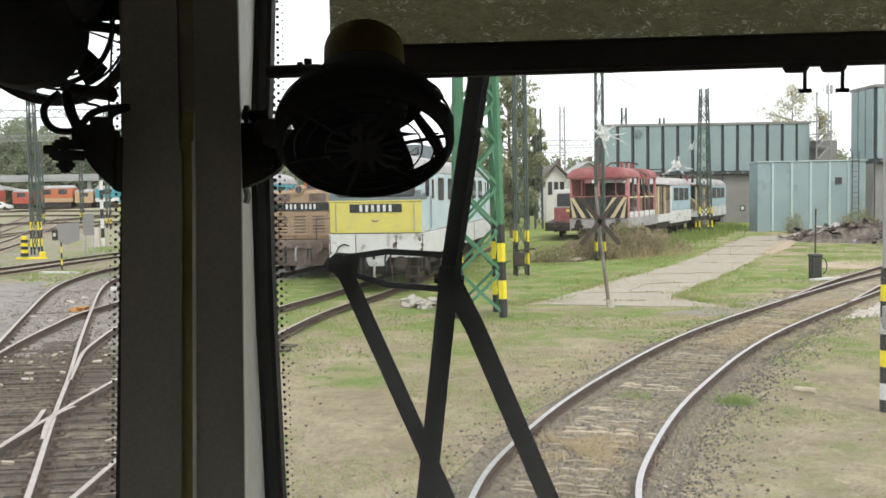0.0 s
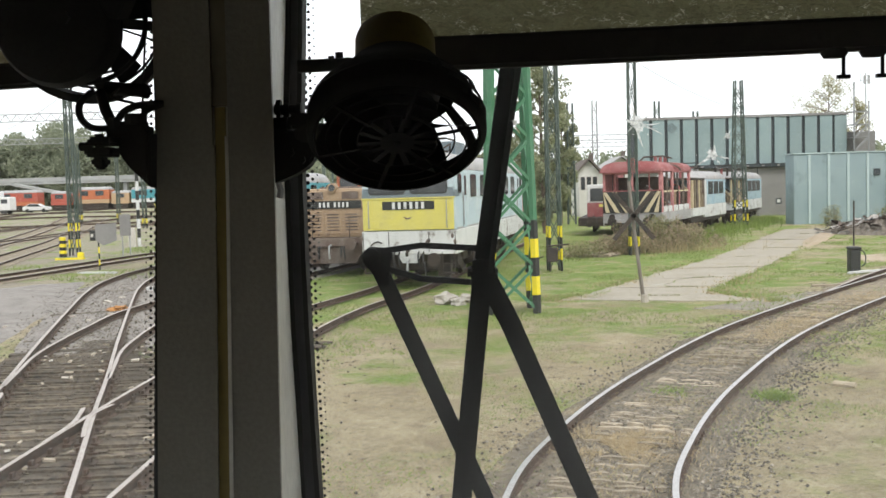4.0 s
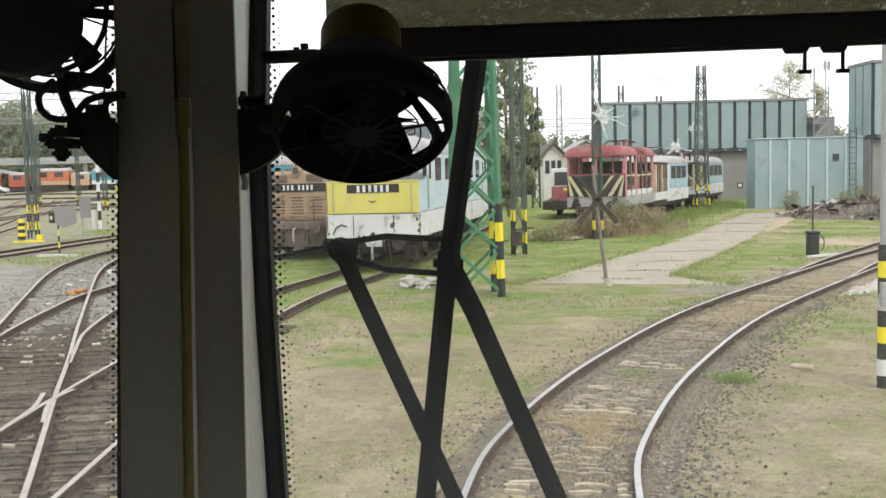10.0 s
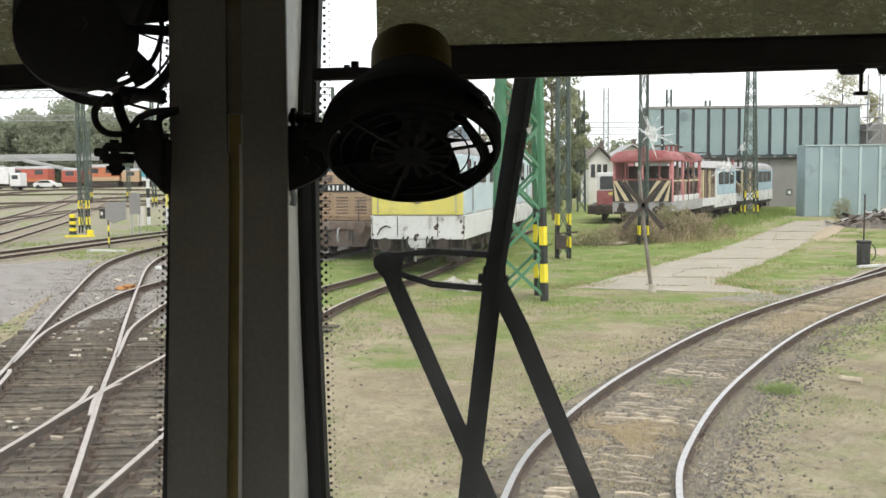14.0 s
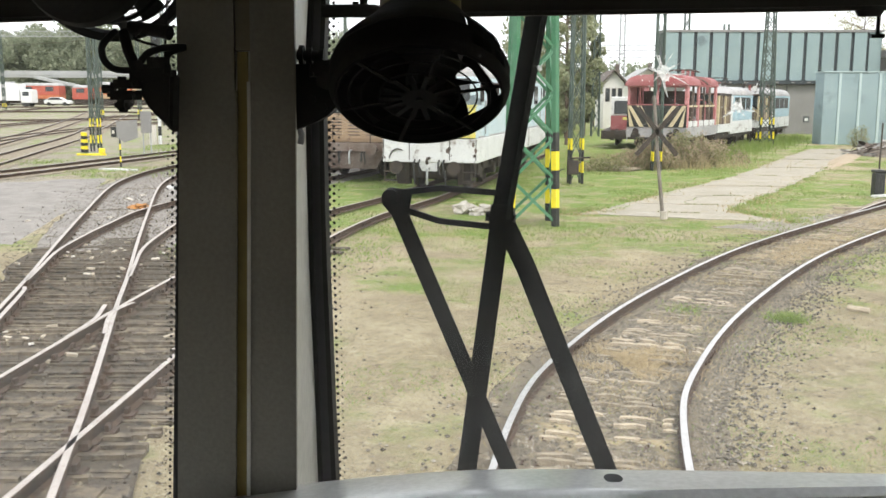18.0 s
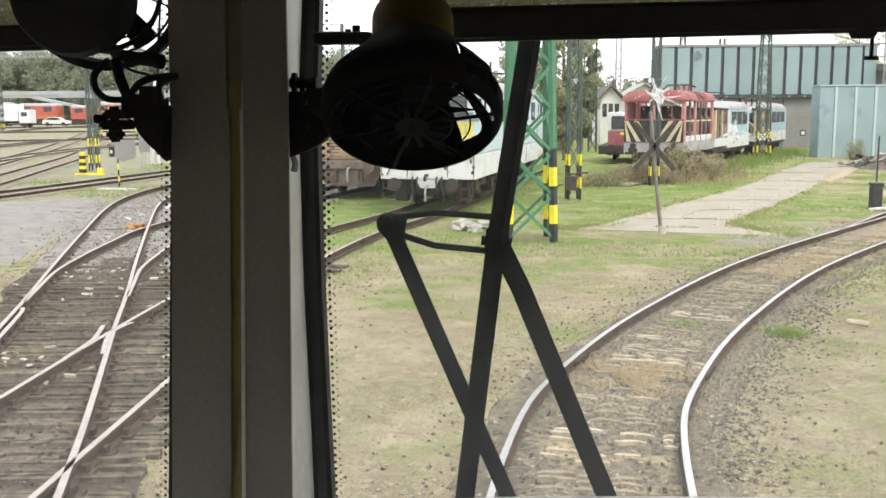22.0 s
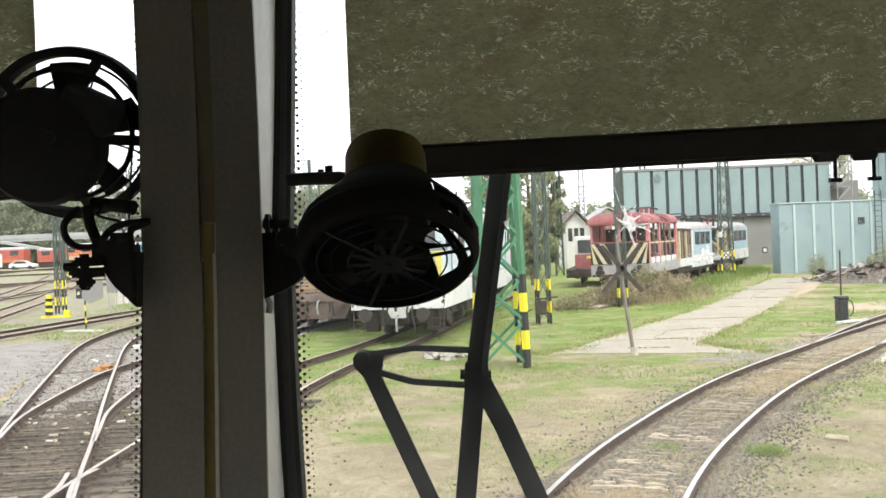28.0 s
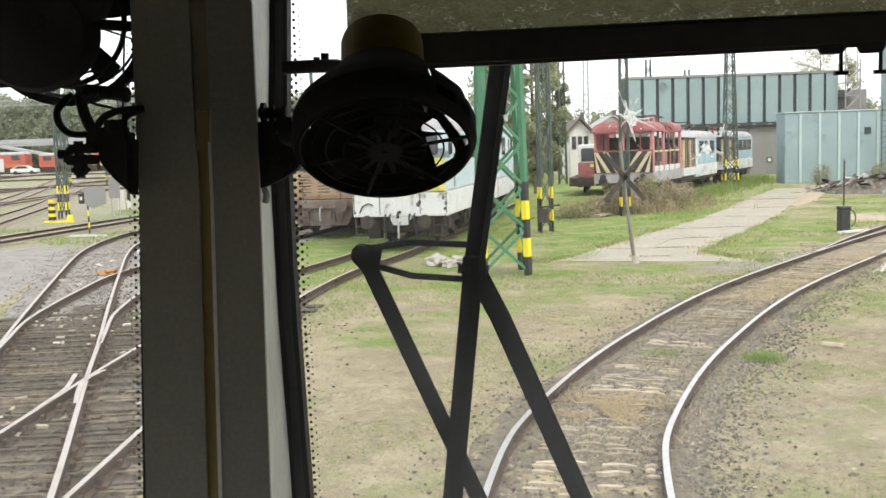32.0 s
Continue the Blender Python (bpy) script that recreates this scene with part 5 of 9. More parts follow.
def open_fan(label, hub, axis, spin):
    """A fan seen from its motor side, with an open cage of struts."""
    f = fan_base(label, hub, axis, spin, 1.0)
    bm = lathe(B(), [(0.0905, -0.018), (0.1005, -0.016), (0.1025, 0.006), (0.0985, 0.014), (0.0895, 0.006)], 64, True)
    part("shroud", bm, MOTORBLACK, f, "thick black cage ring", smooth=True)
    part("grille_ring", torus(B(), 0.083, 0.0016, 0.020, 48), FANBLACK, f, smooth=True)
    part("grille_ring", torus(B(), 0.066, 0.0016, 0.024, 48), FANBLACK, f, smooth=True)
    part("guard_ring", torus(B(), 0.075, 0.0032, -0.030, 48), FANBLACK, f, "inner guard ring", smooth=True)
    for k in range(16):
        a = k * math.pi / 8
        bm = B()
        tube(bm, [(0.02 * math.cos(a), 0.02 * math.sin(a), 0.025), (0.066 * math.cos(a), 0.066 * math.sin(a), 0.024), (0.083 * math.cos(a), 0.083 * math.sin(a), 0.020), (0.098 * math.cos(a), 0.098 * math.sin(a), 0.008)], 0.0013, 6)
        if k % 4 == 0:
            part("spoke", bm, FANBLACK, f, smooth=True)
        else:
            bm.free()
    for k in range(5):
        a = k * 2 * math.pi / 5 + 0.4
        bm = B()
        beam(bm, (0.052 * math.cos(a), 0.052 * math.sin(a), -0.050), (0.099 * math.cos(a), 0.099 * math.sin(a), -0.008), 0.012, 0.004)
        part("strut", bm, FANBLACK, f, "flat cage strut")
    fan_blades(f, 0.004)
    bm = lathe(B(), [(0.0005, -0.020), (0.055, -0.022), (0.066, -0.034), (0.067, -0.070), (0.060, -0.088), (0.045, -0.096), (0.0005, -0.098)], 40)
    shift = f.matrix_world.to_3x3().inverted() @ Vector((-0.017, 0, -0.012))
    bmesh.ops.translate(bm, verts=bm.verts, vec=shift)
    part("motor_housing", bm, MOTORBLACK, f, "black motor housing", smooth=True)
    bm = box(B(), 0.020, 0.062, -0.010, 0.050, -0.085, -0.022, bev=0.007)
    local = f.matrix_world.to_3x3().inverted()
    turn_up = math.atan2((local @ Vector((0.45, 0, 0.89))).y, (local @ Vector((0.45, 0, 0.89))).x)
    bmesh.ops.rotate(bm, verts=bm.verts, matrix=Matrix.Rotation(turn_up, 3, "Z"))
    part("motor_box", bm, MOTORBLACK, f, "black switch box on the motor")
    part("bolt", tube(B(), [(0, 0, -0.098), (0, 0, -0.106)], 0.008, 6), FANBLACK, f)
    return f


fan_r = cab_fan("black caged cab fan with an ochre motor cap, tilted downwards", (-0.046, 1.000, 2.838), (0.02, -0.565, -0.825),
                lambda a, i: (i in (0, 1, 2) and 300 < a < 354 and a % 27 > 6) or (i in (0, 1) and 6 < a < 62 and a % 28 > 6) or (i in (0, 1) and 166 < a < 202 and a % 20 > 4), 0.945)
fan_l = open_fan("black caged cab fan beside the pillar, motor side showing", (-0.425, 1.16, 3.005), (-0.10, 0.97, 0.16), 0.35)


def world_part(name, bm, material, parent, label="", smooth=False):
    """A part given in world places, under a thing that is turned."""
    bm.transform(parent.matrix_world.inverted())
    return part(name, bm, material, parent, label, smooth)


def curve3(pts, n=6):
    """A smooth line through points in space."""
    p = [Vector(q) for q in pts]
    p = [p[0] * 2 - p[1]] + p + [p[-1] * 2 - p[-2]]
    out = []
    for i in range(1, len(p) - 2):
        for k in range(n):
            t = k / n
            out.append(0.5 * ((2 * p[i]) + (p[i + 1] - p[i - 1]) * t + (2 * p[i - 1] - 5 * p[i] + 4 * p[i + 1] - p[i + 2]) * t * t + (3 * p[i] - 3 * p[i + 1] + p[i + 2] - p[i - 1]) * t ** 3))
    return out + [p[-2]]


def smooth_poly(pts):
    return [(v.x, v.z) for v in curve3([(x, 0, z) for x, z in pts], 4)]


def bolt(parent, x, y, z, r, half, axis=(0, 0, 1), seg=6, label=""):
    v = Vector(axis).normalized() * half
    c = Vector((x, y, z))
    world_part("bolt", tube(B(), [c - v, c + v], r, seg), MOTORBLACK, parent, label)


# bracket, thumb screw and support tube of the fan on the wide windscreen
world_part("bracket", bevelled(extrude_poly(B(), smooth_poly([(-0.205, 2.862), (-0.172, 2.860), (-0.152, 2.853), (-0.147, 2.840), (-0.153, 2.823), (-0.172, 2.810), (-0.205, 2.797)]), 1.118, 1.150), 0.004), MOTORBLACK, fan_r, "black mounting bracket", True)
world_part("bracket_lug", bevelled(box(B(), -0.200, -0.176, 1.112, 1.146, 2.858, 2.876), 0.004), MOTORBLACK, fan_r, "", True)
world_part("thumb_screw", tube(B(), [(-0.197, 1.135, 2.887), (-0.166, 1.132, 2.885)], 0.0062, 10), MOTORBLACK, fan_r, "thumb screw", True)
for x, r in ((-0.192, 0.0125), (-0.182, 0.0095), (-0.168, 0.0085)):
    world_part("washer", tube(B(), [(x - 0.0025, 1.135, 2.886), (x + 0.0025, 1.135, 2.886)], r, 12), MOTORBLACK, fan_r, "", True)
world_part("clamp", bevelled(box(B(), -0.178, -0.150, 1.108, 1.136, 2.862, 2.880), 0.004), MOTORBLACK, fan_r, "bracket clamp", True)
world_part("neck", tube(B(), curve3([(-0.165, 1.125, 2.858), (-0.142, 1.105, 2.856), (-0.120, 1.07, 2.850)]), 0.012, 10), MOTORBLACK, fan_r, "jointed neck", True)
world_part("arm", tube(B(), [(-0.168, 1.14, 2.9375), (-0.140, 1.14, 2.938), (-0.105, 1.12, 2.936), (-0.07, 1.08, 2.925)], 0.0078, 12), FANBLACK, fan_r, "black support tube", True)
bolt(fan_r, -0.1185, 1.136, 2.944, 0.005, 0.008)
bolt(fan_r, -0.128, 1.136, 2.942, 0.004, 0.006)
world_part("tail", tube(B(), curve3([(-0.199, 1.14, 2.802), (-0.195, 1.14, 2.792), (-0.197, 1.14, 2.782)]), 0.0042, 6), GREYSTEEL, fan_r, "grey cable end", True)
for x, z in ((-0.178, 2.835), (-0.165, 2.826)):
    bolt(fan_r, x, 1.114, z, 0.0055, 0.004, (0, 1, 0))

# bracket, clamp jaws and looped cables of the fan on the narrow windscreen
world_part("bracket", bevelled(extrude_poly(B(), smooth_poly([(-0.331, 2.799), (-0.339, 2.808), (-0.351, 2.820), (-0.361, 2.834), (-0.365, 2.849), (-0.357, 2.862), (-0.327, 2.864)]), 1.072, 1.102), 0.004), MOTORBLACK, fan_l, "black mounting bracket", True)
world_part("joint_block", bevelled(box(B(), -0.379, -0.332, 1.072, 1.108, 2.850, 2.874), 0.006), MOTORBLACK, fan_l, "jointed bracket block", True)
for z0, z1, x0 in ((2.8465, 2.8565, -0.394), (2.834, 2.8445, -0.398)):
    world_part("clamp_jaw", bevelled(box(B(), x0, -0.366, 1.056, 1.092, z0, z1), 0.003), MOTORBLACK, fan_l, "clamp jaw", True)
world_part("wing_nut", bevelled(box(B(), -0.392, -0.377, 1.060, 1.084, 2.823, 2.834), 0.003), MOTORBLACK, fan_l, "wing nut", True)
bolt(fan_l, -0.385, 1.072, 2.840, 0.0055, 0.020)
bolt(fan_l, -0.398, 1.066, 2.846, 0.005, 0.007, (1, 0, 0))
bolt(fan_l, -0.3687, 1.075, 2.872, 0.007, 0.006)
bolt(fan_l, -0.350, 1.078, 2.876, 0.0085, 0.006)
bolt(fan_l, -0.338, 1.080, 2.872, 0.006, 0.010)
world_part("stem", tube(B(), [(-0.400, 1.125, 2.912), (-0.3882, 1.105, 2.890), (-0.376, 1.095, 2.868)], 0.0062, 10), MOTORBLACK, fan_l, "slanting support stem", True)
world_part("cable", tube(B(), curve3([(-0.404, 1.11, 2.912), (-0.4055, 1.10, 2.9072), (-0.4125, 1.09, 2.8947), (-0.4115, 1.09, 2.8801), (-0.4025, 1.09, 2.8702), (-0.3898, 1.09, 2.8673), (-0.3756, 1.09, 2.8690), (-0.3674, 1.085, 2.8768), (-0.3566, 1.08, 2.886), (-0.3422, 1.08, 2.8913), (-0.3293, 1.085, 2.8930), (-0.316, 1.09, 2.8935)]), 0.0040, 8), RUBBER, fan_l, "looped black cable", True)
world_part("cable", tube(B(), curve3([(-0.370, 1.10, 2.914), (-0.3749, 1.09, 2.9035), (-0.3631, 1.09, 2.8985), (-0.3504, 1.09, 2.8950), (-0.3373, 1.09, 2.8873)]), 0.0018, 6), RUBBER, fan_l, "thin black cable", True)
world_part("cable", tube(B(), curve3([(-0.318, 1.09, 2.8930), (-0.3349, 1.085, 2.8851), (-0.3394, 1.085, 2.8715), (-0.3426, 1.085, 2.8607)]), 0.0036, 6), RUBBER, fan_l, "short black cable", True)
world_part("tube", tube(B(), [(-0.395, 1.135, 2.919), (-0.345, 1.12, 2.9115)], 0.0078, 12), MOTORBLACK, fan_l, "black support tube", True)
world_part("tube_cap", tube(B(), [(-0.3475, 1.121, 2.9118), (-0.3435, 1.12, 2.9112)], 0.0088, 12), MOTORBLACK, fan_l, "", True)
world_part("cord", tube(B(), [(-0.352, 1.16, 3.02), (-0.352, 1.12, 2.87)], 0.0013, 5), RUBBER, fan_l, "thin hanging cord")

# ---- roller blinds ----


def roller_blind(label, x0, x1, zb0, zb1, bar, hooks):
    b = thing("roller_blind", label, "blind", "cab blinds")
    bm = B()
    cols = []
    n = 60
    for i in range(n + 1):
        x = x0 + (x1 - x0) * i / n
        zb = zb0 + (zb1 - zb0) * i / n
        cols.append([bm.verts.new((x, 1.245 + 0.0025 * noise.noise((x * 14, z * 9, 1)), z)) for z in [zb + (3.52 - zb) * k / 24 for k in range(25)]])
    for u, v in zip(cols[:-1], cols[1:]):
        for k in range(24):
            bm.faces.new((u[k], v[k], v[k + 1], u[k + 1]))
    bmesh.ops.solidify(bm, geom=list(bm.faces), thickness=0.001)
    part("fabric", bm, BLIND, b, "olive crinkled fabric", smooth=True)
    bm = B()
    beam(bm, (bar[0], 1.236, (bar[1] + bar[2]) / 2), (bar[3], 1.236, (bar[4] + bar[5]) / 2), 0.022, bar[2] - bar[1])
    bmesh.ops.bevel(bm, geom=list(bm.edges), offset=0.005, segments=3, affect="EDGES")
    part("bottom_bar", bm, BLINDBAR, b, "dark bottom bar", smooth=True)
    bm = B()
    tube(bm, [(x0 - 0.02, 1.22, 3.53), (x1 + 0.02, 1.22, 3.53)], 0.024, 16)
    part("roller", bm, BLINDBAR, b, "", True)
    for x in hooks:
        bm = B()
        tube(bm, [(x, 1.236, 2.955), (x, 1.236, 2.918)], 0.0026, 8)
        beam(bm, (x - 0.008, 1.236, 2.916), (x + 0.008, 1.236, 2.916), 0.006, 0.005)
        part("hook", bm, RUBBER, b, "small black hook")
        bm = lathe(B(), [(0.0005, 0.0), (0.014, 0.0), (0.018, 0.006), (0.018, 0.014), (0.0005, 0.014)], 16)
        for v in bm.verts:
            v.co = Vector((v.co.x + x - 0.012, v.co.y * 0.5 + 1.236, v.co.z + 2.940))
        part("hook_mount", bm, RUBBER, b, "", True)
    return b


roller_blind("olive fabric sun blind pulled half down over the windscreen", -0.101, 1.60, 2.972, 2.998, (-0.02, 2.939, 2.982, 1.60, 2.962, 3.010), [0.519, 0.569])
roller_blind("olive fabric sun blind over the narrow windscreen", -1.05, -0.500, 2.945, 2.960, (-1.05, 2.918, 2.950, -0.500, 2.935, 2.967), [])

# ---- windscreen wiper ----
wiper = thing("windscreen_wiper", "black pantograph windscreen wiper with worn paint", "wiper")


def plate_bar(pts, w, y, t):
    bm = B()
    for a, b in zip(pts[:-1], pts[1:]):
        a, b = Vector((a[0], 0, a[1])), Vector((b[0], 0, b[1]))
        d = (b - a).normalized()
        s = Vector((d.z, 0, -d.x)) * w / 2
        extrude_poly(bm, [((a - s).x, (a - s).z), ((a + s).x, (a + s).z), ((b + s).x, (b + s).z), ((b - s).x, (b - s).z)], y - t, y + t)
    for p in pts[1:-1]:
        tube(bm, [(p[0], y - t, p[1]), (p[0], y + t, p[1])], w / 2, 12)
    return bm


part("blade_spine", bevelled(plate_bar([(0.113, 3.02), (0.055, 2.657), (-0.012, 2.10)], 0.030, 1.45, 0.008), 0.002), WIPERBLACK, wiper, "black blade spine", True)
part("rubber", plate_bar([(0.126, 3.02), (0.066, 2.657)], 0.008, 1.438, 0.006), RUBBER, wiper, "rubber wiping edge")
part("arm", plate_bar([(-0.108, 2.678), (0.152, 2.06)], 0.025, 1.462, 0.004), WIPERBLACK, wiper, "slim black arm")
part("arm", plate_bar([(0.062, 2.648), (0.095, 2.580), (0.320, 2.03)], 0.031, 1.458, 0.005), WIPERBLACK, wiper, "broad black arm")
part("link", plate_bar([(-0.114, 2.693), (-0.038, 2.702), (0.050, 2.695)], 0.009, 1.452, 0.004), WIPERBLACK, wiper, "bent link bar")
part("link", plate_bar([(-0.092, 2.668), (-0.039, 2.651), (0.040, 2.643)], 0.009, 1.452, 0.004), WIPERBLACK, wiper, "bent link bar")
part("joint_plate", bevelled(extrude_poly(B(), [(-0.128, 2.678), (-0.128, 2.692), (-0.118, 2.702), (-0.080, 2.699), (-0.085, 2.672), (-0.090, 2.640), (-0.108, 2.655)], 1.446, 1.456), 0.002), WIPERBLACK, wiper, "joint plate", True)
for x, z, r in ((-0.114, 2.688, 0.013), (0.055, 2.657, 0.012)):
    part("pivot", tube(B(), [(x, 1.436, z), (x, 1.470, z)], r, 16), WIPERBLACK, wiper, "pivot bolt", True)
for x, z in ((0.150, 2.045), (0.322, 2.015)):
    part("spindle", tube(B(), [(x, 1.415, z - 0.02), (x, 1.480, z - 0.02)], 0.022, 14), WIPERBLACK, wiper, "wiper spindle", True)
part("bolt", tube(B(), [(0.032, 1.445, 2.660), (0.078, 1.445, 2.657)], 0.0075, 8), WIPERBLACK, wiper, "cross bolt", True)
part("clip", bevelled(extrude_poly(B(), [(0.036, 2.640), (0.072, 2.636), (0.074, 2.676), (0.040, 2.680)], 1.434, 1.448), 0.002), WIPERBLACK, wiper, "clip", True)


nearer = Matrix.Translation((0, 0, 2.8)) @ Matrix.Scale(0.9655, 4) @ Matrix.Translation((0, 0, -2.8))
for o in wiper.children:
    o.data.transform(nearer)


def splash(x, z, size, seed, fingers):
    """A dried splat: a ragged star with flung fingers, a thin film round it and stray drops."""
    r = random.Random(seed)
    bm = B()
    layer = [0]

    def flat(pts):
        layer[0] += 1
        bm.faces.new([bm.verts.new((px, 1.3790 + 0.00006 * layer[0], pz)) for px, pz in pts])
    for ox, oz, sc in ((0, 0, 0.34), (0.12, -0.2, 0.24), (-0.14, 0.18, 0.2)):
        ph = r.uniform(0, 9)
        ring = []
        for k in range(36):
            a = k * math.pi / 18
            d = sc * size * (0.75 + 0.9 * abs(noise.noise((math.cos(a) * 3.2, math.sin(a) * 3.2, ph))))
            ring.append((x + ox * size + d * math.cos(a), z + oz * size + d * 1.15 * math.sin(a)))
        flat(ring)
    for dx, dz, w in fingers:
        n = 7
        a = math.atan2(dz, dx)
        nx, nz = -math.sin(a), math.cos(a)
        bend = r.uniform(-0.12, 0.12)
        left, right = [], []
        for k in range(n + 1):
            f = k / n
            c = bend * math.sin(math.pi * f) * size
            half = size * w * (1 - f) ** 0.6 * r.uniform(0.6, 1.25) * (0.5 if k == n else 1.0)
            px, pz = x + dx * size * f + nx * c, z + dz * size * f + nz * c
            left.append((px + nx * half, pz + nz * half))
            right.append((px - nx * half, pz - nz * half))
        flat(left + right[::-1])
    for _ in range(22):
        a, d = r.uniform(0, 6.28), size * r.uniform(0.5, 1.5)
        cx, cz, q = x + d * math.cos(a), z + d * math.sin(a), size * r.uniform(0.012, 0.045)
        flat([(cx + q * math.cos(e), cz + q * math.sin(e)) for e in (0, 1.3, 2.5, 3.9, 5.2)])
    return top("splash_mark", bm, SPLASH, "dried white splash on the outside of the windscreen", "stain", "splashes on the glass", "stuff")


splash(0.281, 2.874, 0.028, 3, ((-0.25, 0.9, 0.10), (-0.75, 2.1, 0.035), (1.3, 0.0, 0.05), (1.5, -0.75, 0.045), (0.3, -1.3, 0.11), (0.9, 0.5, 0.06), (-0.7, 0.35, 0.10), (0.5, 1.0, 0.04), (1.1, -0.3, 0.04), (-0.5, -0.5, 0.08)))
splash(0.389, 2.826, 0.019, 8, ((-1.2, -0.8, 0.16), (1.3, -0.35, 0.13), (0.1, 0.7, 0.16), (0.6, -0.8, 0.08), (-0.5, 0.3, 0.1)))
splash(0.411, 2.852, 0.010, 11, ((0.5, 1.0, 0.10), (-0.7, -0.6, 0.10), (0.9, -0.2, 0.08)))
splash(0.105, 2.880, 0.010, 12, ((0.6, 1.0, 0.10), (-0.9, 0.3, 0.08), (0.2, -1.2, 0.08)))
splash(-0.503, 2.853, 0.013, 4, ((-0.9, 0.8, 0.05), (0.8, -0.7, 0.09), (1.2, -0.4, 0.06), (-0.3, -1.0, 0.05), (0.1, 1.1, 0.05)))

# ---- halls ----


def wall_box(name, parent, material, dims, label="", bev=0.0):
    bm = B()
    box(bm, *dims, bev=bev)
    return part(name, bm, material, parent, label)


PANEL_CACHE = {}


def panel_at(parent, x0, x1, y, z0, z1, material, name="panel", depth=0.12, bev=0.03):
    key = (round(x1 - x0, 3), round(z1 - z0, 3), material.name, name)
    if key not in PANEL_CACHE:
        bm = B()
        box(bm, 0, x1 - x0, -depth, 0, 0, z1 - z0, bev=bev)
        PANEL_CACHE[key] = mesh_of(name, bm, material)
    o = new(name, PANEL_CACHE[key])
    o.parent = parent
    o.location = (x0, y, z0)
    return o


def hung_panel(w, h):
    """A cladding panel whose lower corners are rounded off."""
    c = 0.16
    low = [(w - c + c * math.sin(a), c - c * math.cos(a)) for a in (0, 0.5, 1.05, 1.57)]
    poly = [(c - c * math.sin(a), c - c * math.cos(a)) for a in (1.57, 1.05, 0.5, 0)] + low + [(w, h), (0, h)]
    return mesh_of("panel", extrude_poly(B(), poly, -0.12, 0.0), TEALPANEL)


def workshop_hall(label, x0, x1, y, roof, deep, w=1.33, foot=4.75, n=None):
    h = thing("workshop_hall", label, "hall", "workshop halls")
    wall_box("wall", h, HALLDARK, (x0, x1, y + 0.5, y + deep, 0.0 - 0.4, roof - 0.15), "dark steel frame wall")
    wall_box("roof", h, HALLGREY, (x0 - 0.1, x1 + 0.1, y + 0.3, y + deep + 0.2, roof - 0.148, roof + 0.05), "flat roof edge")
    wall_box("ledge", h, HALLDARK, (x0, x1, y - 0.02, y + 0.498, foot - 0.30, foot - 0.03), "dark ledge under the panels")
    n = n or int((x1 - x0) / w)
    mesh = hung_panel(w - 0.29, roof - 0.18 - foot)
    for k in range(n):
        a = x0 + k * w
        o = new("panel", mesh)
        o.parent = h
        o.location = (a + 0.145, y + 0.49, foot)
        if k % 2 == 0:
            panel_at(h, a + 0.03, a + 2 * w - 0.03, y + 0.49, -0.15, foot - 0.33, HALLGREY, "door_leaf", 0.06, 0.015)
        panel_at(h, a + 0.2, a + 0.42, y - 0.021, foot - 0.25, foot - 0.11, HALLGREY, "bracket", 0.12, 0.01)
    return h


hall_a = workshop_hall("long workshop hall with light blue panels over grey folding doors", 16.25, 34.4, 82.0, 8.5, 3.0, 1.31, 4.36, 13)
wall_box("end_panel", hall_a, TEALPANEL, (33.36, 34.38, 82.37, 82.49, 4.36, 8.32), "plain end panel", bev=0.02)
notice = wall_box("notice", hall_a, HALLDARK, (28.25, 28.75, 82.40, 82.428, 0.85, 1.35), "small dark framed notice")
wall_box("sheet", notice, WHITEP, (28.36, 28.64, 82.385, 82.398, 0.96, 1.24), "white sheet")
hall_b = workshop_hall("taller workshop hall with light blue panels over grey doors", 32.4, 76.3, 66.0, 9.9, 4.0)
bm = B()
for k in range(3):
    box(bm, 32.28, 32.395, 66.6 + k * 1.15, 67.6 + k * 1.15, 4.75, 9.7, bev=0.02)
part("end_panels", bm, TEALPANEL, hall_b, "light blue panels on the end wall")
wall_box("end_cladding", hall_b, HALLGREY, (32.30, 32.395, 66.5, 70.0, -0.15, 4.42), "grey end cladding", bev=0.01)
# company mark as a plain lozenge
bm = B()
for s, t in ((0.42, 0.34), (0.20, 0.12)):
    for k in range(4):
        a, b = k * math.pi / 2, (k + 1) * math.pi / 2
        beam(bm, (19.35 + s * math.cos(a), 82.35, 7.62 + s * math.sin(a)), (19.35 + s * math.cos(b), 82.35, 7.62 + s * math.sin(b)), 0.05, 0.07)
part("emblem", bm, SLATE, hall_a, "small dark lozenge emblem")
# stair tower on the roof end
for z in (5.2, 6.3, 7.4, 8.5):
    wall_box("landing", hall_a, GREYSTEEL, (34.65, 36.0, 81.6, 83, z, z + 0.06), "steel landing")
for x in (34.7, 35.95):
    wall_box("post", hall_a, GREYSTEEL, (x - 0.05, x + 0.05, 81.6, 81.7, 0, 11.0 if x < 35 else 9.4), "steel stair post")
for z in (5.2, 6.3, 7.4):
    part("stringer", beam(B(), (34.75, 81.65, z), (35.9, 81.65, z + 1.1), 0.08, 0.15), GREYSTEEL, hall_a, "stair stringer")
wall_box("annex", hall_a, HALLGREY, (34.65, 37.2, 83.2, 90, -0.2, 6.9), "grey stair annex")

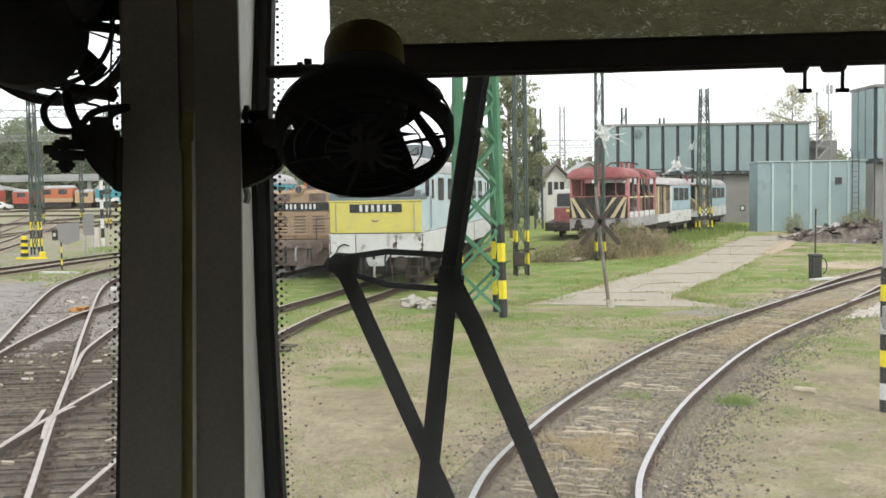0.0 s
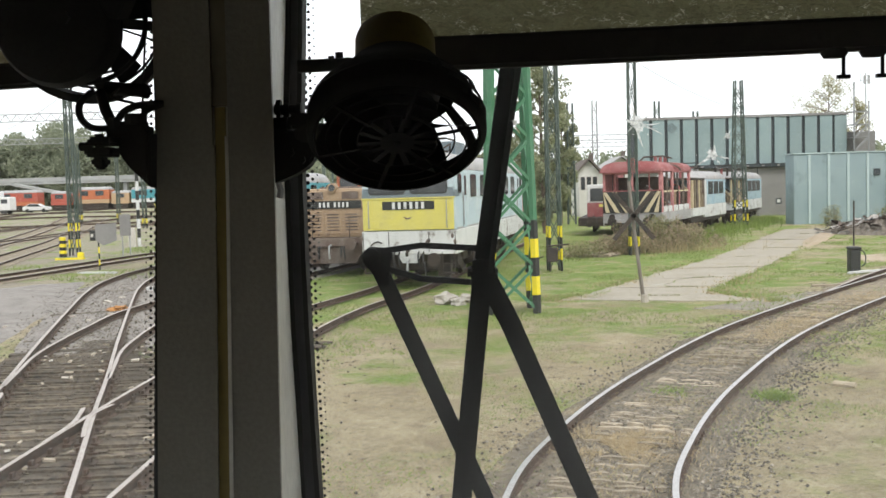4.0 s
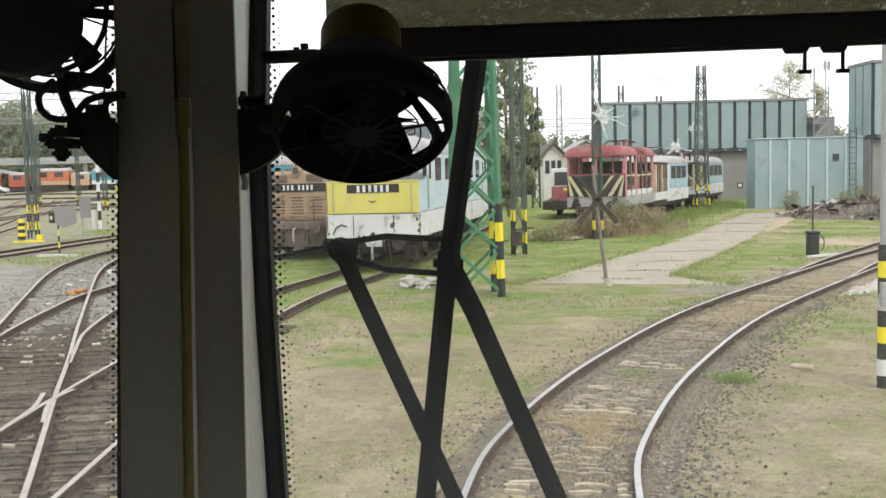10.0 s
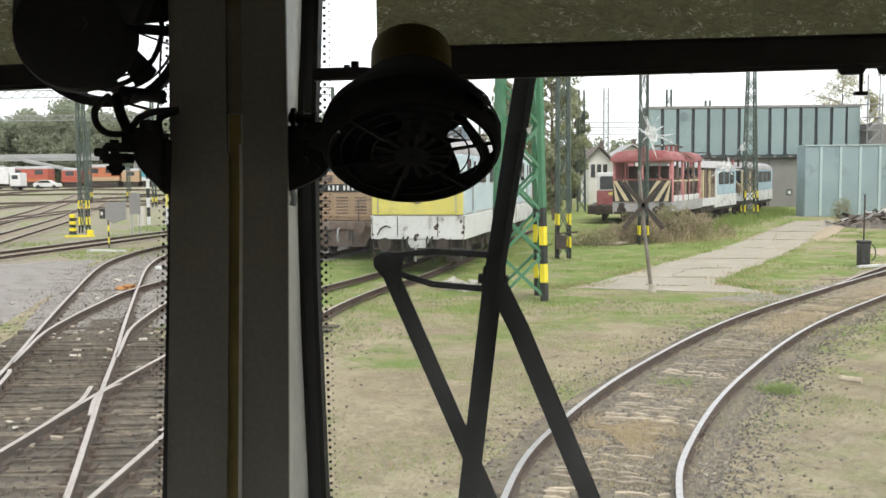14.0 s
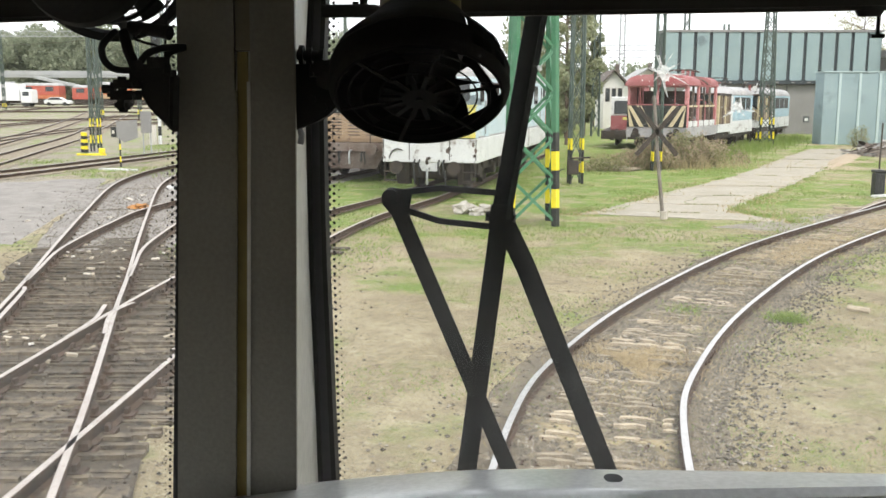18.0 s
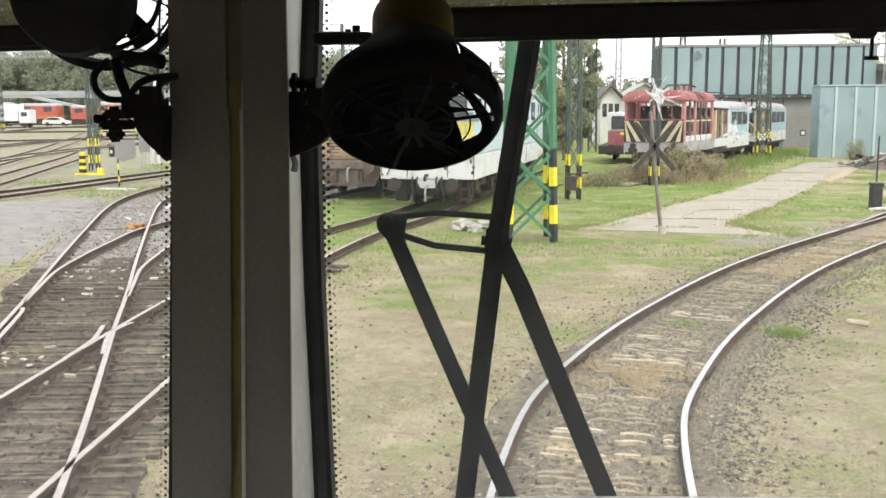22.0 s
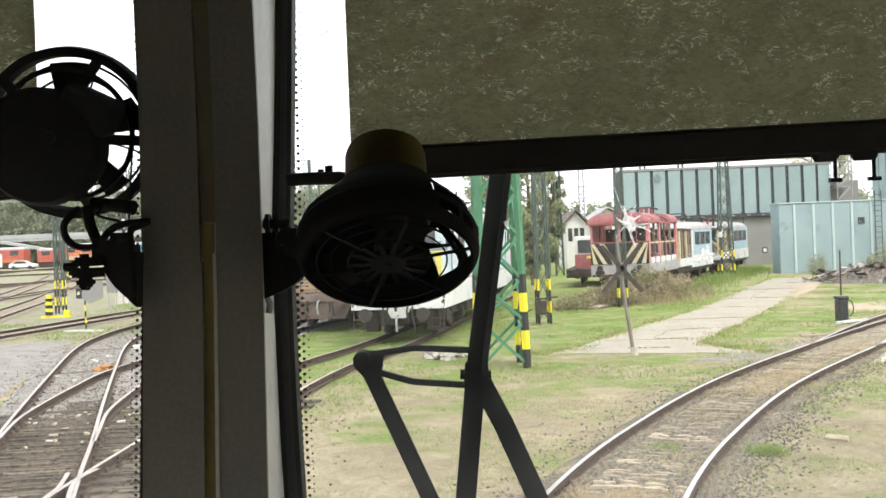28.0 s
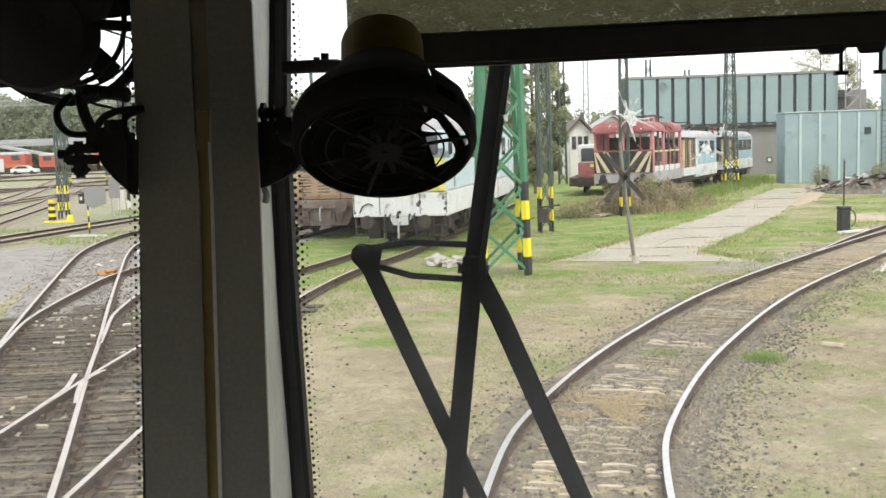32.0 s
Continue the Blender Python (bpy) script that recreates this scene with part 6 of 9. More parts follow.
shed = thing("metal_shed", "turquoise sheet metal shed with pale ribs", "shed")
wall_box("wall", shed, TEALSHED, (23.15, 30.6, 64.0, 65.6, -0.2, 4.55), bev=0.06)
for k in range(5):
    panel_at(shed, 24.11 + k * 1.30, 24.28 + k * 1.30, 64.0, -0.15, 4.5, TEALPALE, "rib", 0.06, 0.015)
wall_box("roof", shed, TEALPALE, (23.10, 30.7, 63.93, 65.7, 4.552, 4.63), "pale roof edge")
wall_box("vent", shed, HALLDARK, (28.50, 28.92, 63.93, 63.995, 3.0, 3.45), "small dark vent grille")
ladder = thing("ladder", "dark steel ladder fixed to the shed wall", "ladder")
for x in (29.55, 30.0):
    part("rail", tube(B(), [(x, 63.75, 0.3), (x, 63.75, 5.2)], 0.03, 6), HALLDARK, ladder)
for k in range(13):
    part("rung", tube(B(), [(29.55, 63.75, 0.6 + k * 0.36), (30.0, 63.75, 0.6 + k * 0.36)], 0.018, 6), HALLDARK, ladder)
part("bracket", beam(B(), (29.55, 63.75, 4.2), (29.55, 64.0, 4.2), 0.05, 0.05), HALLDARK, ladder)

HOUSEWHITE = mat("white_house_plaster", (0.68, 0.67, 0.64), 0.9, second=(0.55, 0.53, 0.49), scale=0.8, amount=0.7)
DARKROOF = mat("dark_tile_roof", (0.115, 0.095, 0.085), 0.9, second=(0.17, 0.14, 0.12), scale=2, amount=0.8, bump=0.4, fine=12)


def house(label, x0, x1, y0, y1, eaves, ridge, roof):
    t = thing("house", label, "house", "houses behind the sidings")
    wall_box("wall", t, HOUSEWHITE, (x0, x1, y0, y1, -0.2, eaves), "white plastered wall")
    m = (x0 + x1) / 2
    part("gable", extrude_poly(B(), [(x0, eaves), (x1, eaves), (m, ridge - 0.12)], y0, y0 + 0.2), HOUSEWHITE, t, "white gable")
    for a, b in (((x0 - 0.35, eaves - 0.2), (m, ridge)), ((x1 + 0.35, eaves - 0.2), (m, ridge))):
        bm = B()
        n = Vector((b[0] - a[0], 0, b[1] - a[1])).normalized()
        up = Vector((-n.z, 0, n.x)) * (0.14 if n.x > 0 else -0.14)
        extrude_poly(bm, [a, b, (b[0] + up.x, b[1] + up.z), (a[0] + up.x, a[1] + up.z)], y0 - 0.5, y1 + 0.4)
        part("roof", bm, roof, t, "tiled roof slope")
    wall_box("chimney", t, DARKROOF, (m + 0.4, m + 0.8, y0 + 2, y0 + 2.4, ridge - 0.8, ridge + 0.7), "brick chimney")
    for k in range(3):
        x = x0 + (x1 - x0) * (0.2 + 0.3 * k)
        w = wall_box("window", t, DARKROOF, (x - 0.22, x + 0.22, y0 - 0.03, y0 + 0.02, eaves - 1.8, eaves - 0.5), "dark framed window")
        wall_box("pane", w, PANE, (x - 0.17, x + 0.17, y0 - 0.045, y0 - 0.031, eaves - 1.75, eaves - 0.55))
    return t


house("small white house with a dark tiled gable roof", 13.0, 15.0, 95, 101, 4.3, 5.5, DARKROOF)
house("low white house with a grey roof", 17.0, 20.8, 104, 110, 4.7, 5.95, ROOFGREY)

# ---- locomotives ----


def bars_part(groups, size, x, y, z, parent, material, label):
    """A row of plain upright bars, one for each character of a number panel."""
    pitch, h = size * 0.62, size * 0.35
    total = (sum(groups) + 0.6 * (len(groups) - 1)) * pitch
    px = x - total / 2
    bm = B()
    for n in groups:
        for _ in range(n):
            box(bm, px + pitch * 0.26, px + pitch * 0.74, y - 0.004, y + 0.004, z - h, z + h)
            px += pitch
        px += 0.6 * pitch
    return part("number_bars", bm, material, parent, label)


def wheel_bm(r=0.55):
    bm = lathe(B(), [(0.0005, -0.05), (r * 0.25, -0.07), (r * 0.3, -0.03), (r * 0.82, -0.02), (r * 0.86, -0.06), (r, -0.06), (r + 0.028, 0.05), (r + 0.03, 0.075), (r * 0.86, 0.075), (r * 0.8, 0.02), (r * 0.3, 0.03), (0.0005, 0.04)], 28)
    bm.transform(Matrix.Rotation(radians(90), 4, "Y"))
    return bm


WHEEL_MESH = mesh_of("wheel", wheel_bm(), DARKGEAR, True)


def bogies(t, centres, base=2.3, r=0.55):
    for c in centres:
        for s in (-1, 1):
            bm = B()
            box(bm, s * 1.0 - 0.09, s * 1.0 + 0.09, c - base * 0.75, c + base * 0.75, 0.55, 0.85, bev=0.03)
            for a in (-base / 2, base / 2):
                box(bm, s * 1.08 - 0.14, s * 1.08 + 0.14, c + a - 0.16, c + a + 0.16, 0.36, 0.72, bev=0.03)
                tube(bm, [(s * 1.12, c + a - 0.42, 0.62), (s * 1.12, c + a - 0.42, 0.95)], 0.09, 8)
                tube(bm, [(s * 1.12, c + a + 0.42, 0.62), (s * 1.12, c + a + 0.42, 0.95)], 0.09, 8)
            part("bogie_frame", bm, DARKGEAR, t, "oily dark bogie frame")
            for a in (-base / 2, base / 2):
                w = new("wheel", WHEEL_MESH)
                w.parent = t
                w.matrix_local = Matrix.Translation((s * 0.78, c + a, r + 0.03)) @ (Matrix.Identity(4) if s < 0 else Matrix.Rotation(math.pi, 4, "Z"))


def buffers(t, y, z=1.05, front=True, material=None):
    d = -1 if front else 1
    for s in (-0.875, 0.875):
        bm = B()
        tube(bm, [(s, y, z), (s, y + d * 0.30, z)], 0.10, 12)
        tube(bm, [(s, y + d * 0.26, z), (s, y + d * 0.50, z)], 0.065, 12)
        tube(bm, [(s, y + d * 0.50, z), (s, y + d * 0.56, z)], 0.20, 20)
        part("buffer", bm, material or DARKGEAR, t, "round steel buffer", True)
    bm = B()
    tube(bm, [(0, y, z - 0.05), (0, y + d * 0.22, z - 0.08), (0, y + d * 0.27, z - 0.3), (0, y + d * 0.22, z - 0.52)], 0.035, 8)
    part("coupling", bm, GREYSTEEL, t, "screw coupling hook")
    for s in (-0.45, 0.5):
        part("brake_hose", tube(B(), [(s, y, z - 0.1), (s, y + d * 0.14, z - 0.15), (s + 0.04, y + d * 0.16, z - 0.4), (s + 0.02, y + d * 0.1, z - 0.55)], 0.025, 6), RUBBER, t)


def roof_bm(w, y0, y1, z0, z1, nose=0.35):
    """An arched roof that slopes down at both ends."""
    bm = B()
    rows = []
    for y, k in ((y0, 0.0), (y0 + nose * 0.4, 0.55), (y0 + nose, 1.0), (y1 - nose, 1.0), (y1 - nose * 0.4, 0.55), (y1, 0.0)):
        prof = []
        for i in range(13):
            a = math.pi * i / 12
            x = -math.copysign(abs(math.cos(a)) ** 0.6, math.cos(a)) * w / 2
            prof.append((x, z0 + (z1 - z0) * (math.sin(a) ** 0.7) * (0.25 + 0.75 * k)))
        rows.append([bm.verts.new((x, y, z)) for x, z in prof])
    for a, b in zip(rows[:-1], rows[1:]):
        for i in range(12):
            bm.faces.new((a[i], a[i + 1], b[i + 1], b[i]))
        bm.faces.new((a[0], b[0], b[12], a[12]))
    bm.faces.new(rows[0])
    bm.faces.new(rows[-1][::-1])
    return bm


def rounded_window(t, x0, x1, y, z0, z1, name="window", rim=RUBBER, axis="y"):
    """A pane with rounded corners in a rubber frame, facing -y, or +x for axis x."""
    def rr(a0, a1, b0, b1, r):
        out = []
        for cx, cz, st in ((a1 - r, b1 - r, 0), (a0 + r, b1 - r, 1), (a0 + r, b0 + r, 2), (a1 - r, b0 + r, 3)):
            for k in range(4):
                a = (st + k / 3) * math.pi / 2
                out.append((cx + r * math.cos(a), cz + r * math.sin(a)))
        return out
    w = part(name, extrude_poly(B(), rr(x0 - 0.035, x1 + 0.035, z0 - 0.035, z1 + 0.035, 0.11), y - 0.025, y + 0.02), rim, t, "black rubber window frame")
    p = part("pane", extrude_poly(B(), rr(x0, x1, z0, z1, 0.09), y - 0.034, y - 0.026), PANE, w, "dark dirty pane")
    if axis == "x":
        w.matrix_local = Matrix.Rotation(radians(90), 4, "Z")
    return w


def pantograph(t, y):
    bm = B()
    for s in (-0.55, 0.55):
        tube(bm, [(s, y - 0.7, 4.12), (s * 1.3, y, 4.32), (s, y + 0.7, 4.12)], 0.03, 6)
    for d in (-0.7, 0.7):
        tube(bm, [(-0.6, y + d, 4.12), (0.6, y + d, 4.12)], 0.03, 6)
    tube(bm, [(-0.8, y, 4.45), (-0.55, y, 4.52), (0.55, y, 4.52), (0.8, y, 4.45)], 0.03, 6)
    tube(bm, [(-0.8, y + 0.3, 4.45), (-0.55, y + 0.3, 4.52), (0.55, y + 0.3, 4.52), (0.8, y + 0.3, 4.45)], 0.03, 6)
    part("pantograph", bm, DARKGEAR, t, "folded dark pantograph")
    for s in (-0.55, 0.55):
        for d in (-0.7, 0.7):
            part("insulator", tube(B(), [(s, y + d, 3.9), (s, y + d, 4.1)], 0.06, 8), ROOFGREY, t)


def electric_loco(label, m, number, side=PALEBLUE, upper=SLATE, front=YELLOWLOCO, skirt=WHITEP, L=15.2):
    t = thing("electric_locomotive", label, "locomotive", "parked locomotives", m=m)
    W = 2.92
    h = W / 2
    wall_box("underframe", t, skirt, (-h, h, 0.0, L, 0.92, 1.64), "white paint with rusty chips", bev=0.03)
    wall_box("body", t, side, (-h + 0.03, h - 0.03, 0.04, L - 0.04, 1.642, 3.45), bev=0.06)
    bm = B()
    rows = []
    for z, inset in ((2.60, 0.0), (2.75, 0.015), (3.35, 0.09), (3.62, 0.16)):
        rows.append([bm.verts.new((s * (h - 0.02 - inset * 0.4), y, z)) for s, y in ((-1, 0.8), (-1, 0.07 + inset), (1, 0.07 + inset), (1, 0.8))])
    for a, b in zip(rows[:-1], rows[1:]):
        for i in range(4):
            bm.faces.new((a[i], a[(i + 1) % 4], b[(i + 1) % 4], b[i]))
    bm.faces.new(rows[0][::-1])
    bm.faces.new(rows[-1])
    bmesh.ops.translate(bm, verts=bm.verts, vec=(0, -0.065, 0))
    part("cab_front", bevelled(bm, 0.03), upper, t, "blue-grey cab front", True)
    wall_box("front_panel", t, front, (-h + 0.06, h - 0.06, -0.03, 0.045, 1.66, 2.585), "faded yellow front panel", bev=0.015)
    wall_box("front_ledge", t, front, (-h + 0.02, h - 0.02, -0.05, 0.05, 2.586, 2.63), "thin ledge under the windows", bev=0.01)
    part("roof", roof_bm(W - 0.06, 0.12, L - 0.12, 3.45, 4.02), ROOFGREY, t, "grey weathered roof", True)
    for a, b in ((-1.18, -0.10), (0.10, 1.18)):
        rounded_window(t, a, b, 0.035, 2.76, 3.36)
    for x in (-0.36, 0.32):
        part("wiper", beam(B(), (x, -0.02, 2.78), (x + 0.32, -0.01, 3.15), 0.02, 0.02), RUBBER, t)
    part("headlight", tube(B(), [(0, 0.16, 3.62), (0, -0.06, 3.62)], 0.14, 20), SLATE, t, "round roof headlight", True)
    part("headlight_lens", tube(B(), [(0, -0.061, 3.62), (0, -0.075, 3.62)], 0.11, 20), PANE, t, "dark headlight lens", True)
    plate = wall_box("number_panel", t, BLACKP, (-0.78, 0.82, -0.045, -0.031, 2.27, 2.52), "black number panel")
    if number:
        bars_part(number, 0.29, 0.02, -0.047, 2.395, plate, WHITEP, "white painted bars")
    part("front_badge", extrude_poly(B(), [(-0.14, 2.06), (0.0, 2.02), (0.14, 2.06), (0.05, 1.98), (-0.05, 1.98)], -0.05, -0.031), SCRAP, t, "small dark badge")
    for x in (-0.95, 0.95):
        part("marker_light", tube(B(), [(x, 0.0, 1.80), (x, -0.05, 1.80)], 0.09, 14), front, t, "", True)
    for x in (-1.42, -0.62, 0.62, 1.42):
        wall_box("skirt_seam", t, DARKGEAR, (x - 0.012, x + 0.012, -0.006, 0.02, 1.0, 1.6))
    part("step_arch", tube(B(), [(-1.25, -0.02, 1.05), (-1.15, -0.03, 1.25), (-0.98, -0.03, 1.33), (-0.82, -0.03, 1.27)], 0.02, 6), DARKGEAR, t)
    part("snowplough", extrude_poly(B(), [(-0.36, 0.92), (0.36, 0.92), (0.22, 0.66), (-0.22, 0.66)], 0.02, 0.08), skirt, t, "white coupling apron")
    part("coupling_hook", tube(B(), [(0, 0.05, 1.05), (0, -0.22, 1.05), (0, -0.30, 0.98), (0, -0.26, 0.90)], 0.045, 8), DARKGEAR, t, "drooping coupling hook", True)
    for x in (-0.45, -0.3, 0.3, 0.45):
        part("brake_hose", tube(B(), [(x, 0.02, 1.0), (x, -0.12, 0.92), (x + 0.02, -0.16, 0.7), (x + 0.05, -0.10, 0.56)], 0.028, 6), RUBBER, t, "hanging brake hose", True)
    for x in (-1.2, 1.2):
        part("handrail", tube(B(), [(x, -0.03, 1.72), (x, -0.10, 1.76), (x, -0.10, 2.5), (x, -0.03, 2.54)], 0.016, 6), GREYSTEEL, t, "front handrail", True)
        for z in (0.35, 0.62):
            wall_box("step", t, DARKGEAR, (x - 0.2, x + 0.2, -0.06, 0.16, z, z + 0.03), "foot step")
        wall_box("step_hanger", t, DARKGEAR, (x - 0.2, x - 0.17, 0.0, 0.05, 0.35, 0.98))
        wall_box("step_hanger", t, DARKGEAR, (x + 0.17, x + 0.2, 0.0, 0.05, 0.35, 0.98))
    r = random.Random(int(L * 7))
    for k in range(9):
        x, z = r.choice((-1.42, -0.62, 0.62, 1.42)) + r.uniform(-0.08, 0.08), r.uniform(1.0, 1.5)
        s = r.uniform(0.02, 0.06)
        part("paint_chip", extrude_poly(B(), [(x + s * r.uniform(0.6, 1.3) * math.cos(a), z + 1.6 * s * r.uniform(0.6, 1.3) * math.sin(a)) for a in (0, 0.9, 1.9, 2.8, 3.7, 4.6, 5.5)], -0.0035, 0.01), SCRAP, t, "rusty chip in the paint")
    bm = B()
    for s in (-1, 1):
        box(bm, s * 0.95 - 0.2, s * 0.95 + 0.2, 0.5, 0.8, 0.22, 0.98, bev=0.03)
    part("rail_guard", bm, DARKGEAR, t)
    buffers(t, 0.0, 0.80)
    buffers(t, L, 0.80, front=False)
    bogies(t, (3.0, L - 3.0), 2.3)
    wall_box("headstock", t, DARKGEAR, (-1.15, 1.15, 0.55, 0.95, 0.42, 0.918), "dark bogie headstock", bev=0.03)
    wall_box("sand_box", t, DARKGEAR, (-1.3, -0.95, 0.9, 1.4, 0.5, 0.918), "sand box", bev=0.03)
    wall_box("sand_box", t, DARKGEAR, (0.95, 1.3, 0.9, 1.4, 0.5, 0.918), "sand box", bev=0.03)
    for y in (1.6, 4.4, L - 4.4, L - 1.6):
        wall_box("brake_rigging", t, DARKGEAR, (-1.0, 1.0, y - 0.05, y + 0.05, 0.3, 0.7), "brake rigging", bev=0.02)
    wall_box("equipment_box", t, DARKGEAR, (-1.1, 1.1, 5.4, L - 5.4, 0.45, 0.98))
    for k, yw in enumerate((0.55, 2.6, 4.4, 6.2, 8.0, 9.8, 11.6, L - 0.95)):
        w = rounded_window(t, yw, yw + (0.45 if k in (0, 7) else 0.9), -h + 0.035, 2.75 if k in (0, 7) else 2.62, 3.28, axis="x")
    for yd in (1.25, L - 1.95):
        d = wall_box("door", t, side, (h - 0.035, h - 0.012, yd, yd + 0.7, 1.66, 3.36), "side door", bev=0.008)
        wall_box("door_window", d, PANE, (h - 0.011, h - 0.004, yd + 0.2, yd + 0.5, 2.65, 3.25), "narrow door window")
        wall_box("handle", t, GREYSTEEL, (h - 0.012, h + 0.03, yd - 0.08, yd - 0.05, 1.75, 2.75))
    wall_box("side_band", t, ROOFGREY, (h - 0.034, h - 0.018, 0.4, L - 0.4, 1.645, 1.70))
    pantograph(t, 3.0)
    pantograph(t, L - 3.0)
    wall_box("roof_box", t, SLATE, (-0.55, 0.55, 4.6, 6.4, 3.95, 4.5), "grey roof equipment box", bev=0.05)
    for y in (7.4, 8.4, 9.4):
        part("insulator", tube(B(), [(0.3, y, 3.95), (0.3, y, 4.35)], 0.07, 8), SCRAP, t)
    return t


def on_rail(x, y, deg, z=0.0):
    return Matrix.Translation((x, y, z)) @ Matrix.Rotation(radians(-deg), 4, "Z")


electric_loco("parked electric locomotive, yellow and white front with black number panel", on_rail(-1.23, 28.4, 12), (6,))
electric_loco("parked electric locomotive with teal cab and yellow front", on_rail(-10.6, 38.5, 10), "", side=TEAL, upper=TEAL)


def diesel_shunter(label, m, number):
    t = thing("diesel_locomotive", label, "locomotive", "parked locomotives", m=m)
    wall_box("frame", t, SCRAP, (-1.4, 1.4, 0.0, 9.4, 0.95, 1.25), "rusty brown frame", bev=0.02)
    wall_box("hood", t, TAN, (-1.22, 1.22, 0.35, 5.2, 1.252, 3.0), "tan engine hood", bev=0.12)
    for x in (-0.98, -0.30, 0.38):
        d = wall_box("hood_door", t, TAN, (x, x + 0.60, 0.325, 0.352, 1.40, 2.20), bev=0.01)
        for k in range(6):
            wall_box("louvre", d, SCRAP, (x + 0.08, x + 0.52, 0.312, 0.324, 1.5 + k * 0.11, 1.54 + k * 0.11))
    for x in (-0.95, 0.35):
        g = wall_box("grille", t, SCRAP, (x, x + 0.6, 0.325, 0.352, 2.62, 2.88))
    plate = wall_box("number_panel", t, BLACKP, (-0.98, 1.06, 0.318, 0.335, 2.28, 2.56), "black number panel")
    bars_part(number, 0.25, 0.04, 0.316, 2.42, plate, WHITEP, "white painted bars")
    part("headlight", tube(B(), [(0, 0.6, 3.02), (0, 0.26, 3.02)], 0.17, 18), TAN, t, "round headlight", True)
    part("headlight_lens", tube(B(), [(0, 0.259, 3.02), (0, 0.245, 3.02)], 0.12, 18), PANE, t, "", True)
    wall_box("cab", t, ORANGEP, (-1.38, 1.38, 5.2, 7.4, 1.252, 3.65), "orange-brown cab", bev=0.05)
    part("cab_roof", roof_bm(2.9, 5.0, 7.6, 3.65, 3.98, 0.15), TAN, t, "", True)
    for a, b in ((-1.2, -0.5), (0.5, 1.2)):
        rounded_window(t, a, b, 5.19, 3.05, 3.5)
    wall_box("rear_hood", t, TAN, (-1.0, 1.0, 7.4, 9.2, 1.252, 2.7), bev=0.08)
    for s in (-1.3, 1.3):
        part("handrail", tube(B(), [(s, 0.1, 1.25), (s, 0.1, 2.1), (s, 5.0, 2.1)], 0.02, 6), YELLOWP, t)
    part("cowcatcher", extrude_poly(B(), [(-1.2, 0.95), (1.2, 0.95), (0.9, 0.35), (-0.9, 0.35)], 0.05, 0.12), SCRAP, t, "rusty front apron")
    for x in (-0.4, 0.4):
        part("brake_hose", tube(B(), [(x, 0.04, 0.95), (x, -0.12, 0.9), (x, -0.14, 0.6)], 0.03, 6), RUBBER, t, "hanging brake hose", True)
    for x in (-1.25, 1.25):
        part("front_rail", tube(B(), [(x, 0.02, 1.25), (x, 0.02, 2.0), (x * 0.55, 0.02, 2.0), (x * 0.55, 0.02, 1.25)], 0.018, 6), SCRAP, t, "rusty front rail", True)
    wall_box("top_grille", t, SCRAP, (-0.55, 0.55, 0.6, 2.2, 3.0, 3.06), "roof radiator grille", bev=0.01)
    part("exhaust", tube(B(), [(0.3, 3.4, 2.95), (0.3, 3.4, 3.5)], 0.12, 12), DARKGEAR, t, "sooty exhaust stack", True)
    buffers(t, 0.0, material=SCRAP)
    bogies(t, (2.6, 6.8), 2.2)
    return t


diesel_shunter("tan brown diesel shunting locomotive with black number panel", on_rail(-4.2, 33.5, 11), (3, 4))


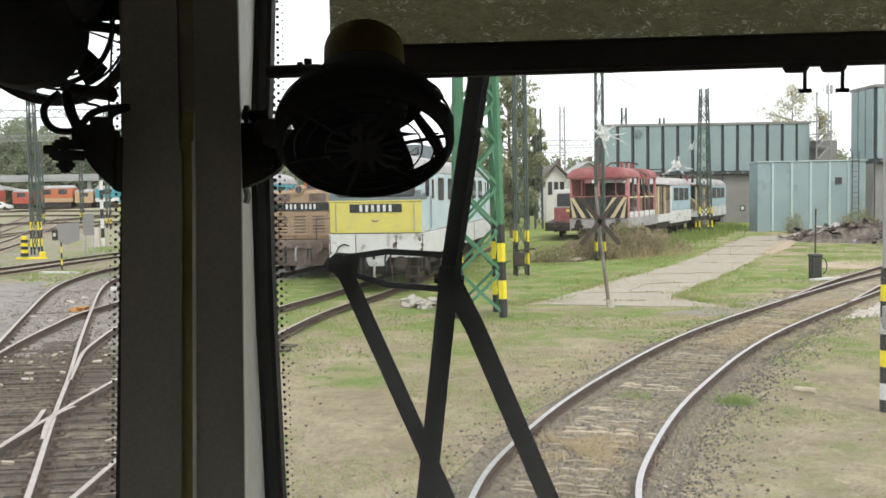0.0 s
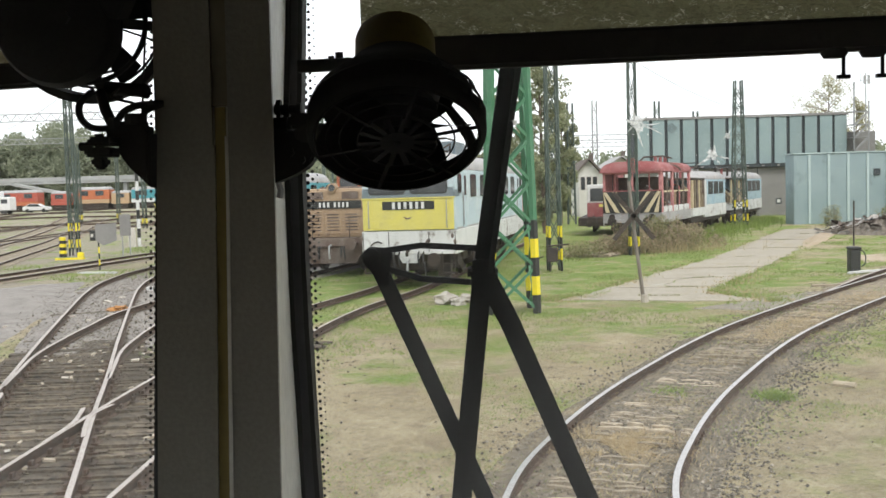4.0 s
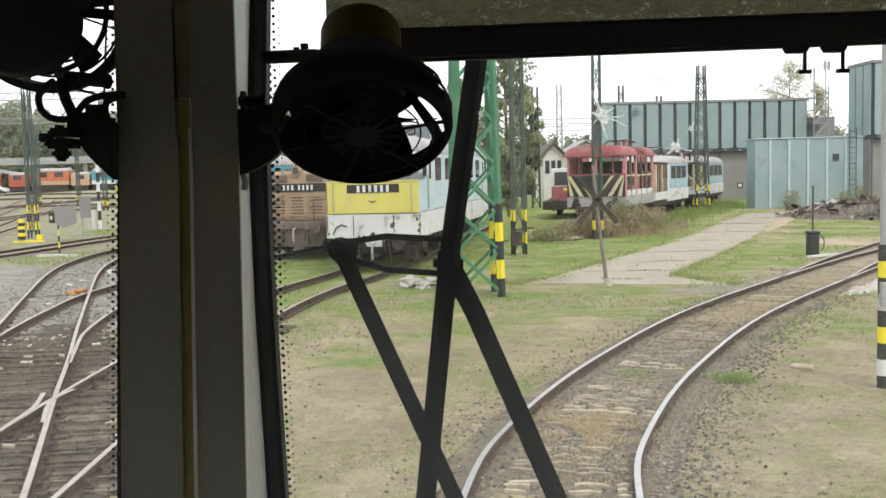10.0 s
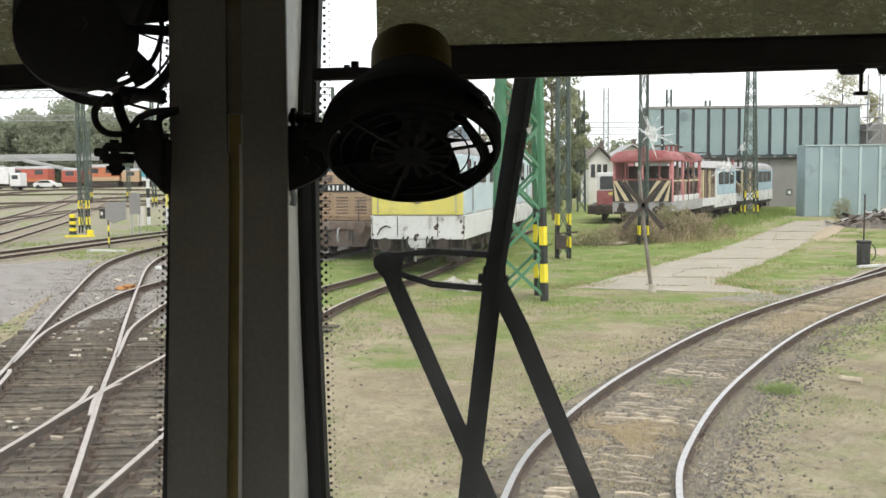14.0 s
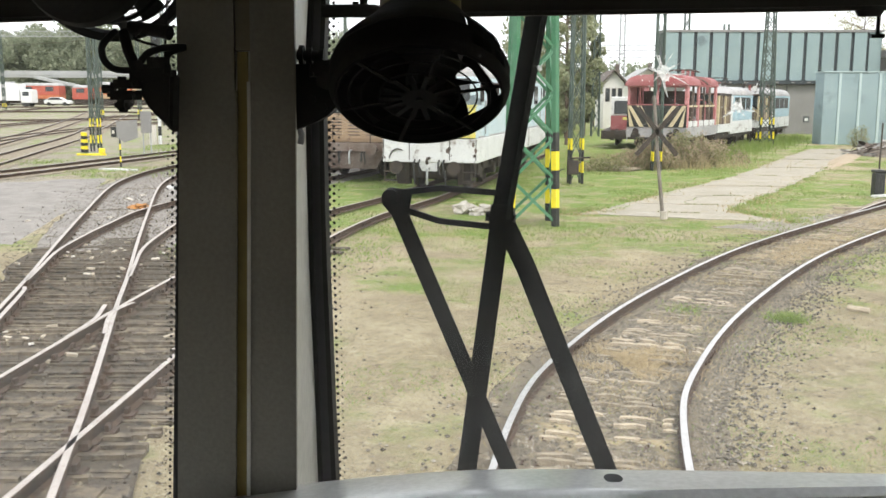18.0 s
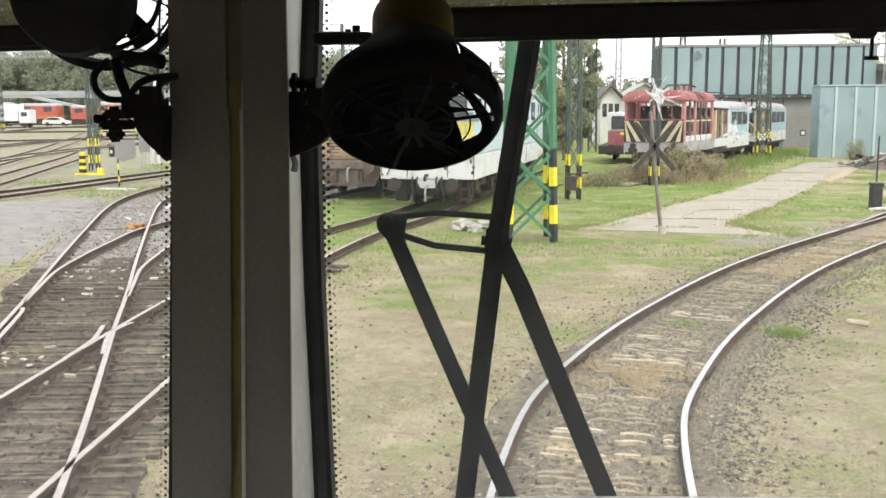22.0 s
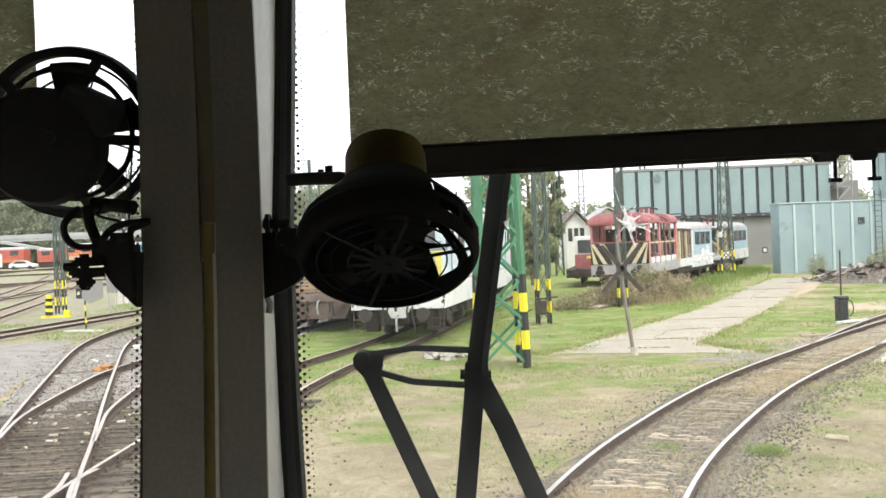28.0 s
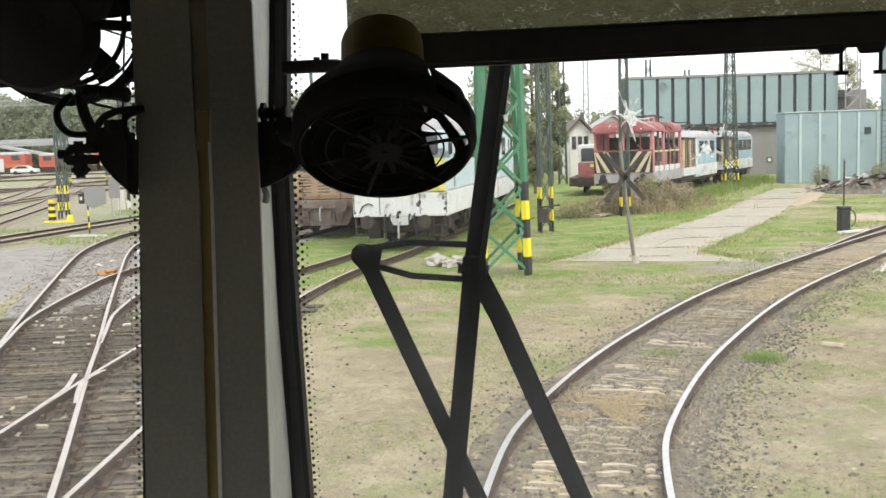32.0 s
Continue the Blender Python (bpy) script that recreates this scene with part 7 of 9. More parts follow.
def derelict_pink(label, m):
    t = thing("derelict_locomotive", label, "locomotive", "derelict locomotives", m=m)
    L = 6.2
    wall_box("frame", t, ROOFGREY, (-1.48, 1.48, 0.0, L, 0.95, 1.45), "grey rusty frame", bev=0.02)
    wall_box("front_panel", t, BLACKP, (-1.46, 1.46, -0.03, 0.05, 1.452, 2.50), "black front panel")
    for s in (-1, 1):
        for k in range(3):
            x = 0.10 + k * 0.50
            q = [(s * x, 1.47), (s * (x + 0.22), 1.47), (s * (x + 0.22 + 0.66), 2.48), (s * (x + 0.66), 2.48)]
            q = [(max(-1.44, min(1.44, a)), b) for a, b in q]
            part("stripe", extrude_poly(B(), q if s > 0 else q[::-1], -0.05, -0.031), CREAM, t, "cream warning chevron stripe")
    for x, w in ((-1.46, 0.10), (-0.06, 0.13), (1.34, 0.12), (-0.86, 0.05), (0.84, 0.05)):
        wall_box("post", t, PINKP if w > 0.09 else REDP, (x, x + w, 0.0, 0.10, 2.50, 3.36), "bleached red window post", bev=0.01)
    wall_box("sill", t, REDP, (-1.48, 1.48, -0.02, 0.12, 2.50, 2.56))
    wall_box("header", t, PINKP, (-1.48, 1.48, -0.05, 0.16, 3.36, 3.46), "red window header", bev=0.02)
    part("roof", roof_bm(3.14, -0.22, 2.3, 3.44, 3.98, 0.2), REDP, t, "faded red arched roof", True)
    # shade inside the window openings is put into this dark wall
    wall_box("cab_back", t, SCRAP, (-1.3, 1.25, 2.1, 2.2, 1.452, 3.2), "rear cab wall darkened for interior shade")
    wall_box("roof_hump", t, REDP, (-0.2, 0.2, -0.14, 0.3, 3.86, 4.14), "raised red lamp box", bev=0.06)
    wall_box("corner_post", t, PINKP, (1.34, 1.47, 0.10, 0.42, 1.452, 3.42), "bleached red corner post", bev=0.02)
    wall_box("side_wall", t, PINKP, (-1.46, -1.38, 0.2, 3.3, 1.5, 3.4))
    for y, w in ((1.25, 0.10), (2.2, 0.26), (3.4, 0.08), (4.6, 0.10), (5.85, 0.30)):
        for s in (-1.46, 1.36):
            wall_box("side_post", t, PINKP if w > 0.15 else SCRAP, (s, s + 0.10, y, y + w, 1.45, 3.42))
    wall_box("side_sill", t, WHITEP, (1.34, 1.45, 0.5, L - 0.2, 1.46, 1.74), "dirty white side sill", bev=0.015)
    wall_box("side_rail", t, CREAM, (1.38, 1.43, 0.5, 5.8, 2.42, 2.50), "cream waist rail")
    for s in (-1.46, 1.36):
        wall_box("roof_rail", t, REDP, (s, s + 0.10, 2.2, L, 3.40, 3.50), "red roof edge rail")
    for k in range(3):
        y = 2.7 + k * 0.8
        pts = [(1.42 * math.cos(a), y, 3.46 + 0.48 * math.sin(a)) for a in [math.pi * i / 10 for i in range(11)]]
        part("roof_arch", tube(B(), pts, 0.05, 6), REDP if k % 2 else SCRAP, t, "bare roof rib", True)
    for k, (y0, y1) in enumerate(((4.7, 6.3),)):
        part("roof_sheet", roof_bm(3.0, y0, y1, 3.46, 3.98, 0.1), SCRAP if k else REDP, t, "remaining roof sheet", True)
    r = random.Random(5)
    for k in range(12):
        y = 2.4 + r.uniform(0, 2.8)
        a = r.uniform(-1.0, 0.7)
        wall_box("machine", t, (SCRAP, DARKGEAR, TAN, PINKP)[k % 4], (a, a + r.uniform(0.25, 0.6), y, y + r.uniform(0.4, 0.9), 1.452, 1.9 + r.uniform(0.1, 1.0)), "rusting machine remains", bev=0.04)
    for k in range(12):
        y = 0.8 + r.uniform(0, 4.2)
        x = r.uniform(0.5, 1.25)
        z = r.uniform(1.7, 2.7)
        part("pipe", tube(B(), [(x, y, 1.46), (x + r.uniform(-0.1, 0.1), y + r.uniform(-0.2, 0.2), z), (x - r.uniform(0, 0.6), y + r.uniform(0.2, 0.9), z + r.uniform(0, 0.4))], 0.045, 6), (PINKP, TAN, GREYSTEEL, SCRAP)[k % 4], t, "bent bare pipe", True)
    part("roof_gear", tube(B(), [(-0.5, 3.0, 3.98), (-0.3, 3.4, 4.25), (0.4, 4.6, 4.3), (0.5, 5.9, 4.22)], 0.05, 6), SCRAP, t, "rusty roof bus bar", True)
    for k in range(3):
        part("insulator", tube(B(), [(0.3, 3.4 + k * 1.0, 3.95), (0.3, 3.4 + k * 1.0, 4.25)], 0.09, 8), REDP, t, "red insulator")
    for x in (-1.0, 1.0):
        part("lamp_socket", tube(B(), [(x, 0.0, 1.25), (x, -0.08, 1.25)], 0.15, 14), DARKGEAR, t, "empty lamp socket", True)
    part("headlight", tube(B(), [(0, 0.1, 3.78), (0, -0.24, 3.78)], 0.12, 14), REDP, t, "", True)
    buffers(t, 0.0)
    bogies(t, (1.8, 4.6), 1.8)
    return t


derelict_pink("derelict red locomotive with striped front and missing panels", on_rail(8.97, 46.7, 27))


def derelict_blue(label, m, L, cut, seed):
    """A stripped locomotive: bare frames up to the cut, then the closed pale blue cab end."""
    t = thing("derelict_locomotive", label, "locomotive", "derelict locomotives", m=m)
    wall_box("underframe", t, DARKGEAR, (-1.35, 1.35, 0.0, L, 0.75, 1.10), "dark underframe", bev=0.02)
    wall_box("skirt", t, WHITEP, (-1.46, 1.46, cut, L, 0.95, 1.75), "dented white lower body", bev=0.03)
    wall_box("sill", t, WHITEP, (-1.46, 1.46, 0.0, cut - 0.01, 1.12, 1.62), "dirty white sill", bev=0.02)
    wall_box("body", t, DERBLUE, (-1.44, 1.44, cut, L - 0.05, 1.752, 3.4), "pale blue cab body", bev=0.06)
    part("roof", roof_bm(2.9, cut - 0.5, L, 3.4, 3.98, 0.7), ROOFGREY, t, "grey rounded roof", True)
    wall_box("corner_strip", t, WHITEP, (1.30, 1.47, cut - 0.02, cut + 0.42, 1.0, 3.36), "white peeling corner strip", bev=0.03)
    span = (L - cut - 1.6) / 3
    for k in range(3):
        y = cut + 1.0 + k * span
        w = wall_box("window", t, RUBBER, (1.436, 1.458, y, y + span - 0.22, 2.42, 3.26), "black window rubber", bev=0.008)
        wall_box("pane", w, PANE, (1.459, 1.466, y + 0.07, y + span - 0.29, 2.50, 3.19))
    wall_box("back_wall", t, SCRAP, (-1.40, -1.30, 0.1, cut, 1.63, 3.35), "dark inner wall")
    r = random.Random(seed)
    for k in range(6):
        y = 0.05 + k * (cut - 0.3) / 5
        wall_box("frame_post", t, (CREAM, OLDTAN, SCRAP)[k % 3], (1.34, 1.45, y, y + r.uniform(0.08, 0.26), 1.63, 3.36), "bare side post")
    wall_box("side_sheet", t, OLDTAN, (1.36, 1.42, cut * 0.45, cut - 0.1, 1.63, 2.5), "rusty tan side sheet", bev=0.01)
    wall_box("roof_rail", t, DARKGEAR, (1.34, 1.46, 0.0, cut, 3.36, 3.48), "dark roof rail")
    wall_box("roof_deck", t, SCRAP, (-1.2, 1.2, 0.2, cut - 0.5, 3.40, 3.52), "rusty roof deck", bev=0.02)
    for k in range(9):
        x, y = r.uniform(-0.9, 0.8), r.uniform(0.2, cut - 0.8)
        wall_box("machine", t, (SCRAP, OLDTAN, DARKGEAR, CREAM)[k % 4], (x, x + r.uniform(0.3, 0.6), y, y + r.uniform(0.3, 0.7), 1.63, 2.0 + r.uniform(0.1, 1.0)), "rusting machine remains", bev=0.03)
    for k in range(7):
        y = r.uniform(0.2, cut)
        part("pipe", tube(B(), [(1.2, y, 1.64), (1.25, y + r.uniform(-0.3, 0.3), r.uniform(2.0, 2.7)), (r.uniform(0.2, 1.1), y + r.uniform(-0.5, 0.5), r.uniform(2.5, 3.3))], 0.05, 6), (OLDTAN, CREAM, SCRAP)[k % 3], t, "bent bare pipe", True)
    for k in range(5):
        y = 0.6 + k * (L - 2.0) / 5
        part("insulator", tube(B(), [(0.3, y, 3.5), (0.3, y, 4.25)], 0.08, 8), REDP if k % 2 else DARKGEAR, t, "red insulator")
    part("bus_bar", tube(B(), [(0.3, 0.5, 4.2), (0.35, L * 0.4, 4.28), (0.3, L - 1.8, 4.2)], 0.04, 6), DARKGEAR, t, "bent roof bus bar", True)
    pantograph(t, cut + 1.6)
    buffers(t, 0.0)
    bogies(t, (2.0, L - 2.2), 2.0)
    return t


d27 = Vector((math.sin(radians(27)), math.cos(radians(27)), 0))
for at, L, cut in ((6.7, 9.3, 3.1), (18.0, 12.0, 4.9)):
    p = Vector((8.97, 46.7, 0)) + d27 * at
    derelict_blue("derelict pale blue locomotive stripped to its frame at one end", on_rail(p.x, p.y, 27) @ Matrix.Diagonal((1, 1, 0.89, 1)), L, cut, int(at))

# small red railcar behind
rc = thing("railcar", "small red and white maintenance railcar with dark front window", "railcar", m=on_rail(9.5, 58.0, 12) @ Matrix.Scale(0.9, 4))
wall_box("frame", rc, DARKGEAR, (-1.7, 1.7, -1.6, 8.0, 0.5, 1.05), "dark flat deck frame", bev=0.03)
wall_box("lower_body", rc, REDP, (-1.2, 1.2, 0.0, 6.0, 1.052, 2.0), "red lower body", bev=0.04)
wall_box("upper_body", rc, WHITEP, (-1.2, 1.2, 0.02, 6.0, 2.002, 3.25), "pale upper body", bev=0.08)
rounded_window(rc, -0.95, 0.75, 0.02, 2.15, 2.95)
wall_box("number_strip", rc, YELLOWLOCO, (-0.4, 1.0, -0.02, -0.003, 1.72, 1.9), "orange strip with illegible lettering")
part("headlight", tube(B(), [(0.9, 0.1, 3.2), (0.9, -0.1, 3.2)], 0.13, 12), DARKGEAR, rc, "", True)
buffers(rc, -1.6, 0.95)
bogies(rc, (1.0, 5.0), 1.8)

# orange locomotive and coach behind the electric locomotive
oc = thing("railcar", "orange railcar standing behind the electric locomotive", "railcar", m=on_rail(0.75, 45.4, 12))
wall_box("body", oc, ORANGEP, (-1.45, 1.45, 0, 12, 1.0, 3.6), bev=0.08)
part("roof", roof_bm(2.9, 0, 12, 3.6, 4.0), ROOFGREY, oc, "", True)
for k in range(5):
    rounded_window(oc, 0.6 + k * 2.2, 2.0 + k * 2.2, -1.45, 2.3, 3.1, axis="x")
bogies(oc, (2.2, 9.8), 2.2)
wc = thing("railway_coach", "white and grey coach beside the trees", "coach", m=on_rail(7.4, 80, 8))
wall_box("body", wc, WHITEP, (-1.4, 1.4, 0, 16, 0.9, 3.5), bev=0.1)
part("roof", roof_bm(2.8, 0, 16, 3.5, 3.9), ROOFGREY, wc, "", True)
for k in range(3):
    rounded_window(wc, -1.1 + k * 0.8, -0.5 + k * 0.8, -0.003, 2.2, 3.0)
bogies(wc, (2.4, 13.4), 2.2)

# covered wagons on the branch siding
def covered_wagon(label, m, wood):
    t = thing("covered_wagon", label, "wagon", "covered wagons", m=m)
    wall_box("frame", t, DARKGEAR, (-1.4, 1.4, 0, 9.5, 0.95, 1.2), "dark steel frame", bev=0.02)
    wall_box("body", t, wood, (-1.36, 1.36, 0.06, 9.44, 1.202, 3.2), bev=0.02)
    for k in range(9):
        wall_box("plank", t, wood, (-1.36, 1.36, 0.02, 0.062, 1.22 + k * 0.22, 1.425 + k * 0.22), bev=0.012)
    bm = B()
    ring = [(1.45 * math.cos(a), 3.2 + 0.75 * math.sin(a)) for a in [math.pi * i / 16 for i in range(17)]]
    extrude_poly(bm, ring, -0.08, 9.58)
    part("roof", bm, ROOFTILE, t, "rusty rounded roof")
    part("gable", extrude_poly(B(), [(x * 0.94, 3.2 + (z - 3.2) * 0.92) for x, z in ring], -0.11, -0.081), wood, t, "green end gable")
    for x in (-0.5, 0.5, -1.36, 1.30):
        wall_box("stanchion", t, wood, (x - 0.02, x + 0.07, -0.03, 0.018, 1.0, 3.4), "steel end stanchion")
    for k in range(5):
        for s in (-1.40, 1.36):
            wall_box("side_post", t, wood, (s, s + 0.04, 0.8 + k * 1.9, 0.9 + k * 1.9, 1.2, 3.2))
    buffers(t, 0.0)
    bogies(t, (1.9, 7.6), 1.6)
    return t


WAGONGREEN = mat("faded_green_planks", (0.10, 0.17, 0.075), 0.8, second=(0.17, 0.15, 0.09), scale=2, amount=0.7, bump=0.3, dirt=(0.2, 0.14, 0.09), dirt_amount=0.6)
covered_wagon("green plank covered wagon with a rusty rounded roof", on_rail(24.2, 42.0, 37), WAGONGREEN)
covered_wagon("red plank covered wagon behind the green one", on_rail(30.2, 50.0, 37), REDP)

# row of orange locomotives and cars in the far yard


def far_loco(x, y, deg, body, lower, L=10.5, tall=1.0):
    t = thing("locomotive", "distant parked locomotive in " + ("teal and white" if body is TEAL else "dusty red" if body is FARRED else "buff" if body is FARBUFF else "orange") + " livery", "locomotive", "far row of locomotives", m=on_rail(x, y, deg, gz(x, y) + 0.15) @ Matrix.Diagonal((1, 1, tall, 1)))
    wall_box("frame", t, DARKGEAR, (-1.3, 1.3, 0.3, L - 0.3, -0.02, 1.0), "dark running gear")
    wall_box("lower_body", t, lower, (-1.45, 1.45, 0, L, 1.002, 1.7))
    wall_box("body", t, body, (-1.44, 1.44, 0, L, 1.702, 3.4), bev=0.08)
    part("roof", roof_bm(2.9, 0, L, 3.4, 3.95), ROOFGREY, t, "", True)
    for a in ((0.8, L - 2.4) if L > 5 else (L / 2 - 0.7,)):
        rounded_window(t, a, a + 1.4, -1.44, 2.4, 3.2, axis="x")
    return t


FARRED = mat("dusty_red_paint", (0.42, 0.09, 0.06), 0.6, second=(0.34, 0.10, 0.07), scale=1.5, amount=0.7)
FARBUFF = mat("dusty_buff_paint", (0.46, 0.33, 0.20), 0.6, second=(0.40, 0.25, 0.15), scale=1.5, amount=0.7)
for x0, x1, bd, lo, hh in ((-118, -107, ORANGEP, FARRED, 1.0), (-105, -95, FARBUFF, FARRED, 0.9), (-93, -82.6, ORANGEP, FARBUFF, 1.0), (-81.0, -73.9, FARRED, ORANGEP, 0.95), (-71.5, -68.5, FARRED, FARRED, 0.85), (-67.0, -61.0, ORANGEP, FARBUFF, 1.0), (-60.6, -57.4, FARBUFF, FARBUFF, 0.8), (-57.0, -52.8, TEAL, WHITEP, 0.95), (-52.3, -46, ORANGEP, FARBUFF, 1.0), (-44, -36, FARRED, ORANGEP, 0.9), (-33, -22, ORANGEP, FARRED, 1.0), (-19, -9, FARBUFF, ORANGEP, 0.9)):
    far_loco(x0, 172, 90, bd, lo, x1 - x0, hh)


def parked_car(label, m, paint):
    t = thing("car", label, "car", "parked cars", m=m)
    prof = [(-2.1, 0.35), (2.1, 0.35), (2.15, 0.75), (1.9, 0.88), (1.05, 0.95), (0.45, 1.42), (-1.0, 1.45), (-1.75, 0.98), (-2.1, 0.92)]
    bm = extrude_poly(B(), prof, -0.85, 0.85)
    part("body", bevelled(bm, 0.05), paint, t, "", True)
    part("window", extrude_poly(B(), [(0.9, 0.97), (0.40, 1.36), (-0.95, 1.38), (-1.5, 1.0)], -0.87, 0.87), PANE, t, "dark side window")
    for x in (-1.3, 1.3):
        for s in (-0.8, 0.8):
            part("wheel", tube(B(), [(x, s - 0.1, 0.32), (x, s + 0.1, 0.32)], 0.32, 14), RUBBER, t, "", True)
    return t


CARWHITE = mat("white_car_paint", (0.72, 0.72, 0.72), 0.3, scale=2, bump=0.0)
CARSILVER = mat("silver_car_paint", (0.42, 0.43, 0.45), 0.3, 0.4, scale=2, bump=0.0)
for x, p, nm in ((-75.5, CARWHITE, "white estate car parked by the far yard"), (-80, CARSILVER, "silver car parked by the far yard"), (-88, CARWHITE, "white estate car parked by the far yard"), (-68.6, CARWHITE, "white estate car parked by the far yard")):
    parked_car(nm, Matrix.Translation((x, 158, gz(x, 158))) @ Matrix.Rotation(rng.uniform(-0.1, 0.1), 4, "Z"), p)

lo = thing("lorry", "white box lorry parked by the far yard", "lorry", m=Matrix.Translation((-74.0, 150, gz(-74.0, 150))))
wall_box("box_body", lo, CARWHITE, (-3.0, 3.2, -1.2, 1.2, 0.95, 3.6), "white box body", bev=0.06)
wall_box("cab", lo, CARWHITE, (3.35, 5.1, -1.15, 1.15, 0.6, 2.7), "white driver's cab", bev=0.15)
wall_box("cab_window", lo, PANE, (3.7, 4.7, -1.165, -1.148, 1.7, 2.35), "dark cab window", bev=0.006)
wall_box("chassis", lo, DARKGEAR, (-3.0, 5.0, -0.5, 0.5, 0.55, 0.94), "dark chassis")
for x in (-1.8, 4.1):
    for sy in (-0.95, 0.95):
        part("wheel", tube(B(), [(x, sy - 0.14, 0.48), (x, sy + 0.14, 0.48)], 0.48, 16), RUBBER, lo, "", True)

# footbridge over the far yard
fb = thing("footbridge", "grey concrete footbridge over the far yard tracks", "footbridge")
BRIDGEGREY = mat("grey_bridge_concrete", (0.36, 0.37, 0.36), 0.85, second=(0.28, 0.29, 0.285), scale=0.3, amount=0.8, bump=0.1)
wall_box("deck", fb, BRIDGEGREY, (-130, -30, 186, 189, 6.5, 6.95), "concrete deck")
wall_box("parapet", fb, BRIDGEGREY, (-130, -30, 185.9, 185.99, 6.96, 7.8))
for x in (-118, -100, -82, -64, -46, -34):
    wall_box("column", fb, BRIDGEGREY, (x, x + 0.8, 187, 188, 1.0, 6.498), "concrete column")
part("stair", beam(B(), (-84, 184, 6.5), (-62, 184, 2.0), 2.0, 0.5), BRIDGEGREY, fb, "concrete stair flight")

# ---- masts, poles and wires ----


def lattice_mast(label, x, y, w0, w1, h, paint, bands=0, band_h=0.44, step=1.1, leg=0.09, turn=0.0, arm=0.0):
    z0 = gz(x, y)
    t = thing("lattice_mast", label, "mast", "lattice masts", m=Matrix.Translation((x, y, z0)) @ Matrix.Rotation(turn, 4, "Z"))
    corners = ((-1, -1), (1, -1), (1, 1), (-1, 1))

    def at(c, z):
        w = (w0 + (w1 - w0) * z / h) / 2
        return (c[0] * w, c[1] * w, z)
    for c in corners:
        lo = bands * band_h
        part("leg", beam(B(), at(c, lo), at(c, h), leg, leg), paint, t)
        for k in range(bands):
            part("band", beam(B(), at(c, k * band_h - (0.05 if k == 0 else 0)), at(c, (k + 1) * band_h), leg * 1.06, leg * 1.06), YELLOWP if k % 2 else BLACKP, t, "yellow warning band" if k % 2 else "black warning band")
    for s in range(4):
        a, b = corners[s], corners[(s + 1) % 4]
        bm = B()
        z, k = 0.1, 0
        while z < h - step:
            beam(bm, at(a, z), at(b, z + step), leg * 0.5, leg * 0.5)
            beam(bm, at(b, z), at(a, z + step), leg * 0.5, leg * 0.5)
            z += step
        part("bracing", bm, paint, t, "diagonal bracing")
    if arm:
        part("arm", beam(B(), (0, 0, h - 1.2), (arm, 0, h - 0.8), 0.06, 0.06), paint, t, "cantilever arm")
        for k in range(4):
            part("insulator", tube(B(), [(arm * 0.9, 0, h - 1.05 - k * 0.12), (arm * 0.9, 0, h - 1.12 - k * 0.12)], 0.07, 8), SCRAP, t)
    return t


lattice_mast("green lattice mast with yellow and black warning bands", 1.45, 22.75, 1.06, 0.62, 11.5, GREENP, 5, 0.44, 1.0, 0.13, 0.06)
m2 = lattice_mast("slim dull green mast with warning bands and a winch", 3.69, 33.6, 0.42, 0.34, 11.5, DKGREEN, 4, 0.4, 0.9, 0.06, 0.1, 1.6)
bm = box(B(), -0.35, 0.05, -0.36, -0.21, 0.35, 0.85, bev=0.03)
tube(bm, [(-0.35, -0.3, 0.9), (0.45, -0.3, 0.95)], 0.03, 6)
tube(bm, [(-0.45, -0.3, 0.55), (-0.6, -0.3, 0.5), (-0.75, -0.3, 0.3)], 0.02, 6)
part("winch", bm, DARKGEAR, m2, "dark hand winch")
lattice_mast("slim dull green mast rising behind the bush", 7.75, 40.0, 0.34, 0.26, 12.0, DKGREEN, 3, 0.4, 1.5, 0.05, 0.0, -2.4)
lattice_mast("tapered grey-green mast with pale warning bands", 18.88, 62.0, 0.85, 0.42, 9.5, DKGREEN, 4, 0.45, 0.9, 0.08)
lattice_mast("tapered dark lattice mast with a cross arm", 9.8, 76.0, 0.6, 0.4, 9.6, DKGREEN, 0, 0.4, 1.0, 0.07)
lattice_mast("distant pale lattice pole", 17.3, 112.0, 0.7, 0.5, 13.0, GREYSTEEL, 0, 0.4, 1.4, 0.06)
lattice_mast("dark lattice mast behind the hall", 24.6, 112.0, 0.8, 0.5, 12.7, DKGREEN, 0, 0.4, 1.2, 0.09)
lattice_mast("dark lattice mast behind the hall", 29.1, 112.0, 0.8, 0.5, 11.4, DKGREEN, 0, 0.4, 1.2, 0.09)
lattice_mast("green lattice mast with yellow and black legs", -20.7, 52.2, 0.42, 0.30, 9.6, DKGREEN, 4, 0.45, 1.3, 0.065)
for x, y, h in ((-42, 108, 9), (-39, 112, 9), (-30.5, 95, 11.5), (-58, 100, 12), (-64, 130, 10), (-26, 132, 10)):
    lattice_mast("distant green lattice mast in the yard", x, y, 0.34, 0.26, h, DKGREEN, 3, 0.5, 1.6, 0.06)


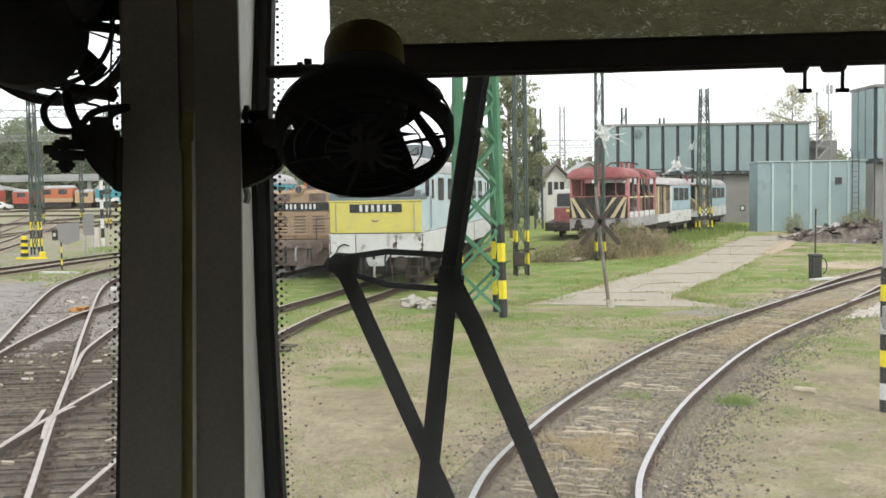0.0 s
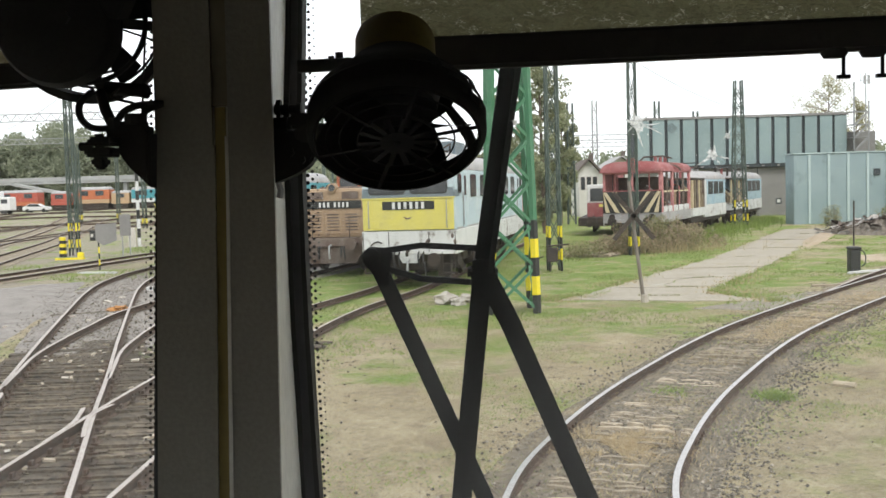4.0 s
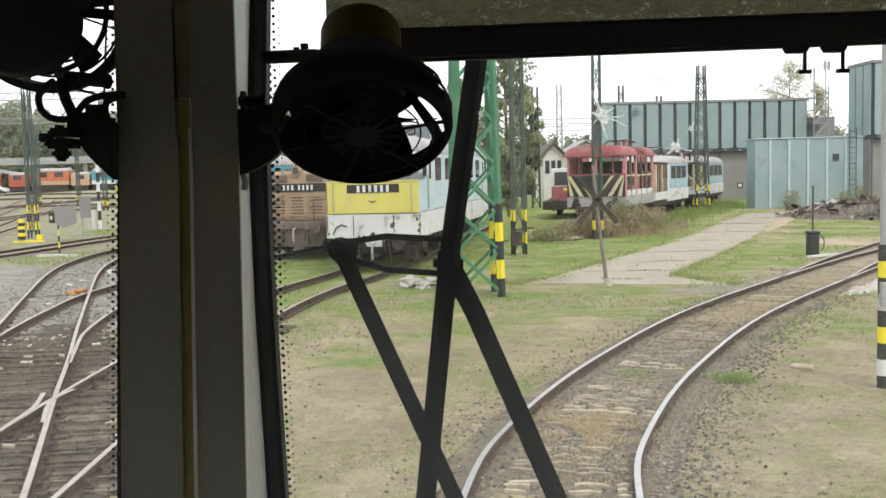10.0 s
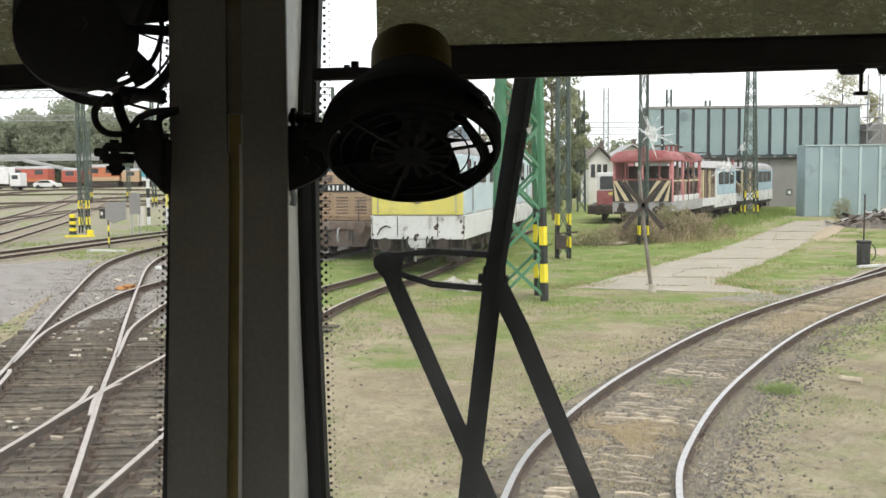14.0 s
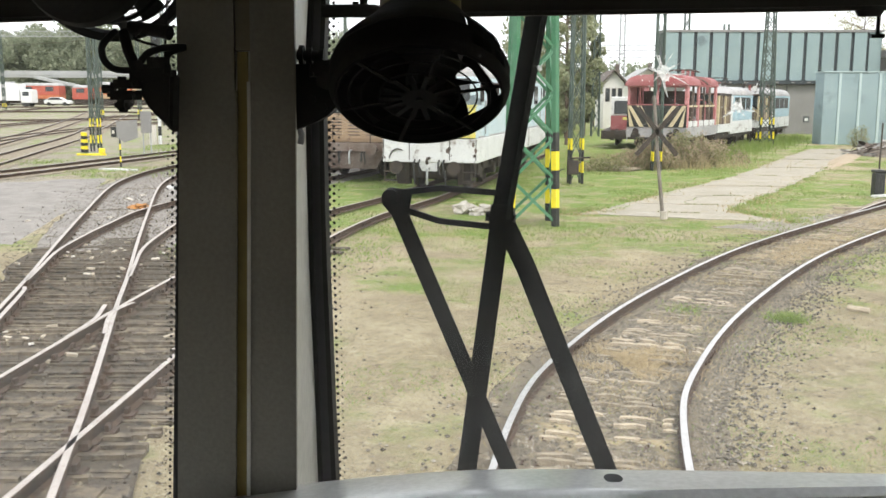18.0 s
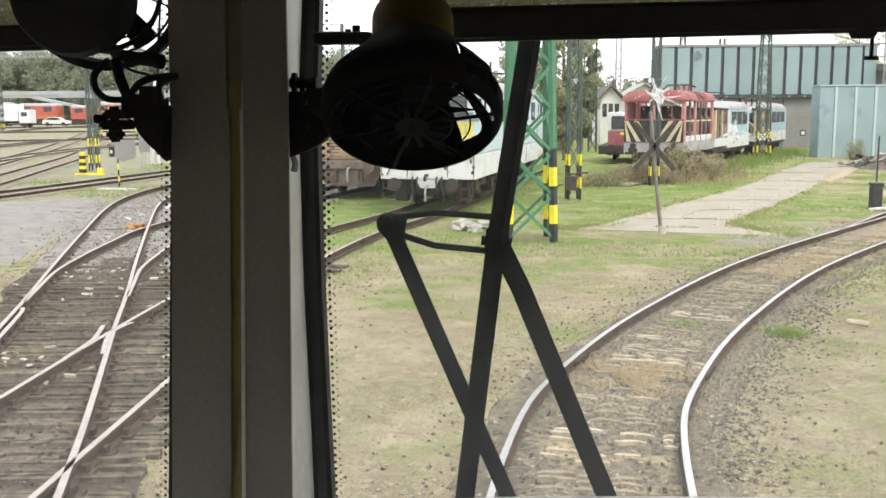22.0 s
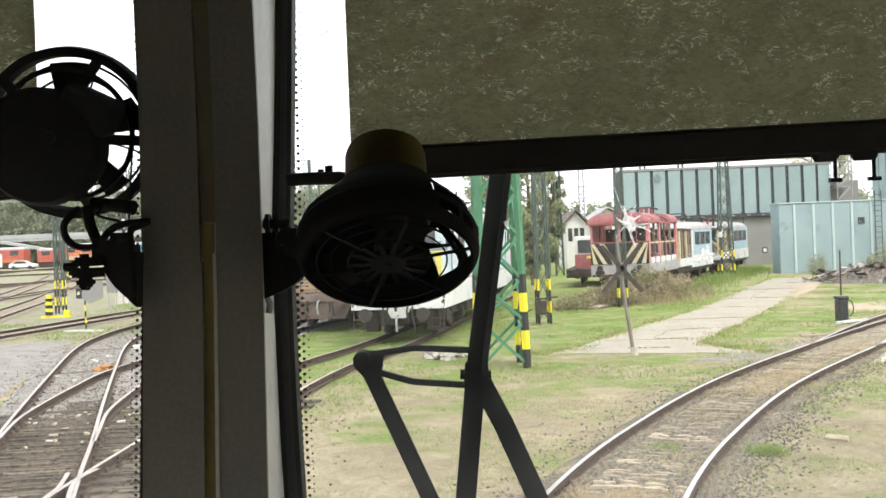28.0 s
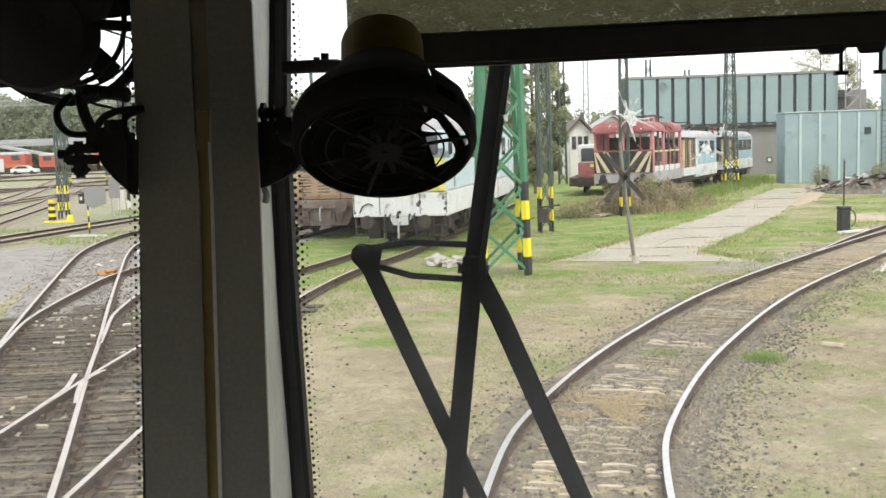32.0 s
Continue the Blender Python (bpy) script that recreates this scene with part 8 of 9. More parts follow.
am = thing("antenna_mast", "thin pale mast with small aerials behind the hall", "mast")
part("pole", tube(B(), [(48.1, 110, -0.3), (48.1, 110, 14.9)], [0.12, 0.06], 8), GREYSTEEL, am, "", True)
for x in (47.75, 48.2):
    part("aerial", box(B(), x, x + 0.3, 109.7, 109.85, 13.6, 14.6, bev=0.03), GREYSTEEL, am, "small panel aerial")
part("spike", tube(B(), [(47.5, 110, 13.9), (47.5, 110, 14.9)], 0.03, 6), GREYSTEEL, am)
part("crossbar", beam(B(), (47.4, 110, 14.0), (48.6, 110, 14.0), 0.05, 0.05), GREYSTEEL, am)


def truss(label, x0, x1, y, z, hgt=0.7):
    t = thing("gantry_truss", label, "gantry", "gantry beams")
    for zz in (z, z + hgt):
        part("chord", beam(B(), (x0, y, zz), (x1, y, zz), 0.09, 0.09), GREYSTEEL, t)
    bm = B()
    n = int(abs(x1 - x0) / 1.1)
    for k in range(n):
        a = x0 + (x1 - x0) * k / n
        b = x0 + (x1 - x0) * (k + 0.5) / n
        c = x0 + (x1 - x0) * (k + 1) / n
        beam(bm, (a, y, z), (b, y, z + hgt), 0.06, 0.06)
        beam(bm, (b, y, z + hgt), (c, y, z), 0.06, 0.06)
    part("lacing", bm, GREYSTEEL, t, "zigzag lacing")
    for x in (x0, x1):
        part("post", beam(B(), (x, y, gz(x, y) - 0.1), (x, y, z + hgt), 0.3, 0.3), DKGREEN, t, "gantry post")
    return t


truss("grey catenary gantry across the yard tracks", -62, -12, 92, 10.7)
truss("distant catenary gantry across the yard tracks", -80, -16, 132, 11.0)
truss("distant catenary gantry behind the locomotives", 3, 42, 132, 9.2)
truss("distant catenary gantry behind the locomotives", -2, 46, 150, 9.0)


def wire(a, b, sag=0.4, r=0.012):
    a, b = Vector(a), Vector(b)
    pts = [a.lerp(b, k / 12) - Vector((0, 0, sag * 4 * (k / 12) * (1 - k / 12))) for k in range(13)]
    return top("overhead_wire", tube(B(), pts, r, 5), DARKGEAR, "thin dark overhead wire between masts", "wire", "overhead wires")


wire((3.69, 33.6, 9.2), (18.88, 62.0, 7.5), 0.5)
wire((3.69, 33.6, 10.6), (9.8, 76.0, 8.8), 0.5)
wire((-60, 92, 9.6), (-20, 20, 8.5), 1.0, 0.015)
wire((-45, 92, 9.6), (-20.7, 52.2, 8.8), 0.6, 0.015)
wire((-30, 92, 9.6), (-8, 10, 7.6), 1.0, 0.015)
wire((-70, 132, 9.9), (-25, 92, 9.9), 0.8, 0.02)
wire((-20.7, 52.2, 9.0), (1.3, 22.7, 10.0), 0.8)

# warning cross on a leaning post
POSTGREY = mat("weathered_post", (0.21, 0.19, 0.165), 0.8, second=(0.13, 0.105, 0.085), scale=5, amount=0.9)
xp = thing("crossing_sign", "leaning grey post with a dark cross-shaped sign", "sign")
part("post", tube(B(), [(4.84, 23.8, -0.2), (4.66, 23.8, 1.3), (4.50, 23.8, 2.9)], [0.05, 0.045, 0.04], 8), POSTGREY, xp, "leaning grey post", True)
for s in (-1, 1):
    part("board", beam(B(), (4.60 - s * 0.50, 23.72, 1.45), (4.60 + s * 0.50, 23.72, 2.62), 0.05, 0.11), DARKGEAR, xp, "dark cross board")
part("foot", tube(B(), [(4.86, 23.8, -0.2), (4.85, 23.8, 0.05)], 0.1, 10), CONCRETE, xp)

# banded lamp post beside the curved siding
lp = thing("lamp_post", "grey lamp post with yellow, white and black warning bands", "post")
part("pole", tube(B(), [(6.08, 12.1, 1.7), (6.08, 12.1, 5.4)], 0.055, 12), GREYSTEEL, lp, "grey steel pole", True)
for k in range(9):
    z = -0.2 + k * 0.215
    part("band", tube(B(), [(6.08, 12.1, z), (6.08, 12.1, z + 0.214)], 0.075, 12), (BLACKP, WHITEP, BLACKP, YELLOWP, BLACKP, WHITEP, BLACKP, YELLOWP, BLACKP)[k], lp, "painted warning band", True)
part("switch_box", box(B(), 5.99, 6.17, 11.95, 12.04, 0.95, 1.25, bev=0.01), GREYSTEEL, lp, "small grey switch box")
part("lamp", tube(B(), [(5.93, 12.05, 5.35), (5.73, 11.9, 5.25)], 0.14, 14), GREYSTEEL, lp, "round lamp", True)

# relay box with a rod, debris and planks
top("plank", beam(B(), (-15.3, 38.9, -0.12), (-13.6, 38.35, -0.12), 0.22, 0.08), WHITEP, "long pale plank lying between the tracks", "plank")
rb = thing("relay_box", "black trackside box with a thin rod and a hose loop", "trackside box")
part("body", box(B(), 12.59, 12.91, 29.88, 30.22, -0.2, 0.56, bev=0.05), BLACKP, rb)
part("lid", box(B(), 12.57, 12.93, 29.86, 30.24, 0.56, 0.66, bev=0.045), BLACKP, rb, "domed lid")
part("rod", tube(B(), [(12.75, 30.05, 0.68), (12.76, 30.05, 2.1)], 0.025, 6), DARKGEAR, rb, "thin rod")
part("hose", tube(B(), [(12.92, 30.0, 0.55), (13.03, 29.97, 0.50), (13.09, 29.95, 0.32), (13.06, 29.93, 0.12), (12.95, 29.93, 0.02)], 0.018, 6), RUBBER, rb, "hose loop")
for k, (x, y, L, a) in enumerate(((12.62, 29.35, 0.75, 0.25), (13.0, 29.5, 0.65, 0.1), (13.25, 29.45, 0.35, -1.0))):
    bm = beam(B(), (x - L / 2 * math.cos(a), y - L / 2 * math.sin(a), -0.10), (x + L / 2 * math.cos(a), y + L / 2 * math.sin(a), -0.07), 0.12, 0.07)
    top("board_scrap", bm, WHITEP, "short white board lying in the grass", "board", "white boards")
top("plank", beam(B(), (9.98, 26.25, -0.12), (11.0, 26.1, -0.11), 0.2, 0.06), SLEEPER, "pale plank lying beside the track", "plank")
top("plank", tube(B(), [(5.42, 13.45, -0.12), (5.65, 13.25, -0.12)], 0.05, 8), SLEEPER, "short pale stick of wood on the soil", "wood")


def rock(x, y, s, seed, label="grey lump of concrete lying in the grass"):
    r = random.Random(seed)
    bm = B()
    bmesh.ops.create_icosphere(bm, subdivisions=3, radius=s)
    for v in bm.verts:
        n = v.co.normalized()
        v.co *= 0.8 + 0.5 * noise.noise(n * 1.7 + Vector((seed, 0, 0)))
        v.co.z *= 0.55
        v.co += Vector((x, y, gz(x, y) + s * 0.2))
    return top("rubble", bm, CONCRETE, label, "rubble", "rubble lumps", smooth=True)


rock(-0.15, 24.8, 0.42, 1)
rock(0.45, 25.0, 0.34, 2)
rock(0.15, 24.4, 0.28, 3)
for k in range(10):
    rock(rng.uniform(-12, -8.5), rng.uniform(20, 32), rng.uniform(0.06, 0.14), 20 + k, "pale broken stone between the tracks")

RUSTORANGE = mat("orange_rust_flakes", (0.42, 0.19, 0.045), 0.9, second=(0.25, 0.12, 0.05), scale=9, amount=0.9, bump=0.6)
bm = B()
bmesh.ops.create_icosphere(bm, subdivisions=3, radius=0.34)
for v in bm.verts:
    v.co *= 0.8 + 0.5 * noise.noise(v.co * 5)
    v.co.z *= 0.45
    v.co += Vector((-8.9, 25.2, -0.13))
top("rust_heap", bm, RUSTORANGE, "small heap of orange rust flakes between the rails", "rust heap")

# scrap heap by the shed
MOUND = mat("rust_brown_rubble", (0.11, 0.092, 0.075), 0.95, second=(0.24, 0.215, 0.18), scale=6, amount=0.95, bump=0.9, fine=14, dirt=(0.16, 0.085, 0.045), dirt_amount=0.6, dirt_scale=2)
heap = thing("scrap_heap", "heap of rusty scrap metal and torn sheets beside the path", "scrap heap")
bm = B()
n = 64
for j in range(n + 1):
    for i in range(n + 1):
        u, v = i / n * 2 - 1, j / n * 2 - 1
        d = max(0.0, 1 - (u * u + v * v))
        bm.verts.new((25.5 + u * 5.0, 52.0 + v * 4.2, -0.17 + 0.8 * d ** 0.8 * (0.7 + 0.8 * noise.noise((u * 4, v * 4, 2))) + (0.35 * noise.noise((u * 11, v * 11, 5)) + 0.2 * noise.noise((u * 27, v * 27, 8))) * min(1, d * 5)))
bm.verts.ensure_lookup_table()
for j in range(n):
    for i in range(n):
        bm.faces.new([bm.verts[j * (n + 1) + i], bm.verts[j * (n + 1) + i + 1], bm.verts[(j + 1) * (n + 1) + i + 1], bm.verts[(j + 1) * (n + 1) + i]])
part("mound", bm, MOUND, heap, "rust-brown mound")
SCRAPPALE = mat("bleached_scrap_sheet", (0.50, 0.49, 0.47), 0.6, second=(0.26, 0.22, 0.19), scale=2, amount=0.9, randomize=0.5)
SCRAPBLUE = mat("grey_blue_torn_panel", (0.30, 0.33, 0.35), 0.6, second=(0.20, 0.18, 0.16), scale=2, amount=0.9, randomize=0.3)


def bent_sheet(L, w, curl, seed, material):
    bm = B()
    rows_s = []
    for i in range(8):
        u = i / 7 - 0.5
        ragged = 1 + 0.35 * noise.noise((u * 4, seed, 1))
        rows_s.append([bm.verts.new((u * L, s * w / 2 * ragged, curl * L * u * u * (1 + 0.4 * s) + 0.10 * w * noise.noise((u * 5, s, seed * 3.0)))) for s in (-1, -0.3, 0.4, 1)])
    for a, b in zip(rows_s[:-1], rows_s[1:]):
        for i in range(3):
            bm.faces.new((a[i], a[i + 1], b[i + 1], b[i]))
    bmesh.ops.solidify(bm, geom=list(bm.faces), thickness=0.02)
    return mesh_of("sheet", bm, material)


def scrap_bar(L, kind):
    bm = B()
    if kind == 0:
        for dx, dz, w, h in ((0, 0, 0.12, 0.012), (0, 0.055, 0.012, 0.11), (0, 0.11, 0.12, 0.012)):
            box(bm, -L / 2, L / 2, dx - w / 2, dx + w / 2, dz - h / 2, dz + h / 2)
    elif kind == 1:
        tube(bm, [(-L / 2, 0, 0), (-L / 6, 0.05, 0.06), (L / 4, -0.04, 0.02), (L / 2, 0.1, 0.12)], 0.035, 6)
    else:
        box(bm, -L / 2, L / 2, -0.03, 0.03, -0.006, 0.006)
        box(bm, -L / 2, L / 2, 0.024, 0.03, 0.006, 0.06)
    return mesh_of("bar", bm, SCRAP)


def heap_height(x, y):
    d = max(0.0, 1 - ((x - 25.5) / 5.0) ** 2 - ((y - 52.0) / 4.2) ** 2)
    return -0.12 + 0.72 * d ** 0.8


sheets = [bent_sheet(rng.uniform(0.35, 1.3), rng.uniform(0.12, 0.5), rng.uniform(-0.7, 0.7), k, (SCRAP, SCRAPPALE, SCRAPBLUE, SCRAPBLUE, SCRAP, SCRAPPALE, SCRAP, SCRAPPALE, SCRAPBLUE, SCRAP)[k]) for k in range(10)]
bars = [scrap_bar(rng.uniform(0.7, 2.0), k % 3) for k in range(6)]
for k in range(270):
    a, d = rng.uniform(0, 6.28), math.sqrt(rng.random())
    x, y = 25.5 + 5.3 * d * math.cos(a), 52.0 + 4.6 * d * math.sin(a)
    o = new("sheet" if k % 9 < 7 else "bar", sheets[k % 10] if k % 9 < 7 else bars[k % 6])
    o.parent = heap
    steep = 0.5 if k % 7 else 1.1
    o.matrix_local = Matrix.Translation((x, y, heap_height(x, y) + rng.uniform(0.0, 0.22))) @ Euler((rng.uniform(-steep, steep), rng.uniform(-steep, steep), rng.uniform(0, 6))).to_matrix().to_4x4() @ Matrix.Scale(rng.uniform(0.5, 0.9), 4)

# small yard furniture beyond the diverging tracks
cm = thing("warning_marker", "yellow and black striped track marker on a yellow base", "track marker", m=Matrix.Translation((-19.85, 48.5, 0.0)))
for k in range(6):
    part("band", tube(B(), [(0, 0, k * 0.17), (0.01, 0, 0.17 + k * 0.17)], 0.19 - 0.008 * k, 16), YELLOWP if k % 2 else BLACKP, cm, "striped band", True)
part("base", box(B(), -0.4, 1.1, -0.1, 0.1, -0.2, -0.05, bev=0.03), YELLOWP, cm, "yellow base block")
part("lug", box(B(), 0.75, 1.05, -0.09, 0.09, -0.05, 0.22, bev=0.04), YELLOWP, cm, "yellow end lug")
sg = thing("track_sign", "grey track sign with a black lamp on a thin banded post", "sign", m=Matrix.Translation((-15.03, 40.5, 0.0)))
for k in range(5):
    part("post_band", tube(B(), [(0, 0, -0.2 + k * 0.26), (0, 0, 0.06 + k * 0.26)], 0.035, 8), BLACKP if k % 2 == 0 else YELLOWP, sg, "painted post band", True)
part("board", extrude_poly(B(), [(-0.10, 1.12), (0.22, 0.90), (0.80, 1.10), (0.80, 1.86), (-0.10, 1.80)], -0.06, -0.036), HALLGREY, sg, "grey sign board")
part("lamp", box(B(), -0.34, -0.12, -0.10, 0.04, 1.12, 1.56, bev=0.03), BLACKP, sg, "black lamp box")
part("lamp_glass", box(B(), -0.28, -0.18, -0.108, -0.101, 1.28, 1.42), BRICKR, sg, "pale lamp glass")
pb = thing("panel_screen", "grey board screen on two posts", "screen")
part("board", box(B(), -17.4, -16.84, 50.0, 50.08, 0.95, 2.08, bev=0.01), HALLGREY, pb, "grey board")
for x in (-17.35, -16.95):
    part("post", box(B(), x, x + 0.05, 50.082, 50.14, -0.2, 2.0), GREYSTEEL, pb)
top("cabinet", box(B(), -20.1, -19.74, 59.2, 59.55, -0.2, 1.08, bev=0.03), BRICKR, "pale concrete equipment cabinet standing on soil", "cabinet")
sp = thing("signal_post", "signal post with black and white bands and a lamp head", "signal")
for k in range(10):
    part("band", tube(B(), [(-19.8, 60.4, -0.2 + k * 0.6), (-19.8, 60.4, 0.4 + k * 0.6)], 0.11, 10), (BLACKP if k % 2 else WHITEP), sp, "painted band", True)
part("head", box(B(), -20.1, -19.5, 60.2, 60.35, 5.6, 6.9, bev=0.1), BLACKP, sp, "black signal head")
for z in (5.95, 6.45):
    part("lens", tube(B(), [(-19.8, 60.2, z), (-19.8, 60.12, z)], 0.12, 12), PANE, sp, "dark lens", True)
top("soil_heap", lathe(B(), [(3.4, -0.2), (2.6, 0.2), (1.5, 0.6), (0.4, 0.8), (0.01, 0.82)], 24), GROUND, "low heap of brown soil", "soil heap", smooth=True).location = (-16.0, 64.0, 0.0)
bench = thing("loading_trestle", "dark wooden trestle table in the grass", "trestle")
part("top_board", box(B(), -11.5, -8.9, 42, 43, 0.75, 0.85, bev=0.02), SCRAP, bench)
for x in (-11.3, -9.1):
    for y in (42.1, 42.9):
        part("leg", box(B(), x - 0.06, x + 0.06, y - 0.06, y + 0.06, -0.2, 0.75), SCRAP, bench)

# point signal, striped marker post and slabs beside the first switch
ds = thing("point_signal", "low black point signal lantern with a red and white disc", "point signal")
part("stand", lathe(B(), [(0.17, -0.2), (0.16, -0.1), (0.09, 0.12), (0.06, 0.28), (0.05, 0.46), (0.0005, 0.46)], 16), DARKGEAR, ds, "tapered iron stand", True)
part("collar", lathe(B(), [(0.0005, 0.34), (0.11, 0.34), (0.11, 0.38), (0.0005, 0.38)], 16), DARKGEAR, ds, "", True)
part("lantern", box(B(), -0.2, 0.2, -0.2, 0.2, 0.46, 0.86, bev=0.02), BLACKP, ds, "black lantern box")
part("lantern_glass", box(B(), -0.1, 0.1, -0.212, -0.201, 0.52, 0.80), BRICKR, ds, "pale lantern glass")
part("top_lamp", box(B(), -0.1, 0.1, -0.08, 0.08, 0.86, 1.02, bev=0.02), BLACKP, ds, "small lamp on top")
part("hose", tube(B(), [(0.2, 0, 0.55), (0.26, 0, 0.42), (0.18, 0, 0.3), (0.04, 0, 0.28)], 0.022, 6), RUBBER, ds, "bent cable", True)
part("lever", tube(B(), [(-0.05, 0, 0.1), (-0.5, 0, 0.16)], 0.02, 8), DARKGEAR, ds, "weighted lever", True)
part("disc", tube(B(), [(-0.55, -0.02, 0.19), (-0.55, 0.02, 0.19)], 0.15, 20), WHITEP, ds, "white half disc", True)
part("disc_half", extrude_poly(B(), [(-0.55 + 0.15 * math.cos(a), 0.19 + 0.15 * math.sin(a)) for a in [math.pi * (1 + k / 10) for k in range(11)]], -0.027, -0.021), FARRED, ds, "red lower half of the disc")
ds.matrix_world = Matrix.Translation((-8.1, 9.2, 0.0))
mp = thing("marker_post", "square white concrete marker post with black diagonal bars", "marker post")
part("post", box(B(), -9.72, -9.38, 12.33, 12.67, -0.2, 1.25, bev=0.03), WHITEP, mp)
for k in range(6):
    z = 0.15 + k * 0.17
    part("bar", extrude_poly(B(), [(-9.62, z), (-9.5, z + 0.06), (-9.5, z + 0.13), (-9.62, z + 0.07)], 12.322, 12.329), BLACKP, mp, "black diagonal bar")
sm_post = thing("marker_post", "short white marker post with a black top", "marker post")
part("post", box(B(), -8.75, -8.55, 13.4, 13.6, -0.2, 0.3, bev=0.02), WHITEP, sm_post)
part("cap", box(B(), -8.755, -8.545, 13.395, 13.605, 0.302, 0.48, bev=0.02), BLACKP, sm_post, "black cap")
for x, y, L, w in ((-9.0, 12.0, 1.5, 0.25), (-8.6, 12.9, 1.6, 0.2), (-8.6, 7.6, 1.6, 0.4), (-9.4, 6.9, 1.9, 0.7)):
    top("concrete_slab", box(B(), x - L / 2, x + L / 2, y - w / 2, y + w / 2, -0.2, -0.11, bev=0.015), CONCRETE, "pale concrete slab let into the soil", "slab", "slabs")

fm = thing("fouling_marker", "low black and white fouling marker block on soil", "track marker")
for x0, x1, mt in ((-0.36, -0.14, WHITEP), (-0.138, 0.138, BLACKP), (0.14, 0.36, WHITEP)):
    part("section", box(B(), x0, x1, -0.10, 0.10, -0.05, 0.13, bev=0.02), mt, fm, "white end" if mt is WHITEP else "black middle")
fm.matrix_world = Matrix.Translation((-9.5, 30.6, -0.15)) @ Matrix.Rotation(0.15, 4, "Z")

# point indicator beside the branch siding
pi = thing("point_indicator", "point lever with a blue disc in a white ring", "point lever")
part("stand", box(B(), 16.7, 17.0, 27.0, 27.4, -0.2, 0.45, bev=0.04), DARKGEAR, pi)
part("lever", tube(B(), [(16.85, 27.2, 0.4), (16.85, 27.2, 1.3)], 0.04, 8), DARKGEAR, pi)
part("ring", tube(B(), [(16.85, 26.95, 0.55), (16.85, 26.90, 0.55)], 0.34, 28), WHITEP, pi, "white disc rim", True)
part("disc", tube(B(), [(16.85, 26.90, 0.55), (16.85, 26.88, 0.55)], 0.26, 28), mat("blue_enamel", (0.06, 0.16, 0.42), 0.35, scale=3, bump=0.0), pi, "blue disc", True)

# ---- trees and bushes ----


def leaf_cloud(name, centres, per, size, material, parent=None, squash=1.0):
    """Small leaf clumps scattered round limb ends; every clump its own tilt."""
    c = np.repeat(np.array(centres, float)[:, :3], per, axis=0)
    rad = np.repeat(np.array(centres, float)[:, 3], per)
    n = len(c)
    d = nrng.normal(0, 1, (n, 3))
    d /= np.linalg.norm(d, axis=1)[:, None]
    c = c + d * (rad * nrng.uniform(0.35, 1.0, n) ** 0.6)[:, None] * np.array([1, 1, squash])
    a = nrng.normal(0, 1, (n, 3))
    a /= np.linalg.norm(a, axis=1)[:, None]
    b = np.cross(a, nrng.normal(0, 1, (n, 3)))
    b /= np.linalg.norm(b, axis=1)[:, None]
    s = nrng.uniform(0.5, 1.2, n)[:, None] * size
    v = np.stack([c - a * s, c + b * s * 0.6, c + a * s, c - b * s * 0.6], 1).reshape(-1, 3)
    f = np.arange(4 * n).reshape(-1, 4)
    o = from_arrays(name, v, f, material)
    o.parent = parent
    return o


def tree(label, x, y, h, r, material, seed, per=105, size=0.14, low=0.25, group="trees"):
    rr = random.Random(seed)
    z0 = gz(x, y)
    t = thing("tree", label, "tree", group)
    lean = rr.uniform(-0.3, 0.3)
    part("trunk", tube(B(), [(x, y, z0 - 0.2), (x + lean * 0.3, y, z0 + h * 0.35), (x + lean, y, z0 + h * 0.92)], [0.045 * r + 0.10, 0.03 * r + 0.07, 0.02], 8), BARK, t, "", True)
    ends = []
    bm = B()
    for k in range(34):
        f = low + (1 - low) * (k + rr.random()) / 34
        a = rr.uniform(0, 6.28)
        reach = r * (math.sin(math.pi * min(1, (f - low) / (1 - low) * 0.86 + 0.14)) ** 0.7) * rr.uniform(0.45, 1.05)
        p0 = Vector((x + lean * f, y, z0 + h * (f - 0.08)))
        p1 = p0 + Vector((math.cos(a) * reach, math.sin(a) * reach, h * 0.06 + rr.uniform(0, 0.3)))
        tube(bm, [p0, p0.lerp(p1, 0.5) + Vector((0, 0, 0.1)), p1], [0.05, 0.035, 0.012], 5)
        ends.append((p1.x, p1.y, p1.z, r * rr.uniform(0.16, 0.34)))
        ends.append((*(p0.lerp(p1, 0.55)), r * rr.uniform(0.12, 0.26)))
    part("limbs", bm, BARK, t)
    o = leaf_cloud("crown", ends, per, size, material, t)
    return t


tree("tall green tree behind the parked locomotives", 7.3, 73, 12.6, 2.9, LEAF, 1, 120, 0.16, 0.12)
tree("slender dark green tree beside the taller one", 9.0, 77, 9.4, 1.5, LEAF, 2, 120, 0.15, 0.15)
tree("green tree behind the coach", 4.4, 80, 10.5, 2.9, LEAF, 3, 110, 0.17, 0.15)
tree("narrow dark cypress behind the sidings", 13.2, 104, 8.8, 0.9, LEAF, 4, low=0.08)
tree("pale yellowing tree behind the hall", 44.6, 112, 15.0, 4.2, LEAFPALE, 5, 90, 0.10, 0.45)
tree("pale yellowing tree behind the hall", 49.4, 116, 12.6, 2.2, LEAFPALE, 6, 70, 0.10, 0.4)
tree("small green tree by the coach", 6.2, 62, 4.2, 1.0, LEAF, 7, 50, 0.14)

